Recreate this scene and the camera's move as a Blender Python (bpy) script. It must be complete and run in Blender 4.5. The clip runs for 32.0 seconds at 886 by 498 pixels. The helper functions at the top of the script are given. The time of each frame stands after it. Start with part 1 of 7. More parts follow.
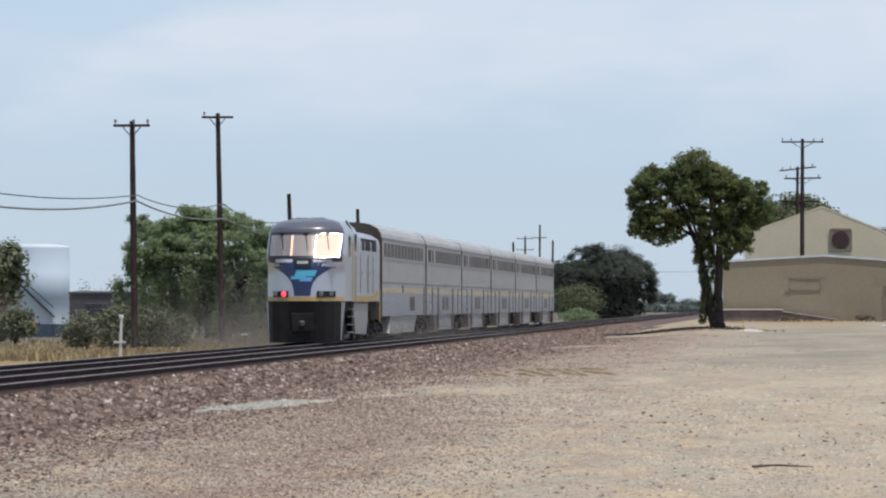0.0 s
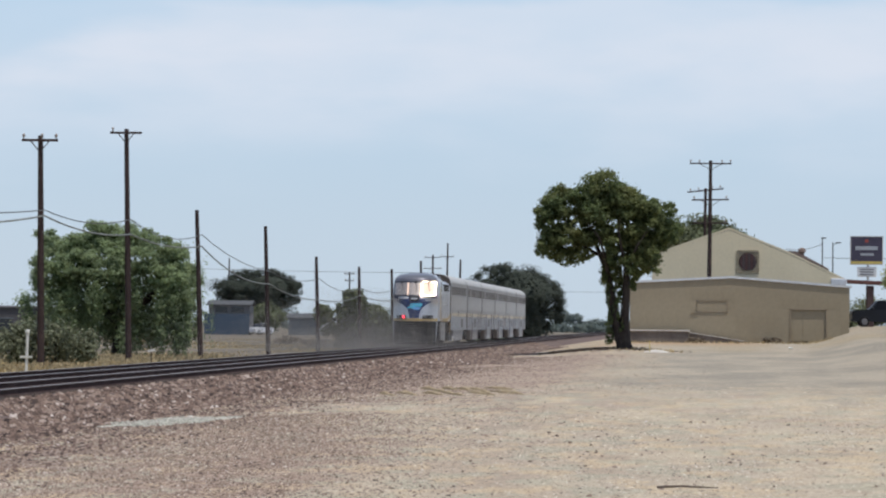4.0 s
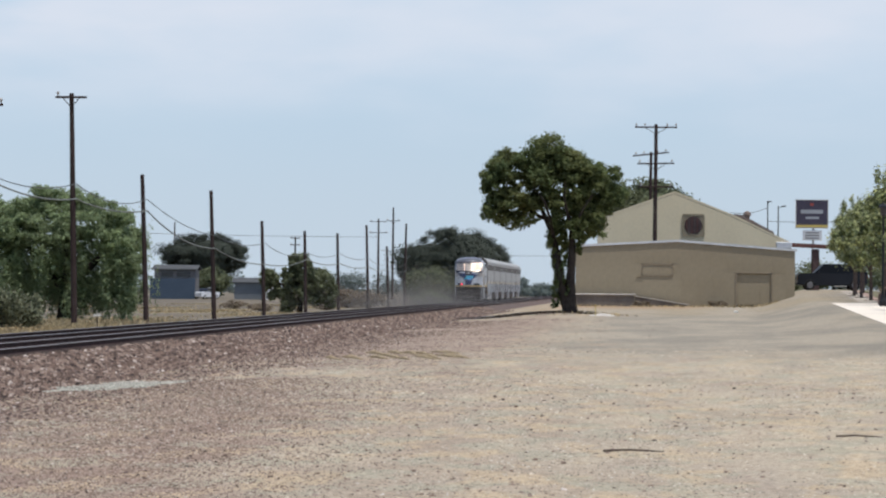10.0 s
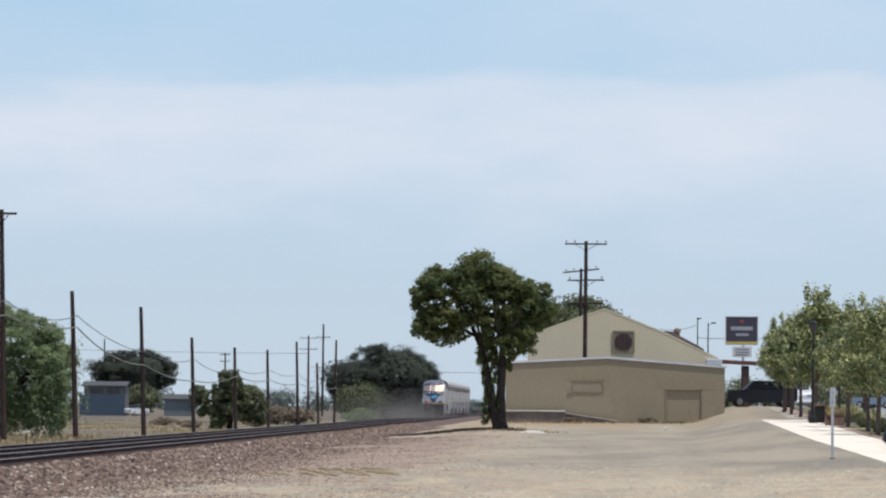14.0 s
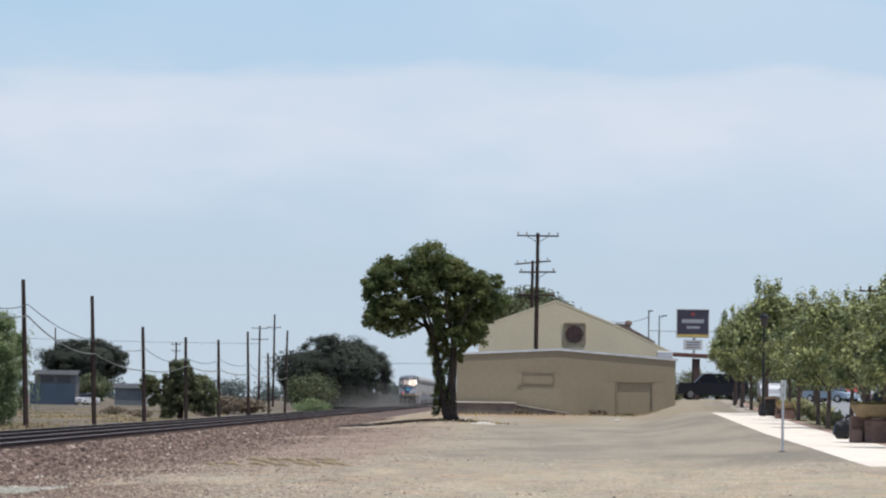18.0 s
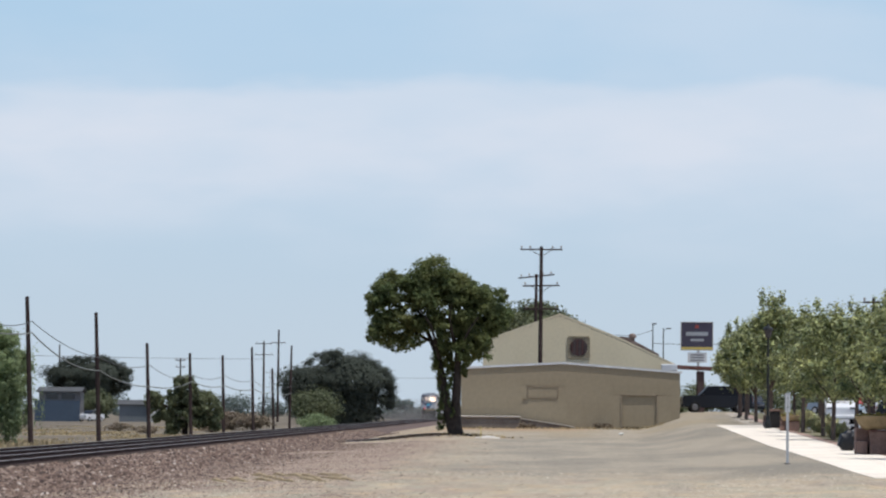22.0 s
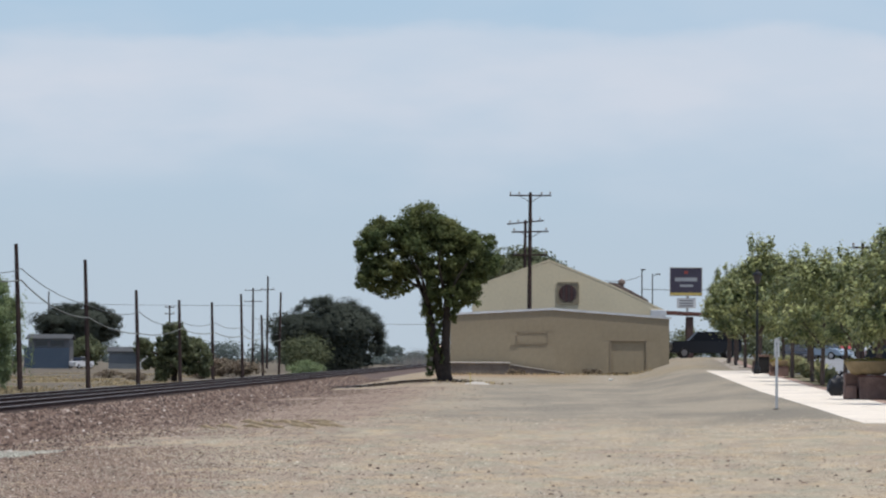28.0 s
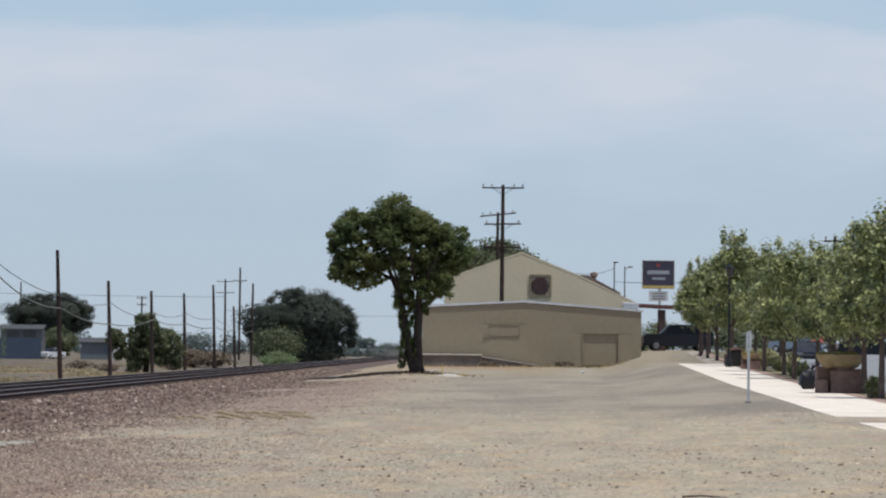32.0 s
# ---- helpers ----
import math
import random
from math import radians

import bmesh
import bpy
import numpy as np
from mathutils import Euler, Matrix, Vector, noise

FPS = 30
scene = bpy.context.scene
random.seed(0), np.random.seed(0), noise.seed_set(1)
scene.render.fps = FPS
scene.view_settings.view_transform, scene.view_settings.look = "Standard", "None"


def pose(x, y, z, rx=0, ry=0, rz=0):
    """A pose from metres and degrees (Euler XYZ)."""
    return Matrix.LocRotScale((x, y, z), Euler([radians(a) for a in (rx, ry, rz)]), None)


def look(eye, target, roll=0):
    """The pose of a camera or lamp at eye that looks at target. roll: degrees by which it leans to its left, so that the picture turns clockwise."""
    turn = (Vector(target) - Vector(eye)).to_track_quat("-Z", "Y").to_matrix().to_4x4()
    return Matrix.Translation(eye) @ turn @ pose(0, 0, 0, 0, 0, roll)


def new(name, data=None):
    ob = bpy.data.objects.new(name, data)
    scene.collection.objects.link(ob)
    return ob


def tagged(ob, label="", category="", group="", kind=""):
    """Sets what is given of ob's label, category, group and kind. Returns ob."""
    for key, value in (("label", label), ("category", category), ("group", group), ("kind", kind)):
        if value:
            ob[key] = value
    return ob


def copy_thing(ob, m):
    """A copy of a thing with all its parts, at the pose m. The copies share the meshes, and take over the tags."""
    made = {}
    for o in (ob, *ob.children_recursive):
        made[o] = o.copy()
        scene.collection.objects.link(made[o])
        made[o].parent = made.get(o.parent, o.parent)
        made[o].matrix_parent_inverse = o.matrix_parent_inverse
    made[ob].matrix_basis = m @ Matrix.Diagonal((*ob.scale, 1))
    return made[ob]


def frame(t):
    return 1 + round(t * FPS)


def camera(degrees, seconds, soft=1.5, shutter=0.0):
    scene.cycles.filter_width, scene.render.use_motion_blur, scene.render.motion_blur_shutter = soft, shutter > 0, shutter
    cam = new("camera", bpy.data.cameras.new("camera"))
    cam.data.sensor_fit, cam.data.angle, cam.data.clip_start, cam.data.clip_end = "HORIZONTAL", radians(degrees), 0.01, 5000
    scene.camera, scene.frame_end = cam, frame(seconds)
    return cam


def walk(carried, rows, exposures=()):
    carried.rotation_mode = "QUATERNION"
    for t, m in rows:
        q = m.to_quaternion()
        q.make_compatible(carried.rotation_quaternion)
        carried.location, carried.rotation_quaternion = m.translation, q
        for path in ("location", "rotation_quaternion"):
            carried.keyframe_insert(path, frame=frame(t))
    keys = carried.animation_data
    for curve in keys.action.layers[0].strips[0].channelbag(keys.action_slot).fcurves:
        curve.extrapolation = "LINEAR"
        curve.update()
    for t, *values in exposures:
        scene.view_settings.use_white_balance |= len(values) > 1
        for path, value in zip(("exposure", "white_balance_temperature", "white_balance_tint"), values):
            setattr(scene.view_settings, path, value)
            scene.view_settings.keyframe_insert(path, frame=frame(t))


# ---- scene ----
EYE = Vector((0.0, 0.0, 1.95))
cam = camera(10.663, 32.0, soft=2.2)


def aim(yaw, pitch, roll):
    """The pose of the hand-held camera that turns on the spot: degrees to the right of the rails' way, upward, and lean."""
    y, p = radians(yaw), radians(pitch)
    way = Vector((math.sin(y) * math.cos(p), math.cos(y) * math.cos(p), math.sin(p)))
    return look(EYE, EYE + way * 100, roll)


# seconds, yaw, pitch, roll
PATH = [
    (0, -4.14, 0.668, 0), (0.5, -3.827, 0.997, 0.252), (1, -3.926, 0.782, 0.31),
    (1.5, -4.172, 0.321, 0.101), (2, -4.277, 0.128, -0.188), (2.5, -4.192, 0.242, 0.09),
    (3, -3.886, 0.691, 0.596), (3.5, -3.423, 0.915, 0.704), (4, -3.027, 0.895, 0.555),
    (4.5, -2.769, 0.894, 0.507), (6.5, -2.609, 0.73, 1.001), (7, -2.48, 0.827, 0.993),
    (7.5, -2.314, 0.823, 0.954), (8, -2.331, 0.452, 0.749), (8.5, -2.423, 0.203, 0.945),
    (9, -2.553, 0.162, 0.99), (9.5, -2.478, 0.343, 0.738), (10, -2.368, 0.467, 0.461),
    (10.5, -2.369, 0.516, 0.27), (11, -2.349, 0.838, 0.293), (11.5, -2.195, 1.229, 0.391),
    (12, -1.936, 1.301, 0.388), (12.5, -1.678, 1.349, 0.441), (13, -1.534, 1.581, 0.514),
    (13.5, -1.572, 1.795, 0.456), (14, -1.536, 1.881, 0.477), (14.5, -1.4, 1.953, 0.535),
    (16.5, -1.479, 1.853, 0.578), (17, -1.118, 1.858, 0.708), (17.5, -0.944, 1.849, 0.72),
    (18, -0.952, 1.78, 0.824), (18.5, -0.98, 1.851, 0.867), (19, -0.844, 1.889, 0.737),
    (19.5, -0.61, 1.784, 0.706), (20, -0.467, 1.751, 0.654), (20.5, -0.459, 1.889, 0.665),
    (21, -0.608, 1.934, 0.696), (21.5, -0.83, 1.961, 0.547), (22, -0.997, 1.952, 0.451),
    (22.5, -1.166, 2.002, 0.322), (23, -1.408, 2.016, 0.4), (23.5, -1.579, 1.66, 0.401),
    (24, -1.667, 1.284, 0.383), (24.5, -1.736, 1.115, 0.269), (26.5, -1.598, 1.105, 0.094),
    (27, -1.463, 1.236, 0.193), (27.5, -1.192, 1.3, 0.251), (28, -0.86, 1.304, 0.308),
    (28.5, -0.643, 1.348, 0.317), (29, -0.687, 1.342, 0.232), (29.5, -0.923, 1.397, 0.309),
    (30, -1.076, 1.496, 0.399), (30.5, -0.998, 1.549, 0.518), (31, -0.702, 1.559, 0.535),
    (31.5, -0.419, 1.507, 0.629), (32, -0.527, 1.21, 0.53),
]

walk(cam, [(t, aim(a, b, c)) for t, a, b, c in PATH], [(0, 0.08, 6430, 10), (9, 0.1, 6430, 10), (12, 0.03, 6430, 10), (13, 0.10, 6430, 10), (18, 0.07, 6430, 10), (21, 0.06, 6430, 10), (23, 0.06, 6430, 10), (24, -0.11, 6430, 10), (28, -0.08, 6430, 10), (32, -0.14, 6430, 10)])

# ---- light ----
SUN = Vector((0.20, -0.19, 0.96)).normalized()
sun = new("sun", bpy.data.lights.new("sun", "SUN"))
sun.data.energy, sun.data.angle, sun.data.color = 3.3, radians(0.6), (1.0, 0.95, 0.88)
sun.matrix_basis = look(SUN * 100, (0, 0, 0))

world = bpy.data.worlds.new("sky")
scene.world = world
world.use_nodes = True
wn, wl = world.node_tree.nodes, world.node_tree.links
sky = wn.new("ShaderNodeTexSky")
sky.sky_type, sky.sun_disc = "NISHITA", False
sky.sun_elevation = math.asin(SUN.z)
sky.sun_rotation = math.atan2(SUN.x, SUN.y)
sky.air_density, sky.dust_density, sky.ozone_density = 1.0, 1.5, 2.0


def wmath(op, a, b=None, c=None):
    n = wn.new("ShaderNodeMath")
    n.operation = op
    for i, v in enumerate((a, b, c)):
        if v is None:
            continue
        if isinstance(v, (int, float)):
            n.inputs[i].default_value = v
        else:
            wl.new(v, n.inputs[i])
    return n.outputs[0]


def wmap(value, a, b, c, d):
    n = wn.new("ShaderNodeMapRange")
    n.interpolation_type = "SMOOTHSTEP"
    wl.new(value, n.inputs[0])
    for i, v in enumerate((a, b, c, d)):
        n.inputs[i + 1].default_value = v
    return n.outputs[0]


tc = wn.new("ShaderNodeTexCoord")
sep = wn.new("ShaderNodeSeparateXYZ")
wl.new(tc.outputs["Generated"], sep.inputs[0])
stretch = wn.new("ShaderNodeMapping")
stretch.inputs["Scale"].default_value = (20, 20, 62)
wl.new(tc.outputs["Generated"], stretch.inputs[0])
puffs = wn.new("ShaderNodeTexNoise")
puffs.inputs["Scale"].default_value, puffs.inputs["Detail"].default_value = 1.3, 6.0
wl.new(stretch.outputs[0], puffs.inputs[0])
fine = wn.new("ShaderNodeTexNoise")
fine.inputs["Scale"].default_value, fine.inputs["Detail"].default_value = 0.45, 5.0
wl.new(stretch.outputs[0], fine.inputs[0])
# elevation, made uneven by the noise; a long veil of thin cloud lies at two to four degrees
lift = wmath("ADD", sep.outputs[2], wmath("MULTIPLY", wmath("SUBTRACT", puffs.outputs[0], 0.5), 0.022))
veil = wmath("MULTIPLY", wmap(lift, 0.026, 0.060, 0.0, 1.0), wmap(lift, 0.0640, 0.0700, 1.0, 0.2))
# it ends in a slanting edge to the west
reach = wmath("ADD", wmath("SUBTRACT", sep.outputs[0], wmath("MULTIPLY", sep.outputs[2], 1.85)), wmath("MULTIPLY", puffs.outputs[0], 0.05))
veil = wmath("MULTIPLY", veil, wmap(reach, -0.226, -0.198, 0.25, 1.0))
high = wmath("MULTIPLY", wmap(sep.outputs[2], 0.064, 0.2, 0.0, 1.0), wmap(fine.outputs[0], 0.45, 0.7, 0.0, 0.8))
wisps = wmath("MULTIPLY", wmap(fine.outputs[0], 0.4, 0.65, 0.0, 0.22), wmap(sep.outputs[2], 0.02, 0.06, 0.2, 1.0))
curds = wmap(puffs.outputs[0], 0.36, 0.66, 0.82, 1.12)
veil = wmath("MULTIPLY", veil, curds)
cover = wmath("MINIMUM", wmath("ADD", wmath("ADD", wmath("MULTIPLY", veil, 0.62), high), wisps), 0.95)
# summer haze, thick at the horizon and thinning upward
haze = wn.new("ShaderNodeMix")
haze.data_type = "RGBA"
wl.new(wmap(sep.outputs[2], 0.02, 0.5, 0.92, 0.0), haze.inputs[0])
hue = wn.new("ShaderNodeMix")
hue.data_type = "RGBA"
wl.new(wmap(sep.outputs[2], -0.005, 0.085, 0.0, 1.0), hue.inputs[0])
hue.inputs[6].default_value, hue.inputs[7].default_value = (5.50, 6.42, 7.32, 1), (4.38, 6.18, 7.92, 1)
mix = wn.new("ShaderNodeMix")
mix.data_type = "RGBA"
wl.new(cover, mix.inputs[0])
tint = wn.new("ShaderNodeMix")
tint.data_type, tint.blend_type = "RGBA", "MULTIPLY"
tint.inputs[0].default_value = 1.0
tint.inputs[7].default_value = (0.80, 0.95, 1.18, 1)
wl.new(sky.outputs[0], tint.inputs[6])
wl.new(tint.outputs[2], haze.inputs[6])
wl.new(hue.outputs[2], haze.inputs[7])
wl.new(haze.outputs[2], mix.inputs[6])
mix.inputs[7].default_value = (6.75, 7.2, 8.05, 1)
back = wn["Background"]
back.inputs[1].default_value = 0.1
wl.new(mix.outputs[2], back.inputs[0])


# ---- materials ----
def mat(name, color, rough=0.8, metal=0.0, vary=0.25, size=2.0, fine_size=25.0, bump=0.2, other=None, per_object=0.0, spec=0.3, leaf=0.0, island=0.0):
    """A surface with broad stains and fine grain. size and fine_size: noise waves a metre; other: the stains' colour."""
    m = bpy.data.materials.new(name)
    m.use_nodes = True
    n, l = m.node_tree.nodes, m.node_tree.links
    b = n["Principled BSDF"]
    b.inputs["Roughness"].default_value, b.inputs["Metallic"].default_value = rough, metal
    b.inputs["Specular IOR Level"].default_value = spec
    pos = n.new("ShaderNodeTexCoord")
    broad, grain = n.new("ShaderNodeTexNoise"), n.new("ShaderNodeTexNoise")
    for t, s, d in ((broad, size, 4.0), (grain, fine_size, 3.0)):
        t.inputs["Scale"].default_value, t.inputs["Detail"].default_value = s, d
        l.new(pos.outputs["Object"], t.inputs[0])
    other = other or tuple(c * (1 - vary) for c in color)
    ramp = n.new("ShaderNodeMapRange")
    ramp.inputs[1].default_value, ramp.inputs[2].default_value = 0.35, 0.68
    l.new(broad.outputs[0], ramp.inputs[0])
    mx = n.new("ShaderNodeMix")
    mx.data_type = "RGBA"
    mx.inputs[6].default_value, mx.inputs[7].default_value = (*color, 1), (*other, 1)
    l.new(ramp.outputs[0], mx.inputs[0])
    hs = n.new("ShaderNodeHueSaturation")
    l.new(mx.outputs[2], hs.inputs["Color"])
    gr = n.new("ShaderNodeMapRange")
    gr.inputs[1].default_value, gr.inputs[2].default_value = 0.3, 0.7
    gr.inputs[3].default_value, gr.inputs[4].default_value = 1 - vary * 0.6, 1 + vary * 0.6
    l.new(grain.outputs[0], gr.inputs[0])
    value = gr.outputs[0]
    for amount, kind, sock in ((per_object, "ShaderNodeObjectInfo", "Random"), (island, "ShaderNodeNewGeometry", "Random Per Island")):
        if amount:
            info = n.new(kind)
            rnd = n.new("ShaderNodeMapRange")
            rnd.inputs[3].default_value, rnd.inputs[4].default_value = 1 - amount, 1 + amount
            l.new(info.outputs[sock], rnd.inputs[0])
            ml = n.new("ShaderNodeMath")
            ml.operation = "MULTIPLY"
            l.new(value, ml.inputs[0])
            l.new(rnd.outputs[0], ml.inputs[1])
            value = ml.outputs[0]
    l.new(value, hs.inputs["Value"])
    l.new(hs.outputs[0], b.inputs["Base Color"])
    if bump:
        bp = n.new("ShaderNodeBump")
        bp.inputs["Strength"].default_value, bp.inputs["Distance"].default_value = bump, 0.4 / fine_size
        l.new(grain.outputs[0], bp.inputs["Height"])
        l.new(bp.outputs[0], b.inputs["Normal"])
    if leaf:
        tr = n.new("ShaderNodeBsdfTranslucent")
        l.new(hs.outputs[0], tr.inputs[0])
        ms = n.new("ShaderNodeMixShader")
        ms.inputs[0].default_value = leaf
        l.new(b.outputs[0], ms.inputs[1])
        l.new(tr.outputs[0], ms.inputs[2])
        l.new(ms.outputs[0], n["Material Output"].inputs[0])
    return m


def glowing(name, color, strength):
    m = mat(name, color, 0.4, bump=0, vary=0.05)
    b = m.node_tree.nodes["Principled BSDF"]
    b.inputs["Emission Color"].default_value, b.inputs["Emission Strength"].default_value = (*color, 1), strength
    return m


RUST = mat("rusty_rail_steel", (0.062, 0.040, 0.036), 0.9, 0.0, 0.35, 1.5, 40, spec=0.1)
RAILHEAD = mat("worn_rail_head", (0.30, 0.275, 0.26), 0.5, 0.5, 0.2, 1.0, 30)
TIE = mat("creosoted_timber", (0.075, 0.055, 0.045), 0.9, 0, 0.4, 3, 30, per_object=0.3)
BALLAST_BED = mat("ballast_base", (0.125, 0.092, 0.078), 0.95, 0, 0.45, 0.8, 16, 0.9, other=(0.12, 0.09, 0.08), spec=0.1)
def stone_mix(name, shades):
    """Broken stone whose pieces differ in shade; shades: (share, colour)."""
    m = mat(name, (0.2, 0.15, 0.12), 0.92, 0, 0.3, 0.5, 20, 0.3, spec=0.12)
    n, l = m.node_tree.nodes, m.node_tree.links
    geo, ramp = n.new("ShaderNodeNewGeometry"), n.new("ShaderNodeValToRGB")
    l.new(geo.outputs["Random Per Island"], ramp.inputs[0])
    while len(ramp.color_ramp.elements) < len(shades):
        ramp.color_ramp.elements.new(0.5)
    for e, (p, c) in zip(ramp.color_ramp.elements, shades):
        e.position, e.color = p, (*c, 1)
    hs = next(q for q in n if q.bl_idname == "ShaderNodeHueSaturation")
    l.new(ramp.outputs[0], hs.inputs["Color"])
    return m


STONE = stone_mix("ballast_stone", ((0.0, (0.040, 0.030, 0.027)), (0.3, (0.108, 0.077, 0.063)), (0.62, (0.172, 0.121, 0.096)), (0.88, (0.235, 0.178, 0.146)), (0.97, (0.31, 0.25, 0.21)), (1.0, (0.52, 0.46, 0.41))))
GRIT = stone_mix("mixed_grit", ((0.0, (0.050, 0.040, 0.034)), (0.25, (0.200, 0.155, 0.118)), (0.55, (0.345, 0.275, 0.205)), (0.8, (0.38, 0.345, 0.275)), (1.0, (0.60, 0.545, 0.46))))
SPILLED = stone_mix("trodden_stone", ((0.0, (0.045, 0.033, 0.028)), (0.3, (0.150, 0.106, 0.084)), (0.75, (0.265, 0.202, 0.158)), (0.96, (0.36, 0.295, 0.235)), (1.0, (0.54, 0.49, 0.43))))
PEBBLE = mat("pale_gravel", (0.430, 0.370, 0.290), 0.9, 0, 0.3, 0.2, 20, 0.3, other=(0.30, 0.260, 0.210), island=0.6, spec=0.15)
POLE = mat("weathered_pole_timber", (0.064, 0.045, 0.041), 0.9, 0, 0.4, 1.0, 14, 0.5, spec=0.1)
INSULATOR = mat("glazed_insulator", (0.30, 0.27, 0.25), 0.3, 0, 0.2, 5, 30)
CABLE = mat("old_cable_sheath", (0.20, 0.21, 0.19), 0.7, 0, 0.25, 0.5, 20)
WIRE = mat("dark_wire", (0.09, 0.09, 0.09), 0.6, 0.3, 0.2, 1, 20)
BARK = mat("grey_brown_bark", (0.052, 0.041, 0.034), 0.95, 0, 0.45, 3, 18, 0.9)
STREET_BARK = mat("young_brown_bark", (0.135, 0.098, 0.080), 0.9, 0, 0.35, 3, 18, 0.6)
LEAF_MAIN = mat("mulberry_leaf", (0.104, 0.138, 0.056), 0.55, 0, 0.35, 0.5, 6, 0, other=(0.168, 0.178, 0.066), leaf=0.38, island=0.3, spec=0.15)
LEAF_PEPPER = mat("pepper_tree_leaf", (0.265, 0.330, 0.170), 0.7, 0, 0.2, 0.35, 6, 0, other=(0.225, 0.275, 0.15), leaf=0.5, island=0.2, spec=0.1)
# base colour lifted to hold the haze over these far trees
LEAF_DARK = mat("hazed_dark_oak_leaf", (0.068, 0.079, 0.064), 0.7, 0, 0.25, 0.3, 4, 0, other=(0.078, 0.088, 0.070), leaf=0.3, island=0.1, spec=0.02)
LEAF_OLIVE = mat("olive_shrub_leaf", (0.168, 0.186, 0.098), 0.65, 0, 0.3, 0.5, 5, 0, other=(0.110, 0.130, 0.070), leaf=0.36, island=0.35)
# haze of the far horizon is put into this leaf colour
LEAF_HAZED = mat("hazed_far_leaf", (0.165, 0.195, 0.175), 0.8, 0, 0.25, 0.05, 1, 0, other=(0.135, 0.165, 0.150), leaf=0.4, island=0.15, spec=0.05)
LEAF_STREET = mat("street_tree_leaf", (0.385, 0.395, 0.165), 0.38, 0, 0.35, 1.2, 8, 0, other=(0.120, 0.155, 0.068), leaf=0.22, island=0.6)
# the dust haze before these shrubs is put into this paler colour
LEAF_DUST_HAZED = mat("dust_hazed_shrub_leaf", (0.200, 0.210, 0.135), 0.7, 0, 0.3, 0.5, 5, 0, other=(0.155, 0.170, 0.105), leaf=0.36, island=0.3, spec=0.1)
DRY_BRUSH = mat("dry_brush", (0.205, 0.160, 0.118), 0.9, 0, 0.3, 0.6, 6, 0, other=(0.165, 0.135, 0.09), leaf=0.2, island=0.35)
STRAW = mat("dry_grass", (0.45, 0.35, 0.185), 0.9, 0, 0.3, 0.4, 6, 0, other=(0.30, 0.245, 0.155), leaf=0.25, island=0.3)
TAN = mat("tan_painted_siding", (0.298, 0.252, 0.176), 0.85, 0, 0.10, 0.35, 3, 0.05, other=(0.268, 0.225, 0.155), spec=0.15)
TAN_TRIM = mat("tan_trim_board", (0.30, 0.245, 0.175), 0.85, 0, 0.2, 0.8, 12)
CREAM = mat("cream_painted_gable", (0.665, 0.575, 0.395), 0.8, 0, 0.07, 0.3, 5, 0.03)
FASCIA = mat("white_fascia_board", (0.62, 0.63, 0.64), 0.7, 0, 0.15, 1, 10)
SHINGLE = mat("brown_shingle_roof", (0.215, 0.165, 0.138), 0.9, 0, 0.3, 1, 8, 0.6)
ROOFING = mat("grey_roll_roofing", (0.080, 0.083, 0.085), 0.9, 0, 0.2, 0.6, 8, 0.4)
VENT = mat("dark_louvre_slat", (0.085, 0.055, 0.052), 0.85, 0, 0.3, 3, 20)
CONCRETE = mat("old_dock_concrete", (0.20, 0.175, 0.15), 0.9, 0, 0.3, 0.8, 12, 0.4)
DOCK_TOP = mat("pale_dock_edge", (0.55, 0.51, 0.45), 0.85, 0, 0.2, 1, 12)
PAVING = mat("pale_concrete_paving", (0.80, 0.715, 0.595), 0.85, 0, 0.15, 0.5, 10, 0.2, per_object=0.06)
DUSTY_PAVING = mat("dirt_strewn_paving", (0.46, 0.40, 0.32), 0.9, 0, 0.3, 0.6, 10, 0.2, other=(0.36, 0.30, 0.23), per_object=0.1)
BAND = mat("red_paver_band", (0.40, 0.27, 0.21), 0.9, 0, 0.25, 1.2, 14, 0.3, per_object=0.15)
STEP_BRICK = mat("reddish_step_brick", (0.26, 0.165, 0.13), 0.9, 0, 0.3, 3, 22, 0.5)
BRICK = mat("brown_planter_brick", (0.235, 0.150, 0.120), 0.9, 0, 0.35, 3, 22, 0.6)
BOWL = mat("ochre_cast_stone", (0.36, 0.27, 0.15), 0.85, 0, 0.25, 3, 20, 0.4)
GALV = mat("galvanised_steel", (0.50, 0.51, 0.52), 0.5, 0.5, 0.15, 3, 30)
BLACK_METAL = mat("black_painted_metal", (0.018, 0.019, 0.020), 0.45, 0.2, 0.2, 3, 30)
SIGN_NAVY = mat("navy_sign_face", (0.060, 0.053, 0.080), 0.5, 0, 0.15, 1, 10)
SIGN_WHITE = mat("white_sign_face", (0.62, 0.63, 0.64), 0.5, 0, 0.1, 1, 10)
SIGN_YELLOW = mat("yellow_sign_strip", (0.55, 0.43, 0.13), 0.5, 0, 0.15, 1, 10)
SIGN_RED = mat("red_sign_mark", (0.30, 0.07, 0.06), 0.5, 0, 0.15, 1, 10)
REDWOOD = mat("red_brown_beam", (0.13, 0.060, 0.050), 0.8, 0, 0.25, 1, 12)
TANK = mat("white_tank_paint", (0.55, 0.63, 0.69), 0.75, 0, 0.03, 0.2, 3, 0.0, spec=0.1)
BLUEGREY = mat("blue_grey_cladding", (0.072, 0.098, 0.135), 0.8, 0, 0.15, 0.4, 5, 0.3, spec=0.1)
GREYWALL = mat("grey_block_wall", (0.17, 0.165, 0.165), 0.85, 0, 0.2, 0.4, 5, 0.3)
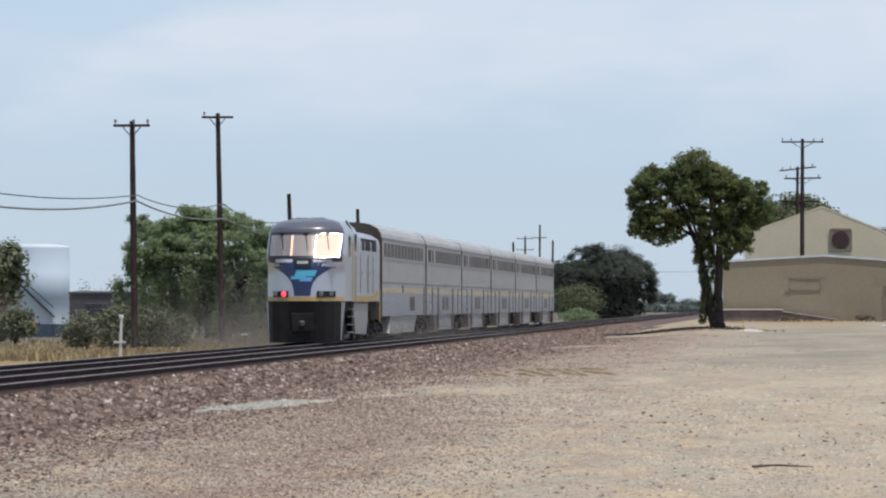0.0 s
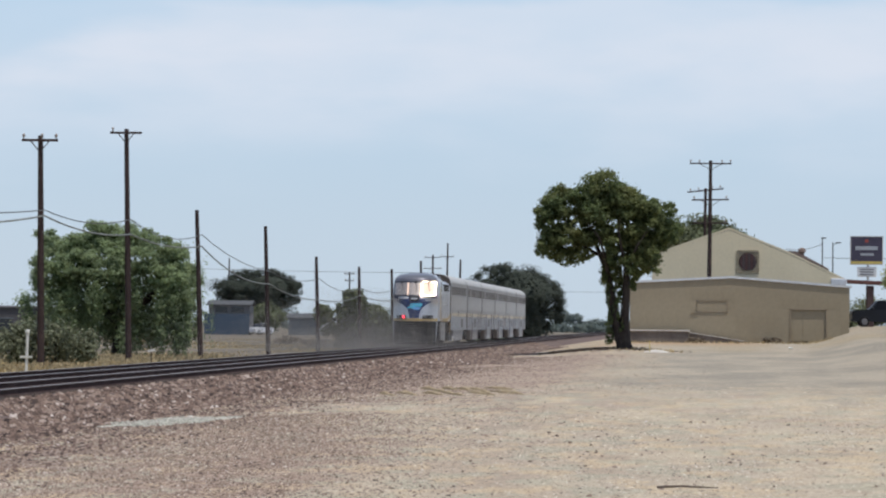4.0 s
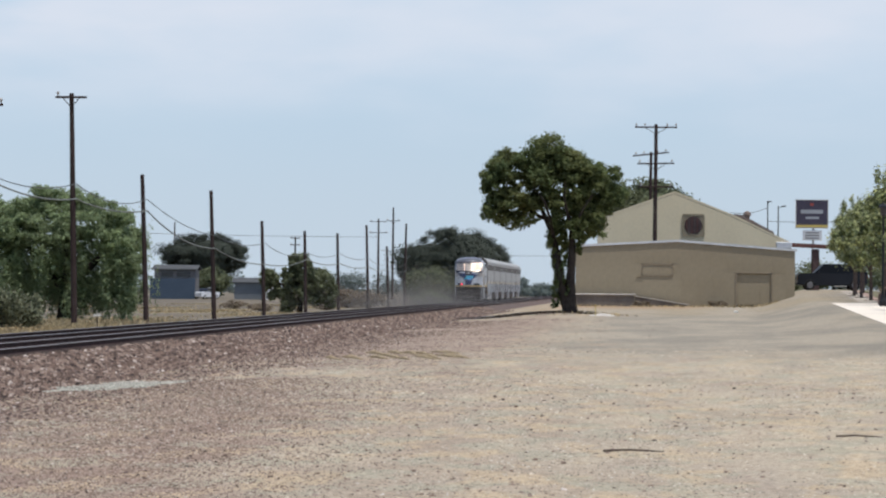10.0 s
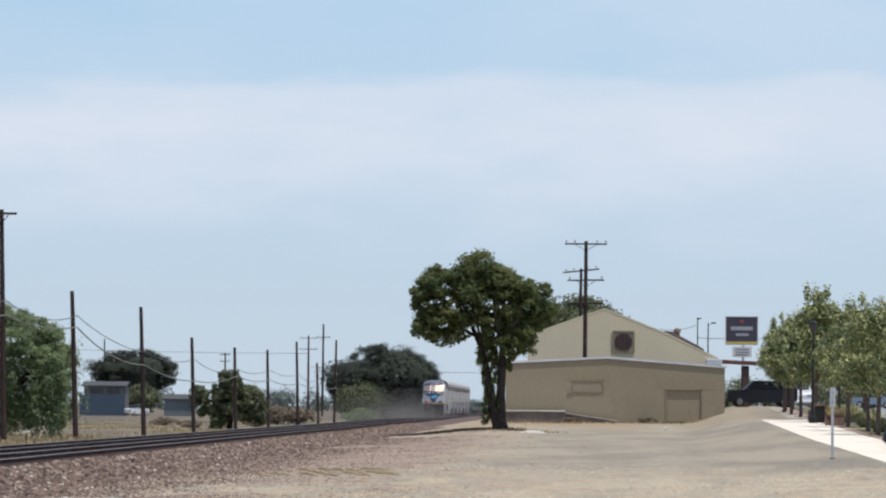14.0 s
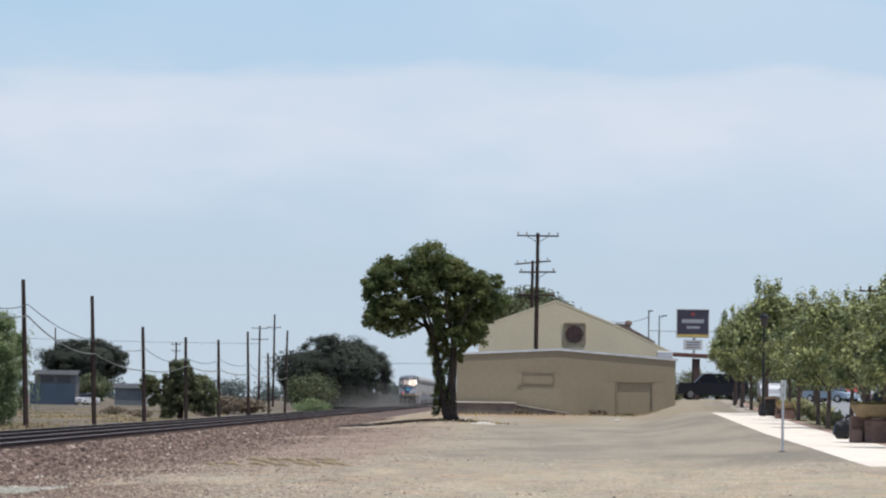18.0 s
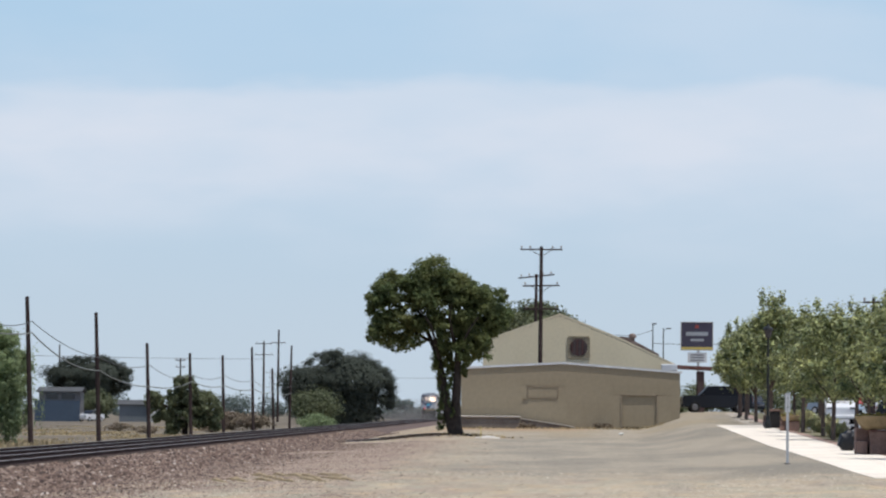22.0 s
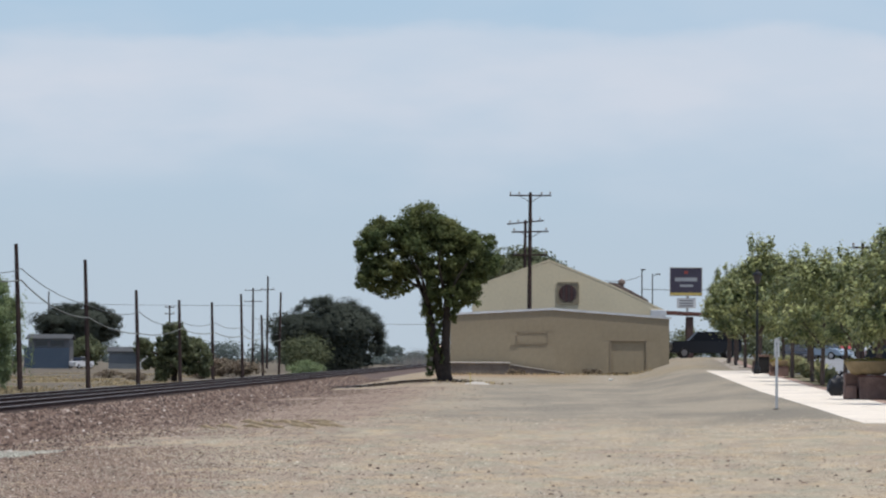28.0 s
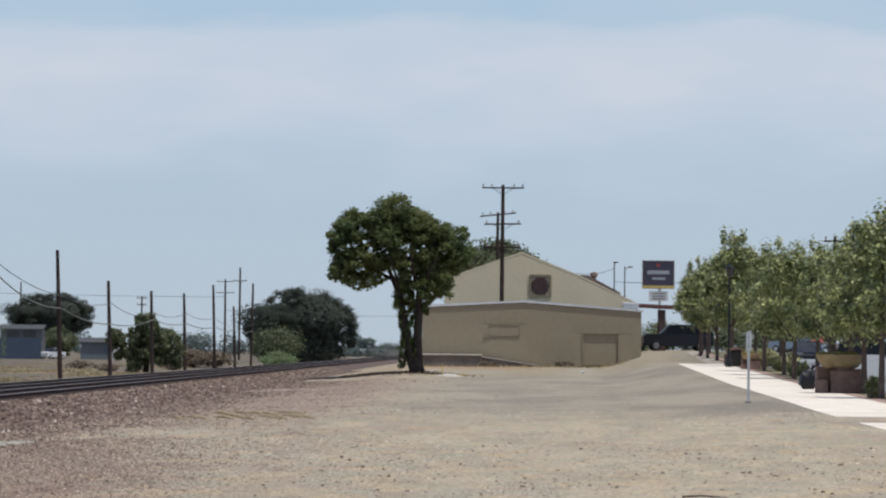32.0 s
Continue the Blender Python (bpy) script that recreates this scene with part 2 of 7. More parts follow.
SHED_BLUE = mat("faded_blue_grey_boards", (0.17, 0.19, 0.205), 0.85, 0, 0.15, 0.4, 5, 0.3, spec=0.1)
DARKWALL = mat("dark_weathered_cladding", (0.098, 0.092, 0.092), 0.85, 0, 0.25, 0.4, 5, 0.3)
PALE_WALL = mat("pale_plaster_wall", (0.55, 0.55, 0.53), 0.85, 0, 0.12, 0.4, 5, 0.2)
SURROUND = mat("black_window_surround", (0.020, 0.023, 0.040), 0.4, 0, 0.1, 1, 10, 0)
COACH_GLASS = mat("smoked_coach_glass", (0.090, 0.076, 0.070), 0.45, 0, 0.2, 1, 10, 0, spec=0.15)
DARKGLASS = mat("dark_window_glass", (0.022, 0.025, 0.030), 0.08, 0, 0.1, 1, 10, 0, spec=0.6)
SILVER = mat("silver_train_paint", (0.325, 0.325, 0.315), 0.45, 0.25, 0.08, 0.4, 8, 0.05)
SILVER_ROOF = mat("dusty_train_roof", (0.40, 0.40, 0.39), 0.65, 0.0, 0.12, 0.4, 6, 0.1)
NOSE = mat("pearl_nose_paint", (0.50, 0.51, 0.54), 0.32, 0.5, 0.05, 0.5, 8, 0, spec=0.5)
ROOF_GREY = mat("grey_cab_roof_paint", (0.15, 0.15, 0.165), 0.3, 0.4, 0.1, 0.5, 8, 0, spec=0.5)
NAVY = mat("navy_train_paint", (0.022, 0.035, 0.105), 0.35, 0, 0.12, 1, 10, 0, spec=0.5)
CYAN = mat("cyan_emblem_paint", (0.10, 0.46, 0.62), 0.4, 0, 0.08, 1, 10, 0)
GOLD = mat("gold_stripe_paint", (0.50, 0.35, 0.14), 0.45, 0, 0.15, 1, 10, 0)
PALE_GOLD = mat("pale_gold_band", (0.52, 0.44, 0.30), 0.45, 0, 0.12, 1, 10, 0)
BLUE_BAND = mat("grey_blue_band", (0.33, 0.35, 0.37), 0.5, 0.1, 0.1, 1, 10, 0)
UNDER = mat("dark_undercarriage", (0.022, 0.020, 0.019), 0.8, 0.1, 0.35, 2, 20, 0.3)
RUBBER = mat("black_rubber", (0.015, 0.015, 0.016), 0.85, 0, 0.2, 3, 20)
COACH_SIDE = mat("dull_coach_silver", (0.40, 0.395, 0.38), 0.5, 0.15, 0.12, 0.35, 5, 0.05, other=(0.35, 0.345, 0.33))
END_BROWN = mat("dark_brown_end_paint", (0.085, 0.068, 0.058), 0.8, 0, 0.25, 1, 10, 0.1)
DOOR_RED = mat("dull_red_brown_door", (0.135, 0.095, 0.088), 0.7, 0, 0.2, 1, 10, 0)
EMBLEM_BLUE = mat("pale_blue_emblem_paint", (0.16, 0.36, 0.66), 0.4, 0, 0.08, 1, 10, 0)
DUST = mat("drifting_dust", (0.29, 0.275, 0.255), 1.0, 0, 0.1, 0.3, 3, 0, leaf=0.5, spec=0.0)
DOOR_EDGE = mat("dark_door_seal", (0.10, 0.085, 0.085), 0.7, 0, 0.2, 2, 20)
WHEEL = mat("worn_wheel_steel", (0.13, 0.115, 0.105), 0.6, 0.5, 0.3, 3, 30)
# the tan that the panes reflect is put into the metal's colour
WINDSHIELD = mat("reflection_tan_windshield", (0.50, 0.42, 0.34), 0.16, 0.75, 0.04, 1, 10, 0, spec=0.6)
# warm colour and roughness are tuned to the sun's glint on the pane
SUN_PANE = mat("glint_windshield", (0.62, 0.47, 0.38), 0.68, 0.75, 0.04, 1, 10, 0, spec=0.6)
TINTED = mat("black_tinted_glass", (0.010, 0.012, 0.017), 0.4, 0, 0.1, 1, 10, 0, spec=0.15)
TAIL = glowing("red_tail_lamp", (1.0, 0.06, 0.09), 1.8)
HEADLAMP = mat("clear_lamp_lens", (0.20, 0.20, 0.21), 0.15, 0.5, 0.1, 3, 20, 0)
CAR_BLACK = mat("black_car_paint", (0.010, 0.012, 0.018), 0.3, 0, 0.1, 1, 10, 0, spec=0.3)
CAR_WHITE = mat("white_car_paint", (0.70, 0.71, 0.72), 0.3, 0, 0.08, 1, 10, 0, spec=0.5)
CAR_GREY = mat("grey_car_paint", (0.22, 0.23, 0.25), 0.3, 0.2, 0.08, 1, 10, 0, spec=0.5)
CAR_RED = mat("red_car_paint", (0.50, 0.07, 0.07), 0.3, 0, 0.08, 1, 10, 0, spec=0.5)
CAR_BLUE = mat("pale_blue_car_paint", (0.36, 0.45, 0.54), 0.3, 0.1, 0.08, 1, 10, 0, spec=0.5)
DARK_RIM = mat("dusty_dark_rim", (0.17, 0.17, 0.18), 0.5, 0.3, 0.15, 3, 20, 0)
RIM = mat("alloy_rim", (0.60, 0.60, 0.60), 0.4, 0.3, 0.1, 3, 20, 0)
PLASTIC_BLACK = mat("black_plastic_bag", (0.012, 0.013, 0.016), 0.45, 0, 0.2, 4, 20, 0.4)
FLOWERS = mat("yellow_green_planting", (0.34, 0.28, 0.06), 0.7, 0, 0.4, 2, 20, 0, leaf=0.25, island=0.45)
TALL_GRASS = mat("tall_green_grass", (0.34, 0.35, 0.17), 0.7, 0, 0.3, 2, 12, 0, other=(0.36, 0.32, 0.17), leaf=0.4, island=0.4)
STICK = mat("dead_branch", (0.10, 0.075, 0.06), 0.9, 0, 0.3, 4, 30)
WHITE_PAINT = mat("white_marker_paint", (0.66, 0.65, 0.60), 0.7, 0, 0.2, 3, 20)
ORANGE = mat("orange_machine_paint", (0.45, 0.14, 0.05), 0.6, 0, 0.2, 3, 20)


# ---- builders ----
def box(bm, x, y, z, sx, sy, sz, turn=None, bevel=0.0):
    """A box with its centre at x, y, z."""
    m = Matrix.Translation((x, y, z)) @ (turn or Matrix()) @ Matrix.Diagonal((sx, sy, sz, 1))
    made = bmesh.ops.create_cube(bm, size=1, matrix=m)["verts"]
    if bevel:
        edges = list({e for v in made for e in v.link_edges})
        bmesh.ops.bevel(bm, geom=edges, offset=bevel, segments=1, affect="EDGES")
    return bm


def tube(bm, points, radii, seg=8, cap=True):
    """A tube along points with a radius at each."""
    rings = []
    for i, p in enumerate(points):
        p = Vector(p)
        a, b = Vector(points[max(i - 1, 0)]), Vector(points[min(i + 1, len(points) - 1)])
        d = (b - a).normalized()
        side = d.cross(Vector((0, 0, 1)) if abs(d.z) < 0.9 else Vector((0, 1, 0))).normalized()
        up = side.cross(d)
        r = radii[i] if isinstance(radii, (list, tuple)) else radii
        rings.append([bm.verts.new(p + r * (math.cos(2 * math.pi * k / seg) * side + math.sin(2 * math.pi * k / seg) * up)) for k in range(seg)])
    for a, b in zip(rings, rings[1:]):
        for k in range(seg):
            bm.faces.new((a[k], a[(k + 1) % seg], b[(k + 1) % seg], b[k]))
    if cap:
        bm.faces.new(rings[0][::-1])
        bm.faces.new(rings[-1])
    return bm


def prism(bm, outline, a, b, axis="y"):
    """An outline of (u, z) drawn out from a to b along y (u is x) or along x (u is y)."""
    put = (lambda u, z, w: (u, w, z)) if axis == "y" else (lambda u, z, w: (w, u, z))
    one = [bm.verts.new(put(u, z, a)) for u, z in outline]
    two = [bm.verts.new(put(u, z, b)) for u, z in outline]
    n = len(outline)
    bm.faces.new(one)
    bm.faces.new(two[::-1])
    for i in range(n):
        bm.faces.new((one[i], two[i], two[(i + 1) % n], one[(i + 1) % n]))
    return bm


def lathe(bm, profile, seg=24, x=0, y=0):
    rings = [[bm.verts.new((x + r * math.cos(2 * math.pi * k / seg), y + r * math.sin(2 * math.pi * k / seg), z)) for k in range(seg)] for r, z in profile]
    for a, b in zip(rings, rings[1:]):
        for k in range(seg):
            bm.faces.new((a[k], a[(k + 1) % seg], b[(k + 1) % seg], b[k]))
    bm.faces.new(rings[0][::-1])
    bm.faces.new(rings[-1])
    return bm


def mesh_of(name, bm, material, smooth=False):
    bmesh.ops.recalc_face_normals(bm, faces=bm.faces)
    if smooth:
        for f in bm.faces:
            f.smooth = True
        for e in bm.edges:
            e.smooth = e.calc_face_angle(0.0) < radians(42)
    me = bpy.data.meshes.new(name)
    bm.to_mesh(me)
    bm.free()
    me.materials.append(material)
    return me


def part(name, bm, material, parent, label="", smooth=False, at=None):
    """One mesh object under a thing or under a part."""
    ob = new(name, bm if isinstance(bm, bpy.types.Mesh) else mesh_of(name, bm, material, smooth))
    ob.parent = parent
    if at is not None:
        ob.matrix_basis = at
    return tagged(ob, label)


def thing(name, m, label, category, group="", kind=""):
    ob = new(name)
    ob.matrix_basis = m
    return tagged(ob, label, category, group, kind)


def solo(name, bm, material, m, label, category, group="", kind="", smooth=False):
    ob = new(name, mesh_of(name, bm, material, smooth))
    ob.matrix_basis = m
    return tagged(ob, label, category, group, kind)


def B():
    return bmesh.new()


def raw_mesh(name, verts, faces, material):
    """A mesh from numpy arrays: verts (n, 3) and faces (m, k)."""
    me = bpy.data.meshes.new(name)
    n, (m, k) = len(verts), faces.shape
    me.vertices.add(n)
    me.vertices.foreach_set("co", np.ascontiguousarray(verts, dtype=np.float32).ravel())
    me.loops.add(m * k)
    me.loops.foreach_set("vertex_index", np.ascontiguousarray(faces, dtype=np.int32).ravel())
    me.polygons.add(m)
    me.polygons.foreach_set("loop_start", np.arange(0, m * k, k, dtype=np.int32))
    me.update(calc_edges=True)
    me.validate()
    me.materials.append(material)
    return me


def step(v, a, b):
    t = np.clip((np.asarray(v, float) - a) / (b - a), 0, 1)
    return t * t * (3 - 2 * t)


# ---- the lie of the land ----
RAIL_Z = 0.45
TRACKS = (-15.45, -19.35)
FAR_DROP = 0.07


def kerb_x(y):
    """The edge of the paved walk, where the dirt yard ends."""
    return np.interp(y, (0, 110, 135, 155, 190, 230, 295, 330, 400, 460), (8.4, 9.35, 9.65, 10.05, 10.6, 11.1, 12.0, 12.9, 15.0, 17.0))


def land(x, y):
    """Height of the ground."""
    x, y = np.asarray(x, float), np.asarray(y, float)
    yard = np.interp(y, (0, 200, 300, 380, 470, 600), (0.0, 0.06, 0.24, 0.62, 0.7, 0.2))
    walk_z = np.interp(y, (0, 110, 150, 210, 330, 400, 520, 700), (0.0, 0.14, 0.25, 0.50, 1.42, 1.95, 2.1, 1.2))
    e = kerb_x(y)
    yard = yard - (yard + 0.05) * step(-x, 4.5, 11.0)
    z = yard + (walk_z - yard) * step(x, e - 5.5, e - 0.2)
    z = z + 0.24 * np.exp(-((x + 5.2) ** 2) / 9.0 - ((y - 301) ** 2) / 14.0)
    z = z + 0.20 * np.exp(-((x + 8.6) ** 2) / 9.0 - ((y - 304.5) ** 2) / 8.0)
    far = step(y, 650, 1100)
    z = z * (1 - far)
    field = np.interp(y, (0, 200, 400, 600, 1200), (-0.2, -0.3, -0.5, -0.55, -0.3))
    z = z + (field - z) * step(-x, 20.5, 24.5)
    z = z - 0.05 * step(-x, 11.5, 13.0) * step(x, -21, -20)
    # slight unevenness of the near yard
    rng = random.Random(3)
    rough = np.zeros_like(z)
    for k in range(14):
        rough = rough + np.sin(x * rng.uniform(-1.6, 1.6) + y * rng.uniform(-0.5, 0.5) + rng.uniform(0, 6.3))
    near = step(y, 30, 40) * (1 - step(y, 90, 150)) * step(x, -11.5, -10) * (1 - step(x, e - 2.5, e - 1))
    z = z + rough * 0.002 * near
    # wheel ruts in soft dirt beside the spilled ballast
    d = np.hypot((x + 7.2) / 2.2, (y - 134) / 7.0)
    return z + 0.03 * np.sin(x * 3.1 + y * 0.55) * np.clip(1 - d, 0, 1)


def at(x, y, sink=0.0, turn=0.0):
    return pose(x, y, float(land(x, y)) - sink, 0, 0, turn)


# ---- ground ----
def ground_material():
    """Bare dirt and gravel in the yard, dry grass beyond the rails."""
    m = bpy.data.materials.new("yard_dirt_and_field")
    m.use_nodes = True
    n, l = m.node_tree.nodes, m.node_tree.links
    b = n["Principled BSDF"]
    b.inputs["Roughness"].default_value = 0.95
    b.inputs["Specular IOR Level"].default_value = 0.15
    geo = n.new("ShaderNodeNewGeometry")
    xyz = n.new("ShaderNodeSeparateXYZ")
    l.new(geo.outputs["Position"], xyz.inputs[0])

    def noise_of(scale, detail=4.0, sx=1.0, sy=1.0, rough=0.55):
        mp = n.new("ShaderNodeMapping")
        mp.inputs["Scale"].default_value = (sx, sy, 1)
        l.new(geo.outputs["Position"], mp.inputs[0])
        t = n.new("ShaderNodeTexNoise")
        t.inputs["Scale"].default_value, t.inputs["Detail"].default_value, t.inputs["Roughness"].default_value = scale, detail, rough
        l.new(mp.outputs[0], t.inputs[0])
        return t.outputs[0]

    def ramp(v, a, b2, c=0.0, d=1.0):
        r = n.new("ShaderNodeMapRange")
        r.interpolation_type = "SMOOTHSTEP"
        l.new(v, r.inputs[0])
        for i, k in enumerate((a, b2, c, d)):
            r.inputs[i + 1].default_value = k
        return r.outputs[0]

    def arith(op, a, b2):
        k = n.new("ShaderNodeMath")
        k.operation = op
        for i, v in enumerate((a, b2)):
            if isinstance(v, (int, float)):
                k.inputs[i].default_value = v
            else:
                l.new(v, k.inputs[i])
        return k.outputs[0]

    def blend(f, a, b2, op="MIX"):
        k = n.new("ShaderNodeMix")
        k.data_type, k.blend_type = "RGBA", op
        for i, v in ((0, f), (6, a), (7, b2)):
            if isinstance(v, tuple):
                k.inputs[i].default_value = (*v, 1)
            elif isinstance(v, (int, float)):
                k.inputs[i].default_value = v
            else:
                l.new(v, k.inputs[i])
        return k.outputs[2]

    # noise stretched along y, so patches look right at the camera's low angle
    wide, mid, small = noise_of(0.16, 5, 1.0, 0.20), noise_of(0.6, 5, 1.0, 0.20), noise_of(9.0, 4, 1.0, 0.40)
    speck, broad = noise_of(26.0, 2, 1.0, 0.40, 0.7), noise_of(0.22, 4, 1.0, 0.20, 0.6)
    dirt = blend(ramp(wide, 0.38, 0.62), (0.432, 0.362, 0.268), (0.388, 0.330, 0.254))
    dirt = blend(ramp(mid, 0.46, 0.64, 0, 0.85), dirt, (0.33, 0.282, 0.222))
    dirt = blend(ramp(noise_of(0.23, 4, 1.0, 0.16), 0.55, 0.7, 0, 0.6), dirt, (0.450, 0.378, 0.280))
    dirt = blend(ramp(noise_of(1.1, 3, 1.0, 0.18, 0.65), 0.5, 0.66, 0, 0.6), dirt, (0.30, 0.245, 0.185))
    dirt = blend(ramp(noise_of(0.2, 3, 1.0, 0.20), 0.54, 0.66, 0, 0.6), dirt, (0.40, 0.315, 0.225))
    # reddish ballast spilled towards the rails
    edge = arith("ADD", xyz.outputs[0], arith("MULTIPLY", arith("SUBTRACT", mid, 0.5), 7.0))
    dirt = blend(ramp(edge, 3.0, -10.5, 0, 1.0), dirt, blend(ramp(mid, 0.4, 0.6), (0.215, 0.165, 0.135), (0.315, 0.250, 0.195)))
    dirt = blend(ramp(noise_of(0.5, 5, 1.0, 0.16), 0.56, 0.7, 0, 0.5), dirt, (0.345, 0.312, 0.240))
    # a fan of reddish stone dust slanting in from the bank
    axis = arith("ADD", arith("ADD", xyz.outputs[0], 2.5), arith("MULTIPLY", xyz.outputs[1], 0.06))
    axis = arith("ABSOLUTE", arith("ADD", axis, arith("MULTIPLY", arith("SUBTRACT", mid, 0.5), 2.4)), 0.0)
    fan = arith("MULTIPLY", ramp(axis, 2.3, 0.7, 0, 0.85), ramp(xyz.outputs[1], 105, 85))
    dirt = blend(fan, dirt, blend(ramp(mid, 0.42, 0.6), (0.262, 0.188, 0.150), (0.325, 0.245, 0.192)))
    # bands of pale dust and darker, greyer gravel, stretched lengthwise to suit the camera
    dirt = blend(ramp(noise_of(0.42, 1.5, 1.0, 0.16, 0.5), 0.53, 0.62, 0, 0.75), dirt, (0.425, 0.362, 0.270))
    dirt = blend(ramp(noise_of(0.55, 1.5, 0.9, 0.14, 0.5), 0.56, 0.66, 0, 0.6), dirt, (0.305, 0.262, 0.200))
    dirt = blend(ramp(noise_of(0.3, 1.5, 1.0, 0.20, 0.5), 0.58, 0.68, 0, 0.55), dirt, (0.345, 0.268, 0.212))
    dirt = blend(ramp(noise_of(1.0, 3, 1.0, 0.28, 0.6), 0.50, 0.60, 0, 0.7), dirt, (0.450, 0.355, 0.238))
    dirt = blend(ramp(noise_of(1.2, 3, 0.9, 0.28, 0.6), 0.50, 0.60, 0, 0.75), dirt, (0.325, 0.305, 0.232))
    # grey gravel driveway in the middle distance
    drive = arith("MULTIPLY", ramp(arith("ADD", xyz.outputs[1], arith("MULTIPLY", arith("SUBTRACT", mid, 0.5), 60.0)), 112, 165), ramp(edge, -6.0, 0.0))
    dirt = blend(arith("MULTIPLY", drive, 0.92), dirt, blend(ramp(broad, 0.38, 0.62), (0.332, 0.290, 0.226), (0.236, 0.213, 0.173)))
    # straw-coloured strip before the old warehouse
    straw = arith("MULTIPLY", ramp(xyz.outputs[1], 290, 330), ramp(broad, 0.38, 0.6))
    dirt = blend(arith("MULTIPLY", straw, 0.6), dirt, (0.36, 0.29, 0.19))
    # dull reddish ground along the bank farther on
    verge = arith("MULTIPLY", ramp(arith("ADD", xyz.outputs[0], arith("MULTIPLY", arith("SUBTRACT", broad, 0.5), 5.0)), -3.0, -6.0, 0, 0.8), arith("MULTIPLY", ramp(xyz.outputs[1], 115, 145), ramp(xyz.outputs[1], 298, 272)))
    dirt = blend(verge, dirt, blend(ramp(mid, 0.4, 0.62), (0.275, 0.208, 0.168), (0.325, 0.258, 0.205)))
    # a darker grey patch by the sign post, longer along y, and bare brown earth at the warehouse's foot
    away = arith("ABSOLUTE", arith("ADD", arith("SUBTRACT", xyz.outputs[0], 7.6), arith("MULTIPLY", arith("SUBTRACT", broad, 0.5), 9.0)), 0.0)
    along = arith("ABSOLUTE", arith("ADD", arith("SUBTRACT", xyz.outputs[1], 150.0), arith("MULTIPLY", arith("SUBTRACT", wide, 0.5), 40.0)), 0.0)
    dirt = blend(arith("MULTIPLY", ramp(away, 4.2, 1.2, 0, 0.75), ramp(along, 17, 6)), dirt, (0.205, 0.187, 0.152))
    foot = arith("MULTIPLY", ramp(xyz.outputs[1], 345, 368, 0, 0.8), ramp(arith("ADD", xyz.outputs[0], arith("MULTIPLY", arith("SUBTRACT", broad, 0.5), 8.0)), 6.5, 3.0))
    dirt = blend(arith("MULTIPLY", foot, ramp(xyz.outputs[0], -9.0, -5.0)), dirt, (0.335, 0.235, 0.150))
    field = blend(ramp(noise_of(0.06, 5, 1.0, 0.5), 0.4, 0.62), (0.165, 0.142, 0.110), (0.125, 0.108, 0.086))
    field = blend(ramp(noise_of(0.3, 4), 0.5, 0.7, 0, 0.6), field, (0.14, 0.12, 0.09))
    field = blend(ramp(noise_of(0.035, 3, 1.0, 0.8), 0.5, 0.62, 0, 0.6), field, (0.225, 0.185, 0.125))
    field = blend(arith("MULTIPLY", ramp(xyz.outputs[1], 265, 205), ramp(noise_of(0.25, 3, 1.0, 0.4), 0.3, 0.6, 0.4, 1.0)), field, (0.31, 0.235, 0.115))
    col = blend(ramp(xyz.outputs[0], -21.5, -23.0), dirt, field)
    hs = n.new("ShaderNodeHueSaturation")
    hs.inputs["Saturation"].default_value = 1.08
    l.new(col, hs.inputs["Color"])
    l.new(arith("MULTIPLY", ramp(small, 0.3, 0.7, 0.84, 1.14), ramp(speck, 0.28, 0.62, 0.72, 1.10)), hs.inputs["Value"])
    l.new(hs.outputs[0], b.inputs["Base Color"])
    bp = n.new("ShaderNodeBump")
    bp.inputs["Strength"].default_value, bp.inputs["Distance"].default_value = 0.6, 0.05
    l.new(small, bp.inputs["Height"])
    l.new(bp.outputs[0], b.inputs["Normal"])
    return m


def ground():
    xs = np.unique(np.concatenate([np.arange(-26, 4, 0.5), np.arange(4, 19, 0.2), np.arange(19, 22.01, 0.5), np.linspace(-90, -26, 33), np.linspace(22, 90, 30), np.sign(np.linspace(-1, 1, 30)) * (90 + 3000 * np.linspace(-1, 1, 30) ** 2)]))
    ys = np.unique(np.concatenate([np.linspace(-400, 30, 12), np.arange(30, 150, 1.0), np.arange(150, 430, 1.6), np.linspace(431, 460, 12), np.linspace(460, 900, 45), np.linspace(900, 4800, 30)]))
    gx, gy = np.meshgrid(xs, ys, indexing="ij")
    z = land(gx, gy)
    n0, n1 = gx.shape
    i = np.arange(n0 * n1).reshape(n0, n1)
    f = np.stack([i[:-1, :-1], i[1:, :-1], i[1:, 1:], i[:-1, 1:]], -1).reshape(-1, 4)
    me = raw_mesh("ground", np.stack([gx, gy, z], -1).reshape(-1, 3), f, ground_material())
    me.shade_smooth()
    return tagged(new("ground", me), "dry dirt and gravel yard running into a field of yellow grass", "ground", kind="structure")


ground()


def bed_z(x, rng=None):
    """Height of the ballast across the two tracks."""
    return np.interp(x, (-23.4, -21.6, -21.0, -18.0, -16.9, -13.9, -13.5, -12.1), (-0.42, 0.02, 0.20, 0.20, 0.27, 0.27, 0.22, -0.07))


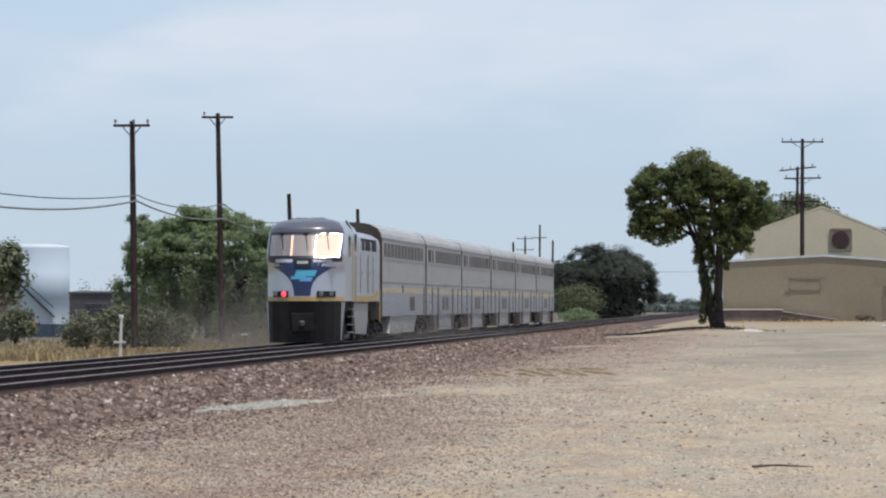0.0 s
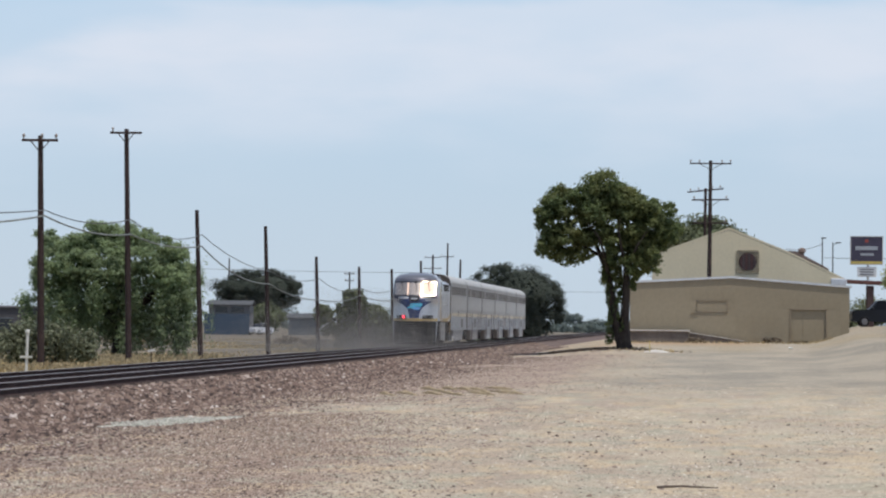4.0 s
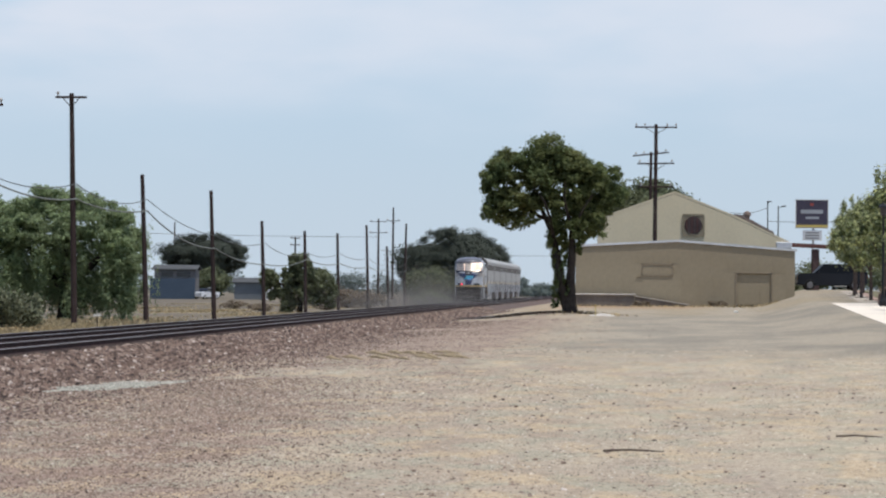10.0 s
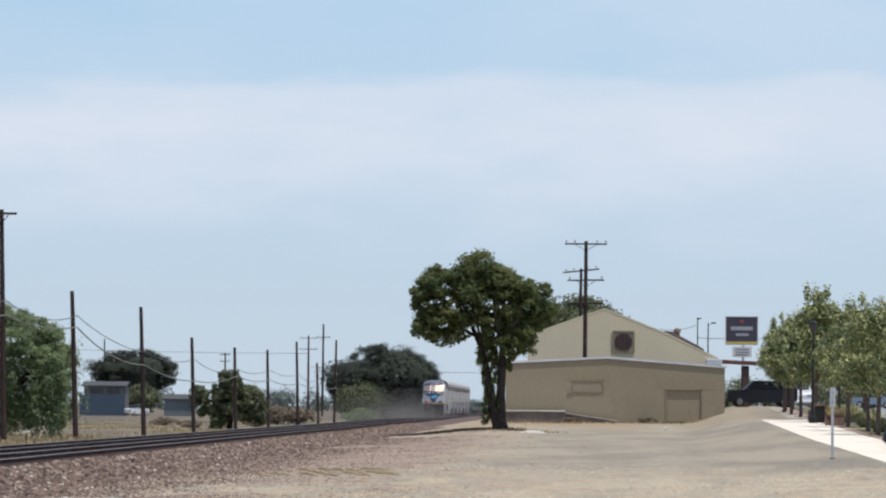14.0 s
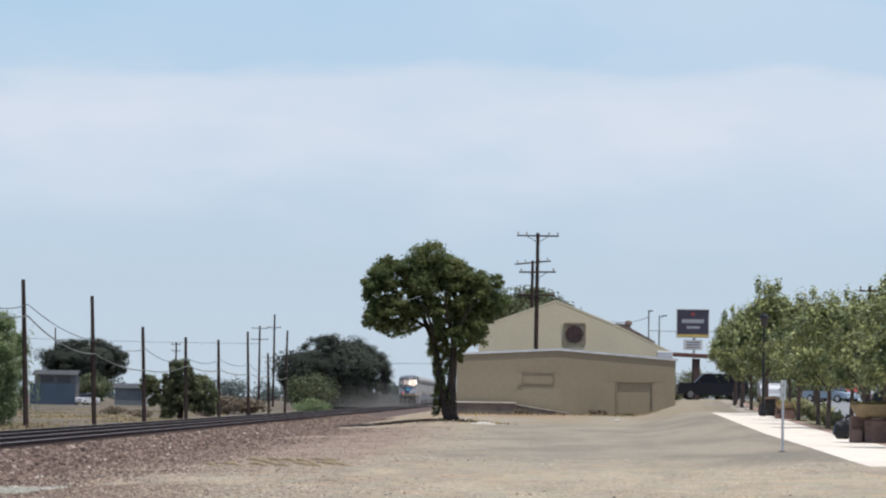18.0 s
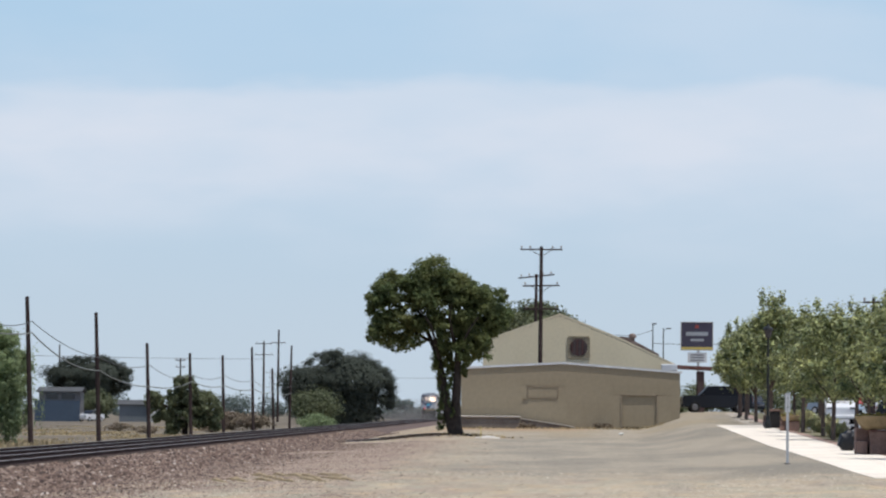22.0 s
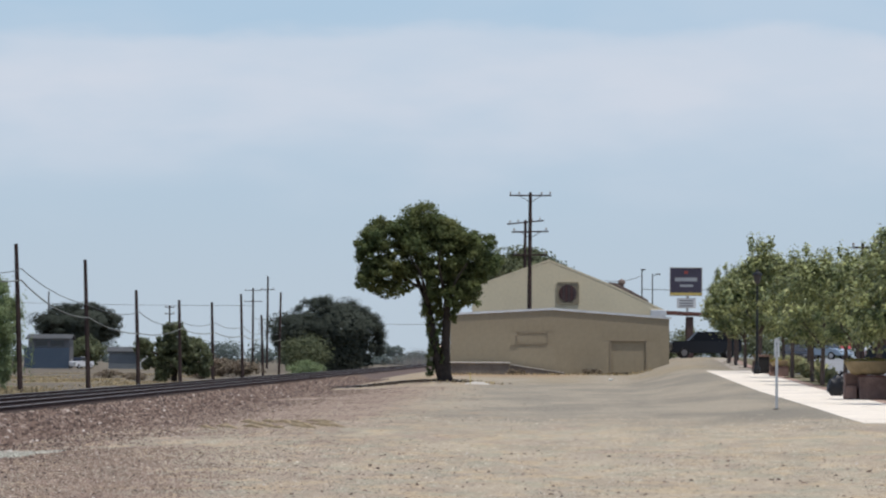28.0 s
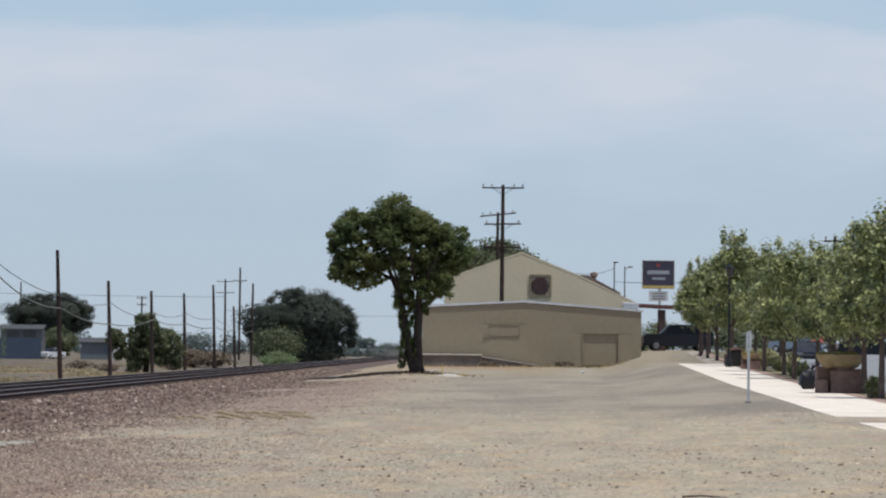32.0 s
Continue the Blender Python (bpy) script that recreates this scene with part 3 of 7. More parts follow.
def ballast_bed():
    xs = np.array([-23.4, -22.5, -21.6, -21.0, -20.1, -18.6, -17.4, -16.2, -14.7, -13.9, -13.5, -13.0, -12.5, -12.1])
    ys = np.concatenate([np.arange(20, 260, 1.0), np.linspace(260, 1700, 120)])
    gx, gy = np.meshgrid(xs, ys, indexing="ij")
    z = bed_z(gx) + np.minimum(land(np.full_like(gy, -12.1), gy), 0.35) * step(gx, -14, -12)
    rng = np.random.RandomState(5)
    z = z + rng.normal(0, 0.015, z.shape)
    gx = gx + rng.normal(0, 0.12, z.shape) * (gx > -12.4)
    i = np.arange(gx.size).reshape(gx.shape)
    f = np.stack([i[:-1, :-1], i[1:, :-1], i[1:, 1:], i[:-1, 1:]], -1).reshape(-1, 4)
    me = raw_mesh("ballast_bed", np.stack([gx, gy, z], -1).reshape(-1, 3), f, BALLAST_BED)
    return tagged(new("ballast_bed", me), "reddish brown crushed stone bank under the railway tracks", "ballast", kind="structure")


ballast_bed()


def stones(name, label, material, pts, sizes, seed, tall=0.55, ridge=True):
    """Small angular stones half sunk in the ground, joined: a skewed base and a leaning ridge each."""
    rng = np.random.RandomState(seed)
    n = len(pts)
    base = np.array([(1, 0.1, -0.35), (0.1, 0.9, -0.35), (-1, 0, -0.35), (0, -0.9, -0.35), (0.45, 0.25, 0.75), (-0.4, -0.2, 0.75)], float)
    v = base[None] * rng.uniform(0.7, 1.25, (n, 6, 1)) + rng.normal(0, 0.17, (n, 6, 3)) * np.array((1, 1, 0.7))
    a = rng.uniform(0, 6.3, n)
    c, s = np.cos(a), np.sin(a)
    x, y = v[..., 0] * c[:, None] - v[..., 1] * s[:, None], v[..., 0] * s[:, None] + v[..., 1] * c[:, None]
    v = np.stack([x, y, v[..., 2] * tall * rng.uniform(0.6, 1.3, (n, 1))], -1) * sizes[:, None, None] + pts[:, None]
    tri = np.array([(0, 1, 4), (1, 5, 4), (1, 2, 5), (2, 3, 5), (3, 4, 5), (3, 0, 4)])
    if not ridge:
        v, tri = v[:, :5], np.array([(0, 1, 4), (1, 2, 4), (2, 3, 4), (3, 0, 4)])
    f = (tri[None] + v.shape[1] * np.arange(n)[:, None, None]).reshape(-1, 3)
    return tagged(new(name, raw_mesh(name, v.reshape(-1, 3), f, material)), label, "gravel", kind="stuff")


def patches(x, y, seed):
    """Uneven patches of stone, stretched along the view to look right from the camera."""
    rng = np.random.RandomState(seed)
    out = np.zeros_like(x)
    for k in range(9):
        a, s = rng.uniform(-0.5, 0.5), 0.35 * 1.35 ** k
        out += np.sin(x * s + y * s * a * 0.5 + rng.uniform(0, 6.3)) * np.sin(y * s * 0.25 + x * s * a + rng.uniform(0, 6.3)) * 0.9 ** k
    return out


def gravel():
    rng = np.random.RandomState(8)
    # on the ballast bank
    n = 51000
    y = 62 * (420 / 62) ** rng.uniform(0, 1, n)
    x = rng.uniform(-14.1, -11.0, n)
    keep = (x < -11.9) | (rng.uniform(0, 1, n) < 0.55)
    x, y = x[keep], y[keep]
    z = bed_z(x) + np.minimum(land(np.full_like(y, -12.1), y), 0.35) * step(x, -14, -12) + 0.005
    z = np.where(x > -12.3, np.maximum(z, land(x, y)), z)
    stones("ballast_stones", "loose reddish brown crushed stones on the track bank", STONE, np.stack([x, y, z], -1), (0.030 + 0.080 * rng.uniform(0, 1, len(x)) ** 2.4) * np.interp(y, (60, 110, 200, 420), (1.0, 1.05, 0.95, 1.0)), 9, 0.75)
    # spilled further out, thinning, in patches
    n = 105000
    y = 37 * (280 / 37) ** rng.uniform(0, 1, n)
    x = -12.2 + np.abs(rng.normal(0, 4.4, n))
    keep = patches(x, y, 1) * 1.0 + rng.normal(0, 0.6, n) > -1.25 + 0.17 * (x + 8)
    x, y = x[keep], y[keep]
    near = x + rng.normal(0, 0.8, len(x)) < -9.0
    stones("loose_ballast", "dark reddish brown stones strewn below the track bank", STONE, np.stack([x, y, land(x, y)], -1)[near], ((0.013 + 0.042 * rng.uniform(0, 1, len(x)) ** 2.4) * (0.9 + y / 600))[near], 13, 0.62)
    x, y = x[~near], y[~near]
    stones("spilled_ballast", "scattered reddish stones trodden into the dirt yard", SPILLED, np.stack([x, y, land(x, y)], -1), (0.008 + 0.030 * rng.uniform(0, 1, len(x)) ** 2.8) * (0.8 + y / 320), 10, 0.5)
    # pale pebbles in the yard
    n = 60000
    y = 37 * (150 / 37) ** rng.uniform(0, 1, n)
    x = rng.uniform(-9, 10, n)
    keep = patches(x, y, 2) * 1.0 + rng.normal(0, 0.8, n) > 0.2
    x, y = x[keep], y[keep]
    stones("yard_pebbles", "small pale pebbles scattered over the dirt yard", PEBBLE, np.stack([x, y, land(x, y)], -1), (0.005 + 0.022 * rng.uniform(0, 1, len(x)) ** 3.0) * (0.75 + y / 140), 11, 0.5)
    # a wide fan of reddish stone across the near yard
    n = 78000
    y = 36 * (100 / 36) ** rng.uniform(0, 1, n)
    x = -0.06 * y - 2.4 + rng.normal(0, 1.25, n)
    keep = patches(x, y, 6) * 0.8 + rng.normal(0, 0.6, n) > -1.0
    x, y = x[keep], y[keep]
    stones("strewn_stone", "reddish brown crushed stone strewn over the near yard", SPILLED, np.stack([x, y, land(x, y)], -1), (0.007 + 0.022 * rng.uniform(0, 1, len(x)) ** 2.4) * (0.72 + y / 120), 18, 0.55, False)
    # dense small grit close by
    n = 98000
    y = 36 * (100 / 36) ** rng.uniform(0, 1, n)
    x = rng.uniform(-8.5, 6.5, n)
    keep = (patches(x * 1.7, y * 0.8, 3) * 1.1 + rng.normal(0, 0.7, n) > 0.1 + 0.05 * x)
    x, y = x[keep], y[keep]
    stones("yard_grit", "fine mixed grit and small stones on the dirt", GRIT, np.stack([x, y, land(x, y)], -1), (0.006 + 0.017 * rng.uniform(0, 1, len(x)) ** 2.4) * (0.7 + y / 110), 16, 0.5, False)
    # a few dark lumps
    n = 1500
    y, x = 40 * (95 / 40) ** rng.uniform(0, 1, n), rng.uniform(-9, 9, n)
    stones("dark_clods", "dark clods and stones lying about the yard", STONE, np.stack([x, y, land(x, y)], -1), (0.012 + 0.034 * rng.uniform(0, 1, n) ** 2) * (0.7 + y / 150), 12, 0.6)


gravel()


def fines_patch():
    """A low spread of pale green-grey crushed stone beside the bank."""
    rng = np.random.RandomState(14)
    n = 2600
    a, r = rng.uniform(0, 6.3, n), np.sqrt(rng.uniform(0, 1, n))
    x = -10.3 + r * np.cos(a) * 0.8 * (1 + 0.3 * np.sin(a * 5)) + rng.normal(0, 0.1, n)
    y = 93 + r * np.sin(a) * 4.2 * (1 + 0.25 * np.sin(a * 4)) + 3.5 * (x + 10.3)
    stones("pale_fines", "spread of pale green-grey crushed stone beside the track bank", mat("green_grey_fines", (0.36, 0.355, 0.30), 0.9, 0, 0.25, 0.8, 20, 0.2, island=0.4), np.stack([x, y, land(x, y) + 0.012], -1), rng.uniform(0.014, 0.045, n), 15)


fines_patch()


def churned_soil():
    """Ridges of straw-coloured earth pushed up by wheels, side by side and slanting."""
    rng = random.Random(77)
    bm = B()
    for k in range(17):
        row = k >= 10
        x0, y0 = -9.0 + 0.40 * (k - 8.5 * row) + rng.uniform(-0.18, 0.18), 127 + 8 * row + rng.uniform(-2.0, 2.0)
        pts, rad = [], []
        for q in range(8):
            s = q / 7
            x, y = x0 + 1.05 * s + rng.uniform(-0.03, 0.03), y0 + 7.0 * (1 - s) + rng.uniform(-0.2, 0.2)
            pts.append((x, y, float(land(x, y)) - 0.02))
            rad.append(0.015 + rng.uniform(0.06, 0.11) * math.sin(math.pi * min(max(s, 0.04), 0.96)) * rng.uniform(0.75, 1.2))
        tube(bm, pts, rad, 7)
    solo("churned_soil", bm, mat("straw_brown_earth", (0.35, 0.275, 0.165), 0.95, 0, 0.3, 2, 14, 0.5, other=(0.22, 0.17, 0.105), spec=0.1), Matrix(), "ridges of straw-brown earth churned up by wheels", "soil", kind="stuff", smooth=True)


churned_soil()


def rail_outline(cx, drop):
    pts = [(-0.07, 0), (0.07, 0), (0.07, 0.015), (0.012, 0.035), (0.012, 0.118), (0.036, 0.125), (0.036, 0.147), (-0.036, 0.147), (-0.036, 0.125), (-0.012, 0.118), (-0.012, 0.035), (-0.07, 0.015)]
    return [(cx + u, 0.29 - drop + z) for u, z in pts]


def railway_track(cx, label, drop=0.0):
    t = thing("railway_track", Matrix(), label, "railway track", "railway tracks")
    tie = B()
    box(tie, 0, 0, 0, 2.6, 0.23, 0.16, bevel=0.015)
    tie = mesh_of("sleeper", tie, TIE)
    rng = random.Random(int(-cx * 10))
    for k in range(290):
        part("sleeper", tie, TIE, t, at=pose(cx + rng.uniform(-0.05, 0.05), 96 + 0.5 * k, 0.215 - drop + rng.uniform(-0.01, 0.01), 0, 0, rng.uniform(-1, 1)))
    rest = B()
    for y in [50 + 0.5 * k for k in range(92)] + [241 + 1.0 * k for k in range(700)]:
        box(rest, cx, y, 0.215 - drop, 2.6, 0.23, 0.16)
    tagged(part("sleepers", rest, TIE, t), kind="stuff")
    for side in (-0.753, 0.753):
        bm = prism(B(), rail_outline(cx + side, drop), 20, 1700)
        r = part("rail", bm, RUST, t)
        head, top = B(), RAIL_Z - drop
        prism(head, [(cx + side - 0.036, top - 0.013), (cx + side + 0.036, top - 0.013), (cx + side + 0.034, top - 0.004), (cx + side + 0.026, top), (cx + side - 0.026, top), (cx + side - 0.034, top - 0.004)], 20, 1700)
        part("rail_head", head, RAILHEAD, r, "worn shiny running surface")


railway_track(TRACKS[0], "straight railway track with rusty rails on dark timber sleepers")
railway_track(TRACKS[1], "straight railway track with rusty rails beside the other track", FAR_DROP)


# ---- leaves ----
def foliage(clumps, leaf, seed, flat=0.0, droop=0.0, gaps=(), loose=0.55, soft=False, full=False):
    """Leaf blades in ellipsoid clumps (x, y, z, rx, ry, rz, count), denser to the outside, to the middle if soft, or evenly if full, as quads."""
    rng = np.random.RandomState(seed)
    pts, dirs = [], []
    for x, y, z, rx, ry, rz, n in clumps:
        d = rng.normal(0, 1, (n, 3))
        d /= np.linalg.norm(d, axis=1)[:, None]
        r = rng.uniform(0.25, 1, n) ** 0.45
        lump = 1 + 0.16 * np.sin(d[:, 0] * 5 + x) + 0.14 * np.sin(d[:, 2] * 6 + y) + 0.13 * np.sin(d[:, 1] * 7 + z) + rng.normal(0, 0.13 * loose, n)
        if soft:
            q = np.clip(rng.normal(0, 0.5, (n, 3)), -1.25, 1.25)
            dirs.append(q)
            pts.append(np.array((x, y, z)) + q * np.array((rx, ry, rz)))
            continue
        if full:
            r = rng.uniform(0, 1, n) ** 0.4
        dirs.append(d)
        pts.append(np.array((x, y, z)) + d * (r * lump)[:, None] * np.array((rx, ry, rz)))
    p, out = np.concatenate(pts), np.concatenate(dirs)
    # openings cut through the crown along y, where the camera sees sky between boughs
    for gx, gz, r in gaps:
        keep = np.hypot(p[:, 0] - gx, p[:, 2] - gz) > r * rng.uniform(0.6, 1.3, len(p))
        p, out = p[keep], out[keep]
    n = len(p)
    # blades face outward and up, so each clump has a lit crown and a shaded underside
    nrm = out * 0.75 + rng.normal(0, loose, (n, 3)) + np.array((0, 0, 0.35 + 0.3 * flat))
    nrm /= np.linalg.norm(nrm, axis=1)[:, None]
    u = rng.normal(0, 1, (n, 3)) + np.array((0, 0, -droop * 2.5))
    u -= nrm * np.sum(u * nrm, axis=1)[:, None]
    u /= np.linalg.norm(u, axis=1)[:, None] + 1e-9
    w = np.cross(nrm, u)
    s = leaf * rng.uniform(0.6, 1.35, (n, 1))
    length = s * (1 + droop)
    v = np.stack([p - u * length, p + w * s * 0.55, p + u * length, p - w * s * 0.55], 1)
    return v.reshape(-1, 3), np.arange(4 * n).reshape(-1, 4)


def crown(parent, clumps, leaf, material, seed, label="", flat=0.0, droop=0.0, name="crown", gaps=(), loose=0.55, soft=False):
    v, f = foliage(clumps, leaf, seed, flat, droop, gaps, loose, soft)
    return part(name, raw_mesh(name, v, f, material), material, parent, label)


def limbs(parent, paths, name="limb", seg=8, bark=None):
    for k, (points, radii) in enumerate(paths):
        part("trunk" if k == 0 else name, tube(B(), points, radii, seg), bark or BARK, parent, smooth=True)


def lumpy(x, y, z, rx, ry, rz, k, n, seed, low=0.2, bough=(0.3, 0.48), reach=(0.62, 0.86)):
    """k smaller clumps over an ellipsoid, n leaves in all."""
    rng = np.random.RandomState(seed)
    out = [(x, y, z, rx * 0.72, ry * 0.72, rz * 0.72, int(n * 0.3))]
    for _ in range(k):
        d = rng.normal(0, 1, 3)
        d /= np.linalg.norm(d)
        if d[2] < -low:
            d[2] *= -0.5
        s = rng.uniform(*bough)
        q = rng.uniform(*reach)
        out.append((x + d[0] * rx * q, y + d[1] * ry * q, z + d[2] * rz * q, rx * s, ry * s, min(rz * s * 1.1, rx * s * 1.2), int(n * 0.7 / k)))
    return out


# ---- the tree by the warehouse ----
def sprays(rng, spots, near, far, count, fill=1.5):
    """Leaf clumps for boughs given as (x, z, rx, rz, leaves): each breaks into many small uneven twigs through the crown's depth."""
    out = []
    for x, z, rx, rz, n in spots:
        for q in range(count * 3):
            s, a, r = rng.uniform(0.2, 0.48), rng.uniform(0, 6.28), rng.uniform(0.05, 1.0) ** 0.6
            r *= 1.22 if q % 6 == 5 else 1.0
            out.append((x + r * rx * math.cos(a), rng.uniform(near, far), z + r * rz * math.sin(a), rx * s * 1.1, rx * s * 1.2, rz * s * 0.9, int(n * fill * s / 0.37) // (count * 3)))
    return out


def yard_tree():
    t = thing("shade_tree", at(-4.43, 300), "broad leafy shade tree with a forked dark trunk in the yard", "tree")
    limbs(t, [
        ([(0.22, 0, -0.15), (0.14, 0, 0.5), (0.10, 0, 2.0), (0.18, 0, 3.6), (0.2, 0, 5.2)], [0.46, 0.34, 0.29, 0.25, 0.20]),
        ([(-0.02, 0.05, -0.1), (-0.32, 0, 1.0), (-0.55, 0, 2.3), (-0.8, 0.1, 3.7), (-1.15, 0.1, 5.2), (-1.7, 0, 6.4), (-2.3, -0.2, 7.8)], [0.32, 0.28, 0.27, 0.25, 0.20, 0.13, 0.05]),
        ([(0.2, 0, 5.0), (0.75, -0.2, 6.1), (1.4, -0.3, 7.1), (2.2, -0.2, 7.8)], [0.16, 0.13, 0.09, 0.04]),
        ([(0.2, 0.1, 5.0), (-0.1, 0.3, 6.2), (-0.3, 0.5, 7.6), (-0.5, 0.4, 9.4)], [0.17, 0.14, 0.10, 0.04]),
        ([(-1.1, 0.1, 5.0), (-0.9, 0.4, 6.4), (-1.2, 0.5, 8.0), (-1.5, 0.4, 9.8)], [0.15, 0.12, 0.09, 0.03]),
        ([(-1.4, 0.1, 5.8), (-2.6, -0.3, 6.5), (-3.8, -0.5, 6.8), (-4.7, -0.4, 6.4)], [0.10, 0.08, 0.05, 0.02]),
        ([(0.25, -0.3, 4.6), (1.0, -0.6, 5.3), (1.7, -0.7, 5.5)], [0.10, 0.07, 0.03]),
        ([(0.2, -0.1, 4.8), (0.5, -1.6, 5.7), (0.95, -2.3, 6.6), (1.5, -2.5, 7.4)], [0.12, 0.09, 0.06, 0.02]),
        ([(-1.0, -0.1, 4.8), (-1.2, -1.6, 5.9), (-1.5, -2.3, 6.9), (-2.2, -2.5, 7.9)], [0.13, 0.10, 0.06, 0.02]),
        ([(0.2, -0.1, 5.1), (-0.1, -1.8, 6.2), (-0.3, -2.4, 7.3), (-0.2, -2.5, 8.2)], [0.11, 0.08, 0.05, 0.02]),
    ])
    rng = random.Random(5)
    cl = sprays(rng, ((-1.8, 10.2, 1.25, 1.05, 4200), (-0.7, 9.6, 1.2, 0.95, 3200), (-3.3, 9.5, 1.3, 1.0, 3800), (-4.4, 8.9, 0.85, 0.85, 2000), (-2.6, 8.4, 1.7, 1.1, 4200),
                      (-0.4, 8.5, 1.5, 1.2, 4200), (0.8, 9.0, 1.2, 0.85, 3000), (-0.1, 9.75, 1.0, 0.75, 2400), (0.55, 9.45, 0.8, 0.65, 1600), (1.2, 8.95, 0.9, 0.75, 1800), (-3.9, 9.8, 0.75, 0.7, 1300), (-5.0, 8.5, 0.55, 0.7, 900), (-5.1, 6.3, 0.4, 0.45, 420), (-0.4, 6.3, 0.6, 0.8, 1100), (0.35, 5.5, 0.5, 0.6, 700), (-0.6, 5.8, 0.5, 0.5, 600), (3.1, 7.4, 0.5, 0.6, 800), (0.9, 6.8, 0.9, 0.8, 1500), (2.1, 8.7, 1.1, 0.85, 2800), (2.9, 8.0, 0.75, 0.8, 1800), (1.3, 7.7, 1.4, 1.0, 3400), (-4.6, 7.7, 0.75, 0.8, 1600),
                      (2.5, 7.0, 0.85, 0.75, 1800), (-1.9, 7.1, 1.3, 0.7, 2000), (-3.6, 7.2, 1.1, 0.65, 2000), (-4.8, 6.6, 0.6, 0.7, 1200), (-3.2, 6.0, 0.7, 0.55, 800), (-2.3, 5.9, 0.45, 0.4, 400), (-4.3, 6.0, 0.6, 0.5, 600), (-3.7, 5.6, 0.5, 0.35, 300),
                      (1.5, 6.3, 0.8, 0.8, 1600), (1.9, 5.4, 0.65, 0.65, 1000), (0.6, 6.4, 0.65, 0.9, 1300), (0.9, 5.2, 0.5, 0.6, 700), (-0.2, 7.3, 1.0, 0.7, 1400)), -2.0, 1.8, 7, 1.7)
    cl += sprays(rng, ((-0.9, 5.0, 0.5, 0.5, 600), (-0.95, 4.2, 0.40, 0.6, 620), (-0.85, 3.3, 0.30, 0.6, 360), (-0.72, 2.4, 0.26, 0.6, 260), (-0.76, 1.5, 0.30, 0.6, 300), (-0.78, 0.8, 0.28, 0.42, 240), (0.62, 4.1, 0.28, 0.45, 260), (-0.3, 4.4, 0.3, 0.5, 300), (-0.2, 1.6, 0.2, 0.7, 160), (-0.3, 2.7, 0.22, 0.7, 200), (-0.35, 3.7, 0.3, 0.7, 320), (-0.45, 5.0, 0.5, 0.5, 420), (0.75, 4.7, 0.35, 0.4, 260)), -0.4, 0.5, 5)
    cl = [(x, y, z - 0.035 * max(z - 5, 0), a, b, c, n) for x, y, z, a, b, c, n in cl]
    crown(t, cl, 0.095, LEAF_MAIN, 21, flat=0.8, loose=0.5, soft=True, gaps=((-3.3, 8.25, 0.16), (-2.9, 7.85, 0.16), (-0.5, 7.45, 0.15), (0.05, 7.7, 0.14), (-2.75, 9.85, 0.11), (-4.3, 8.0, 0.12), (0.45, 8.0, 0.1)))


yard_tree()


def shadow_leaves():
    """Brown leaves and twigs under the shade tree, laid to brown its shadow."""
    rng = np.random.RandomState(27)
    n = 2400
    x, y = -6.2 + rng.normal(0, 1.9, n), 300.8 + rng.normal(0, 1.2, n)
    p = np.stack([x, y, land(x, y) + 0.02], -1)
    a, w = rng.uniform(0, 6.3, n), rng.uniform(0.03, 0.09, n)
    u = np.stack([np.cos(a) * w, np.sin(a) * w, rng.normal(0, 0.02, n)], -1)
    q = np.stack([-np.sin(a) * w * 0.6, np.cos(a) * w * 0.6, rng.uniform(0, 0.06, n)], -1)
    v = np.stack([p - u, p - q * 0.5, p + u, p + q], 1).reshape(-1, 3)
    m = mat("fallen_brown_leaf", (0.20, 0.145, 0.105), 0.9, 0, 0.3, 2, 10, 0, island=0.4, spec=0.1)
    tagged(new("shadow_leaves", raw_mesh("shadow_leaves", v, np.arange(4 * n).reshape(-1, 4), m)), "dry brown leaves that brown the shade tree's shadow", "leaf litter", kind="stuff")


shadow_leaves()


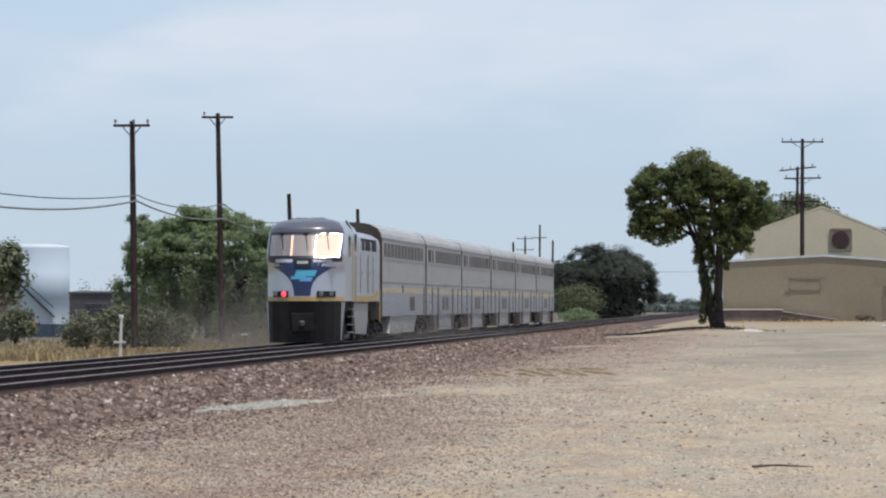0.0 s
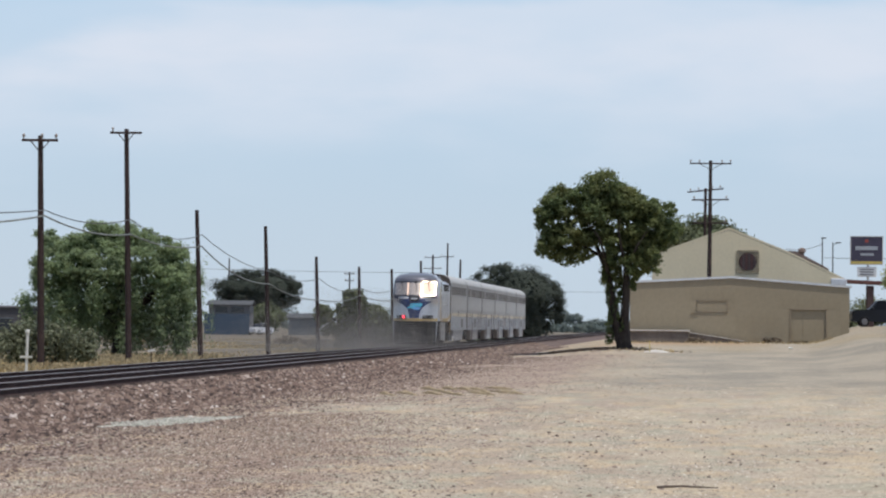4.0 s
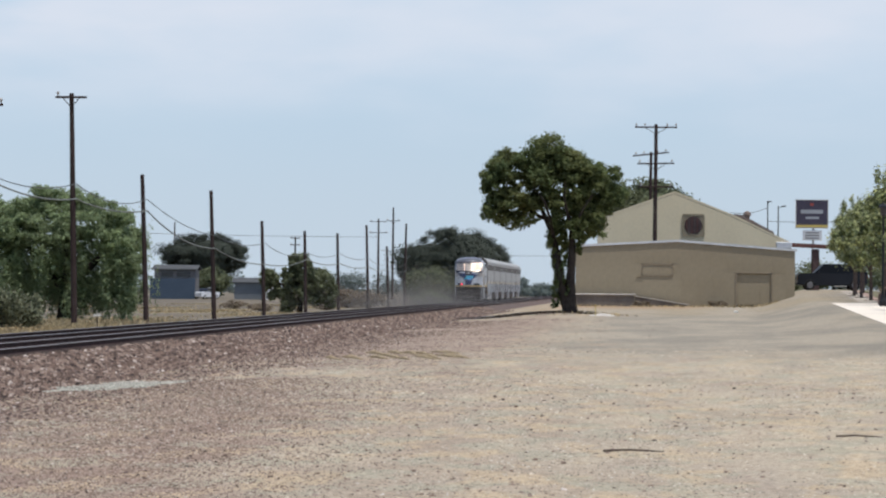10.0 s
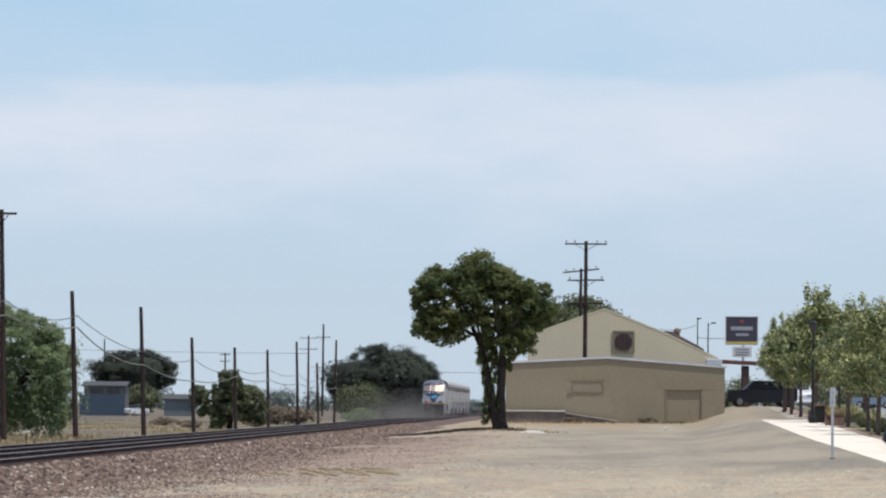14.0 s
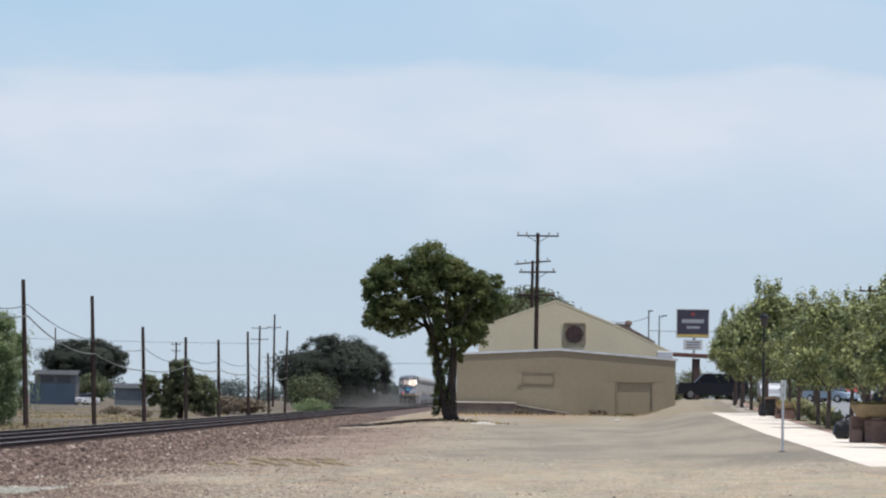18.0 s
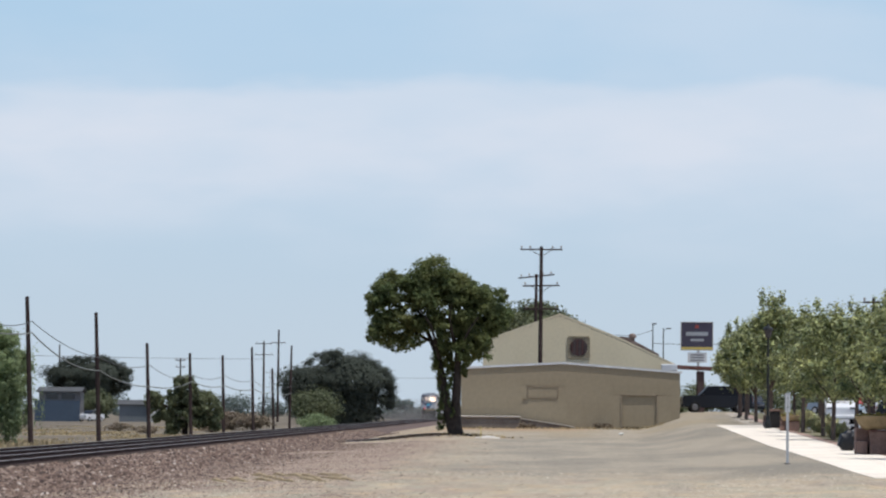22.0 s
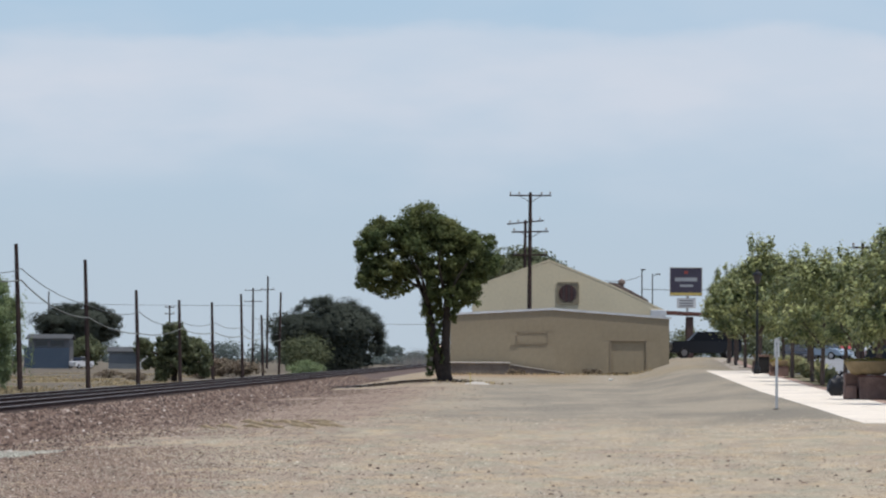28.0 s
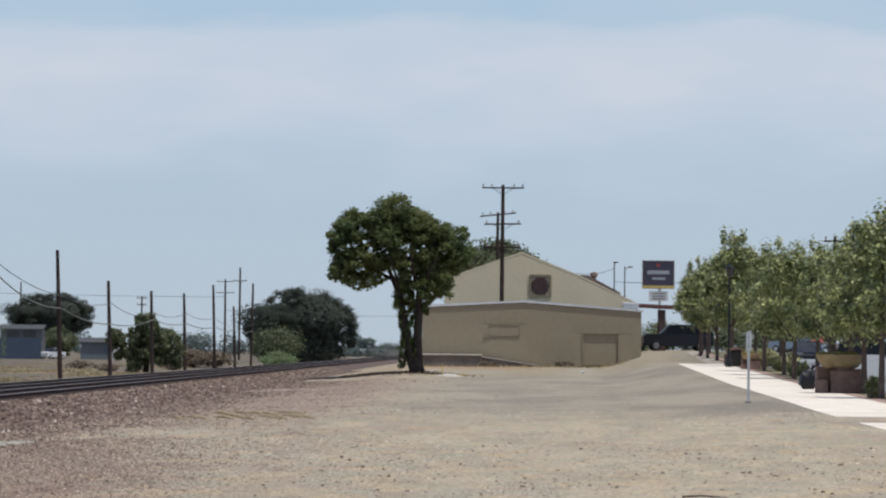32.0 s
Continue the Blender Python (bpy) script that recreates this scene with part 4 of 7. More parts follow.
# ---- trees and shrubs beyond the rails ----
def pepper_tree():
    t = thing("pepper_tree", at(-36.4, 300), "large weeping pepper tree with drooping light green foliage", "tree")
    limbs(t, [([(0, 0, -0.2), (0.2, 0, 1.8), (-0.2, 0, 3.6), (0.1, 0, 5.6)], [0.6, 0.5, 0.4, 0.15]),
              ([(-0.1, 0, 2.0), (-1.8, 0, 4.0), (-3.2, 0, 6.0)], [0.3, 0.22, 0.08]), ([(0, 0, 2.2), (2.2, -0.4, 4.0), (3.6, 0, 5.4)], [0.3, 0.2, 0.08])])
    rng = random.Random(12)
    # sunlit domes over the top and down the right flank
    cl = sprays(rng, ((-4.3, 7.6, 1.1, 0.95, 2600), (-2.6, 7.5, 1.2, 0.9, 2600), (-0.9, 7.95, 1.35, 0.95, 3400), (0.9, 7.75, 1.3, 0.95, 3400), (-3.6, 6.7, 1.1, 0.8, 2000), (-5.0, 5.2, 0.7, 0.9, 1200), (-3.4, 5.2, 1.0, 0.8, 1500), (2.5, 7.2, 1.3, 0.95, 3000), (3.7, 6.4, 1.1, 0.95, 2600), (4.6, 5.3, 0.85, 1.0, 2000)), -2.2, 2.2, 6)
    cl += sprays(rng, ((-4.6, 6.2, 1.0, 0.8, 1800), (-2.6, 6.2, 1.3, 0.8, 2400), (-0.6, 6.5, 1.4, 0.8, 2600), (1.4, 6.4, 1.4, 0.8, 2600), (3.2, 5.3, 1.1, 0.8, 2200), (4.3, 4.2, 0.9, 0.9, 1900), (-1.6, 5.4, 1.2, 0.5, 1500), (0.6, 5.3, 1.2, 0.5, 1500)), -3.6, -1.4, 6)
    # hanging curtains, set back under the domes
    cl += sprays(rng, ((4.9, 3.0, 0.6, 1.6, 1700), (3.6, 3.4, 0.9, 1.4, 1900), (-5.2, 4.2, 0.7, 1.0, 1200), (-4.0, 3.8, 1.0, 1.3, 1500)), -1.6, 1.0, 6)
    for k in range(80):
        x = rng.uniform(-4.6, 4.8)
        cl.append((x, rng.uniform(-3.9, -0.5), rng.uniform(1.1, 4.6), 0.4, 0.5, 1.1, 210))
    cl += [(0, 1.6, 4.6, 4.2, 1.8, 2.4, 9500), (0, 1.8, 2.4, 4.6, 1.6, 1.8, 8000), (3.4, 0.6, 4.2, 1.5, 1.2, 2.4, 2600)]
    cl += [(-6.6, 0.3, 3.7, 0.6, 0.7, 0.55, 420), (-6.3, 0.2, 2.6, 0.55, 0.6, 0.8, 420), (-5.7, 0, 6.0, 0.35, 0.5, 0.4, 160), (-5.6, 0, 5.2, 0.5, 0.6, 0.5, 260)]
    cl = [(x * 0.92, y, z * 0.95, a, b, c, n) for x, y, z, a, b, c, n in cl]
    crown(t, cl, 0.09, LEAF_PEPPER, 32, flat=0.7, droop=0.3, soft=True)


pepper_tree()


def round_tree(name, x, y, rx, rz, zc, trunk, material, label, seed, n=9000, leaf=0.3, k=24, low=0.2, lean=0.0, group="", loose=0.5, bough=(0.3, 0.48), reach=(0.62, 0.86), core=1.0, full=False):
    t = thing(name, at(x, y), label, "tree" if "tree" in name else "shrub", group)
    h = zc
    limbs(t, [([(0, 0, -0.2), (0.05, 0, h * 0.35), (lean * 0.5, 0, h * 0.7), (lean, 0, h)], [trunk, trunk * 0.8, trunk * 0.6, trunk * 0.2]),
              ([(0.03, 0, h * 0.4), (-rx * 0.3, 0, h * 0.75), (-rx * 0.55, 0, h)], [trunk * 0.5, trunk * 0.4, trunk * 0.15]),
              ([(0.03, 0, h * 0.45), (rx * 0.3, 0, h * 0.75), (rx * 0.55, 0, h)], [trunk * 0.5, trunk * 0.4, trunk * 0.15])])
    swell = 1.22 if full else 1.1
    boughs = lumpy(lean, 0, zc, rx, rx * 0.9, rz, k, n, seed, low, bough, reach)
    v, f = foliage(boughs[1:], leaf, seed + 1, loose=loose, full=full)
    # fuller, larger leaves inside, where no light comes through
    w, g = foliage([(a, b, c, d * swell, e * swell, h2 * swell, int(q * core)) for a, b, c, d, e, h2, q in boughs[:1]], leaf * 2.0, seed + 2, loose=loose)
    part("crown", raw_mesh("crown", np.concatenate([v, w]), np.concatenate([f, g + len(v)]), material), material, t)
    return t


def shrub(x, y, r, h, material, label, seed, n=2500, leaf=0.16, group="trackside shrubs"):
    t = thing("shrub", at(x, y), label, "shrub", group)
    bm = B()
    for k in range(5):
        a = k * 1.3
        tube(bm, [(0.05 * k, 0, -0.1), (r * 0.3 * math.cos(a), r * 0.3 * math.sin(a), h * 0.4), (r * 0.6 * math.cos(a), r * 0.6 * math.sin(a), h * 0.75)], [0.05, 0.035, 0.01], 5)
    part("stem", bm, BARK, t)
    crown(t, lumpy(0, 0, h * 0.48, r, r, h * 0.5, 16, n, seed, 0.9), leaf * 0.9, material, seed + 1, name="leaves", soft=True, flat=0.5)


round_tree("oak_tree", -81.5, 890, 8.6, 4.4, 8.1, 0.6, LEAF_DARK, "dark round-topped oak tree behind the blue-grey house", 41, 56000, 0.14, 170, 0.6, loose=0.14, bough=(0.10, 0.18), reach=(0.76, 0.93), core=1.1, full=True)
round_tree("small_tree", -78.6, 872, 3.4, 2.6, 3.0, 0.3, LEAF_OLIVE, "small olive green tree under the dark oak", 43, 7000, 0.2)


def field_tree():
    t = thing("field_tree", at(-31.6, 440), "low spreading olive green tree with hanging foliage in the field", "tree")
    limbs(t, [([(0.1, 0, -0.2), (0.2, 0, 1.2), (0.1, 0, 2.6), (-0.2, 0, 4.2)], [0.3, 0.25, 0.18, 0.06]),
              ([(0.1, 0, 1.0), (-1.2, 0, 2.4), (-2.6, 0, 3.3)], [0.16, 0.12, 0.04]), ([(0.15, 0, 1.1), (1.2, 0, 2.2), (2.4, 0, 2.9)], [0.16, 0.12, 0.04])])
    rng = random.Random(46)
    cl = sprays(rng, ((-0.1, 4.7, 0.9, 0.75, 2600), (-0.9, 3.7, 0.8, 0.9, 2200), (0.6, 3.9, 1.0, 0.8, 2600), (1.7, 3.2, 0.9, 0.9, 2200), (0.1, 2.9, 1.4, 1.0, 3000), (2.6, 2.4, 0.75, 1.2, 1900), (-2.6, 3.4, 0.8, 0.7, 1700), (-2.5, 2.3, 0.65, 1.0, 1500),
                      (-3.1, 3.0, 0.45, 0.6, 600), (-1.2, 1.6, 0.6, 0.9, 1000), (0.3, 1.5, 1.0, 0.9, 1400), (1.5, 1.6, 0.6, 0.8, 900), (2.9, 1.3, 0.45, 0.8, 600), (-1.0, 0.6, 0.6, 0.6, 600)), -1.6, 1.6, 6)
    crown(t, cl, 0.13, LEAF_OLIVE, 45, droop=0.3, soft=True)


field_tree()
round_tree("broad_tree", -31.3, 805, 10.3, 6.7, 6.0, 0.7, LEAF_DARK, "very broad dark green tree beside the railway tracks", 51, 88000, 0.14, 240, 0.9, loose=0.14, bough=(0.08, 0.15), reach=(0.78, 0.94), core=1.1, full=True)
shrub(-35.0, 785, 4.2, 5.7, LEAF_OLIVE, "tall olive green shrub before the broad dark tree", 53, 10000, 0.2)
shrub(-27.3, 622, 2.5, 1.9, LEAF_PEPPER, "low light green shrub close to the railway tracks", 55, 3200, 0.17)
shrub(-33.1, 222, 1.05, 2.15, LEAF_DUST_HAZED, "grey-green roadside shrub in the dry grass", 57, 2600, 0.1)
shrub(-31.7, 223, 1.15, 2.3, LEAF_DUST_HAZED, "grey-green roadside shrub in the dry grass", 58, 2800, 0.1)
shrub(-30.2, 223, 1.05, 2.2, LEAF_DUST_HAZED, "grey-green roadside shrub below the weeping tree", 59, 2600, 0.1)
shrub(-29.0, 224, 0.85, 2.05, LEAF_DUST_HAZED, "grey-green roadside shrub below the weeping tree", 64, 1600, 0.1)
shrub(-46.6, 275, 1.9, 3.0, DRY_BRUSH, "brownish half-dry shrub beside the storage tank", 60, 3000, 0.12)
shrub(-44.2, 270, 1.3, 2.2, LEAF_DUST_HAZED, "grey-green shrub beside the storage tank", 66, 2600, 0.12)
shrub(-34.5, 560, 2.6, 2.3, DRY_BRUSH, "clump of dry brown brush in the field", 62, 3000, 0.18)
shrub(-31.5, 552, 2.0, 1.9, DRY_BRUSH, "clump of dry brown brush in the field", 63, 2400, 0.18)
shrub(-37.5, 575, 2.0, 1.7, DRY_BRUSH, "clump of dry brown brush in the field", 67, 2200, 0.18)
for k, (x, y, r, h) in enumerate(((-40.5, 505, 1.3, 0.7), (-44.5, 520, 1.6, 0.8), (-37.5, 470, 1.0, 0.6), (-48.0, 560, 1.8, 0.8), (-33.0, 500, 1.1, 0.9), (-43.0, 600, 2.2, 1.0))):
    shrub(x, y, r, h, DRY_BRUSH, "low dry brown weed clump in the field", 230 + k, 500, 0.14, "weeds in the field")
t = round_tree("thin_tree", -49.9, 300, 1.9, 2.4, 4.4, 0.2, LEAF_OLIVE, "thin tree with sparse yellowing foliage near the tank", 65, 2600, 0.14)


def far_woods():
    """Trees on the horizon, past the end of the straight."""
    rng = np.random.RandomState(70)
    cl = []
    spots = [(-58, 1.5, 5), (-41, 4.0, 3.3), (-36.5, 3.2, 3.2), (-45, 1.6, 3.0), (-32, 1.6, 2.6), (-28, 1.4, 2.6), (-24, 1.6, 2.6), (-19, 1.6, 3.0), (-10, 1.8, 4.5), (0, 2.0, 4.5), (10, 2.2, 5), (-88, 3.0, 4.2), (-79, 1.8, 3.6), (-98, 3.0, 4.4)]
    spots += [(-70 - 11 * k, 1.2 + 0.8 * (k % 3), 6) for k in range(24)] + [(20 + 11 * k, 1.5 + (k % 4), 6) for k in range(20)]
    for x, z, r in spots:
        cl += [(x + rng.uniform(-1, 1), 1500 + rng.uniform(-40, 40), z + rng.uniform(-0.3, 0.3), r * rng.uniform(0.8, 1.2), r, r * rng.uniform(0.65, 0.9), 700)]
    # low scrub along the line, in front of them
    for k in range(40):
        x = -62 + 1.6 * k
        if abs(x + 17.4) > 6.5:
            cl += [(x + rng.uniform(-1, 1), 1330 + rng.uniform(-40, 40), rng.uniform(0.2, 1.0), 2.2, 2.2, rng.uniform(0.8, 1.7), 260)]
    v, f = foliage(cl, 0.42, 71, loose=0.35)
    tagged(new("far_woods", raw_mesh("far_woods", v, f, LEAF_HAZED)), "line of haze-coloured grey-green trees along the distant horizon", "woods", kind="stuff")


far_woods()


def grass_tufts():
    rng = np.random.RandomState(80)
    n = 15000
    y = 185 * (300 / 185) ** rng.uniform(0, 1, n)
    x = -25.0 - np.abs(rng.normal(0, 9, n)) * y / 300
    keep = (x < -0.118 * y) | (rng.uniform(0, 1, n) < 0.3)
    x, y = x[keep], y[keep]
    n0, k = len(x), 600
    x = np.concatenate([x, rng.uniform(-5.5, 11, k), rng.normal(-3.0, 1.1, 160)])
    y = np.concatenate([y, 371 + np.abs(rng.normal(0, 5, k)), rng.normal(300.5, 1.2, 160)])
    # thinner drifts of it farther out in the field
    fy = rng.uniform(300, 640, 26000)
    fx = rng.uniform(-0.125, -0.062, 26000) * fy
    keep = (np.sin(fx * 0.21 + fy * 0.05) + np.sin(fx * 0.5 - fy * 0.021 + 1.0) + rng.normal(0, 0.5, 26000) > 0.5) & (fx < -25)
    x, y = np.concatenate([x, fx[keep]]), np.concatenate([y, fy[keep]])
    n = len(x)
    z = land(x, y)
    h, a, w = rng.uniform(0.10, 0.34, n), rng.uniform(0, 6.3, n), rng.uniform(0.03, 0.09, n)
    h[n0:] *= 0.55
    p = np.stack([x, y, z - 0.02], -1)
    u = np.stack([np.cos(a) * w, np.sin(a) * w, np.zeros(n)], -1)
    tip = np.stack([rng.normal(0, 0.08, n), rng.normal(0, 0.08, n), h], -1)
    v = np.stack([p - u, p + u, p + tip + u * 0.5, p + tip - u * 0.7], 1).reshape(-1, 3)
    tagged(new("dry_grass", raw_mesh("dry_grass", v, np.arange(4 * n).reshape(-1, 4), STRAW)), "tufts of dry yellow grass in the field", "grass", kind="stuff")


grass_tufts()


# ---- poles and wires ----
def crossarm(parent, x, z, half, pins, tilt=0.0, brace=True, name="crossarm"):
    arm = part(name, box(B(), 0, 0, 0, 2 * half, 0.10, 0.12, bevel=0.01), POLE, parent, at=pose(x, -0.2, z, 0, tilt, 0))
    ins = mesh_of("insulator", lathe(B(), [(0.03, 0), (0.03, 0.08), (0.065, 0.1), (0.07, 0.2), (0.03, 0.25)], 8), INSULATOR)
    for u in pins:
        part("insulator", ins, INSULATOR, arm, at=pose(u, 0, 0.06))
    if brace:
        for s in (-1, 1):
            part("brace", tube(B(), [(x + s * half * 0.55, -0.2, z), (x, -0.14, z - 0.55)], 0.025, 5), POLE, parent)


def pole(x, y, top, lean, label, arms=(), r=0.15, base=None, group="telegraph poles", z0=None):
    z = float(land(x, y)) if z0 is None else z0
    t = thing("utility_pole", pose(x, y, z), label, "pole", group)
    h = top - z
    part("shaft", tube(B(), [(0, 0, -0.3), (lean * 0.5, 0, h * 0.5), (lean, 0, h)], [r * 1.15, r, r * 0.78], 10), POLE, t, smooth=True)
    for a in arms:
        crossarm(t, lean, a[0] - z, a[1], a[2], *a[3:])
    return t


LINE = [(-30, 160, 9.2, 0), (-30.0, 217, 10.40, -0.13), (-30, 250.5, 12.1, -0.25), (-30.14, 288.3, 8.70, -0.33), (-30.08, 334, 8.68, -0.3), (-30, 378, 7.16, -0.24),
        (-30, 426, 6.95, -0.15), (-30, 472.4, 7.29, -0.17), (-30, 523.5, 8.80, -0.25), (-30, 566, 6.83, -0.25), (-30, 608.4, 10.14, 0.2)]
for k, (x, y, top, lean) in enumerate(LINE):
    arms = ()
    label = "bare dark timber pole without arms along the railway"
    if k in (1, 2):
        arms = ((top - 0.22, 0.84, (-0.75, 0.1, 0.75) if k == 1 else (-0.7,)),)
        label = "tall dark timber pole with one short crossarm"
    pole(x - lean / 2, y, top, lean, label, arms)


def hang(a, b, sag, r, material, label, name="overhead_cable"):
    pts = []
    a, b = Vector(a), Vector(b)
    for k in range(13):
        s = k / 12
        pts.append(a.lerp(b, s) - Vector((0, 0, 4 * sag * s * (1 - s))))
    solo(name, tube(B(), pts, r, 5), material, Matrix(), label, "cable", "overhead cables")


def hook(i, drop):
    return (LINE[i][0] + 0.15, LINE[i][1], drop)


for k in range(len(LINE) - 1):
    high = [6.30, 6.98, 7.3, 7.2, 5.5, 5.4, 5.0, 5.3, 5.2, 5.0, 5.0]
    low = [5.80, 6.72, 6.5, 6.5, 4.6, 3.7, 4.4, 4.3, 4.2, 4.1, 4.1]
    hang(hook(k, high[k]), hook(k + 1, high[k + 1]), 0.4 + 0.2 * (k % 3 == 2), 0.026, WIRE, "thin sagging wire between the railway poles", "overhead_wire")
    hang(hook(k, low[k]), hook(k + 1, low[k + 1]), (0.5, 0.34, 0.32, 0.6)[k] if k < 4 else 0.32, 0.042, CABLE, "thick pale sagging cable between the railway poles")

pole(-50.8, 700, 9.37, 0.0, "distant utility pole with two crossarms", ((9.1, 0.75, (-0.6, 0.6), 0, False), (8.1, 0.7, (-0.6, 0.6), 0, False)), 0.14, group="distant poles")
pole(-49.5, 900, 14.9, 0.0, "tall distant utility pole with two crossarms", ((14.4, 1.6, (-1.4, 1.4), 0, False), (12.3, 1.7, (-1.5, 1.5), 0, False)), 0.2, group="distant poles")
pole(-46.8, 900, 17.1, 0.1, "tall distant utility pole with a short crossarm", ((14.6, 1.3, (-1.1, 0.0, 1.1), 0, True),), 0.2, group="distant poles")
pole(-88.6, 903, 14.0, 0.0, "thin distant pole behind the dark oak", (), 0.16, group="distant poles")
hang((-49.5, 900, 9.0), (-10.0, 900, 8.2), 0.4, 0.035, WIRE, "thin wire crossing the railway far away", "overhead_wire")
hang((-49.5, 900, 11.5), (-120, 880, 12.5), 0.4, 0.035, WIRE, "thin wire leading off across the field", "overhead_wire")


# ---- the old warehouse ----
def warehouse():
    y0 = 380.0
    t = thing("warehouse", pose(0, y0, 0), "old tan wooden railway warehouse with a cream gable and boarded openings", "warehouse")
    g = 0.3
    front = [(-5.08, g), (12.43, g), (12.43, 5.12), (3.05, 5.80), (-5.08, 5.36)]
    hole = (7.80, 10.56, 0.75, 3.30)
    # front wall in pieces round the loading door
    wall = B()
    prism(wall, [(-5.08, g), (hole[0], g), (hole[0], 5.456), (3.05, 5.80), (-5.08, 5.36)], 0, 0.25)
    prism(wall, [(hole[1], g), (12.43, g), (12.43, 5.12), (hole[1], 5.256)], 0, 0.25)
    prism(wall, [(hole[0], hole[3]), (hole[1], hole[3]), (hole[1], 5.256), (hole[0], 5.456)], 0, 0.25)
    w = part("front_wall", wall, TAN, t)
    # upright siding boards, standing a little proud
    rng = random.Random(4)
    x = -5.06
    while x < 12.2:
        wd = min(1.2, 12.42 - x)
        top = (np.interp(x, (-5.08, 3.05, 12.43), (5.36, 5.80, 5.12))) - 0.06
        low = 0.35
        if hole[0] - wd < x < hole[1]:
            low = hole[3] + 0.02
        if low < top and not (0.25 - wd < x < 2.6):
            part("siding_board", box(B(), 0, 0, 0, wd - 0.008, 0.01, top - low), TAN, w, at=pose(x + wd / 2, -0.006 - rng.uniform(0, 0.001), (top + low) / 2))
        elif low < top:
            part("siding_board", box(B(), 0, 0, 0, wd - 0.008, 0.01, top - 4.02), TAN, w, at=pose(x + wd / 2, -0.006, (top + 4.02) / 2))
            part("siding_board", box(B(), 0, 0, 0, wd - 0.008, 0.01, 3.02 - low), TAN, w, at=pose(x + wd / 2, -0.006, (3.02 + low) / 2))
        x += wd
    part("side_wall", box(B(), 12.30, 4.2, 2.7, 0.25, 7.9, 4.85), TAN, t)
    part("side_wall", box(B(), -4.95, 4.2, 2.8, 0.25, 7.9, 5.05), TAN, t)
    door = part("loading_door", box(B(), (hole[0] + hole[1]) / 2, 0.14, (hole[2] + hole[3]) / 2, hole[1] - hole[0] - 0.02, 0.08, hole[3] - hole[2]), TAN, t, "closed tan plank loading door")
    for k in range(3):
        part("plank", box(B(), 0, 0, 0, 0.9, 0.02, hole[3] - hole[2] - 0.1), TAN, door, at=pose(hole[0] + 0.46 + k * 0.915, 0.09, (hole[2] + hole[3]) / 2))
    part("door_frame", box(B(), hole[0] - 0.05, -0.03, 2.0, 0.1, 0.09, 2.7), TAN_TRIM, t)
    part("door_frame", box(B(), hole[1] + 0.05, -0.03, 2.0, 0.1, 0.09, 2.7), TAN_TRIM, t)
    part("door_frame", box(B(), (hole[0] + hole[1]) / 2, -0.03, hole[3] + 0.05, 2.96, 0.09, 0.12), TAN_TRIM, t)
    # boarded window
    win = part("boarded_window", box(B(), 1.48, -0.012, 3.52, 2.32, 0.03, 0.86), TAN, t, "boarded-up window painted over in tan")
    for a in ((1.48, 3.97, 2.45, 0.07), (1.48, 3.07, 2.45, 0.07)):
        part("window_frame", box(B(), a[0], -0.045, a[1], a[2], 0.06, a[3]), TAN_TRIM, win)
    for a in (0.28, 2.68):
        part("window_frame", box(B(), a, -0.045, 3.52, 0.07, 0.06, 0.97), TAN_TRIM, win)
    part("ledge", box(B(), 0.1, -0.05, 2.98, 0.55, 0.1, 0.05), TAN_TRIM, t)
    # low roof with its white edge board
    roof = B()
    prism(roof, [(-5.2, 5.37), (3.05, 5.82), (12.5, 5.13), (12.5, 5.22), (3.05, 5.93), (-5.2, 5.46)], -0.04, 8.2)
    part("low_roof", roof, ROOFING, t)
    fas = B()
    prism(fas, [(-5.25, 5.30), (3.05, 5.76), (3.05, 5.94), (-5.25, 5.48)], -0.12, -0.05)
    part("fascia", fas, FASCIA, t, "white painted edge board")
    fas = B()
    prism(fas, [(3.06, 5.76), (12.6, 5.06), (12.6, 5.24), (3.06, 5.94)], -0.12, -0.05)
    part("fascia", fas, FASCIA, t, "white painted edge board")
    # gable behind
    k = 1.021
    gz = lambda z: 1.95 + (z - 1.95) * k
    gx = lambda v: v * k
    gab = B()
    prism(gab, [(gx(-3.35), 5.0), (gx(11.95), 5.0), (gx(11.95), gz(5.72)), (gx(7.6), gz(7.72)), (gx(2.79), gz(9.62)), (gx(-3.35), gz(7.45))], 8.0, 8.3)
    part("gable_wall", gab, CREAM, t, "cream painted gable above the low roof")
    rf = B()
    prism(rf, [(gx(-4.0), gz(7.22)), (gx(2.79), gz(9.66)), (gx(2.79), gz(9.80)), (gx(-4.0), gz(7.38))], 8.01, 31)
    part("gable_roof", rf, SHINGLE, t, "brown shingle roof slope")
    rf = B()
    prism(rf, [(gx(2.80), gz(9.66)), (gx(7.6), gz(7.76)), (gx(12.1), gz(5.66)), (gx(12.1), gz(5.80)), (gx(7.6), gz(7.90)), (gx(2.80), gz(9.80))], 8.01, 31)
    part("gable_roof", rf, SHINGLE, t, "brown shingle roof slope")
    tr = B()
    prism(tr, [(gx(-4.0), gz(7.20)), (gx(2.79), gz(9.64)), (gx(2.79), gz(9.82)), (gx(-4.0), gz(7.40))], 7.985, 7.998)
    prism(tr, [(gx(2.80), gz(9.64)), (gx(7.6), gz(7.74)), (gx(12.1), gz(5.66)), (gx(12.1), gz(5.78)), (gx(7.6), gz(7.92)), (gx(2.80), gz(9.82))], 7.985, 7.998)
    part("barge_board", tr, CREAM, t)
    part("rear_wall", box(B(), 4.2, 30.6, 3.2, 15.5, 0.25, 6.0), TAN, t)
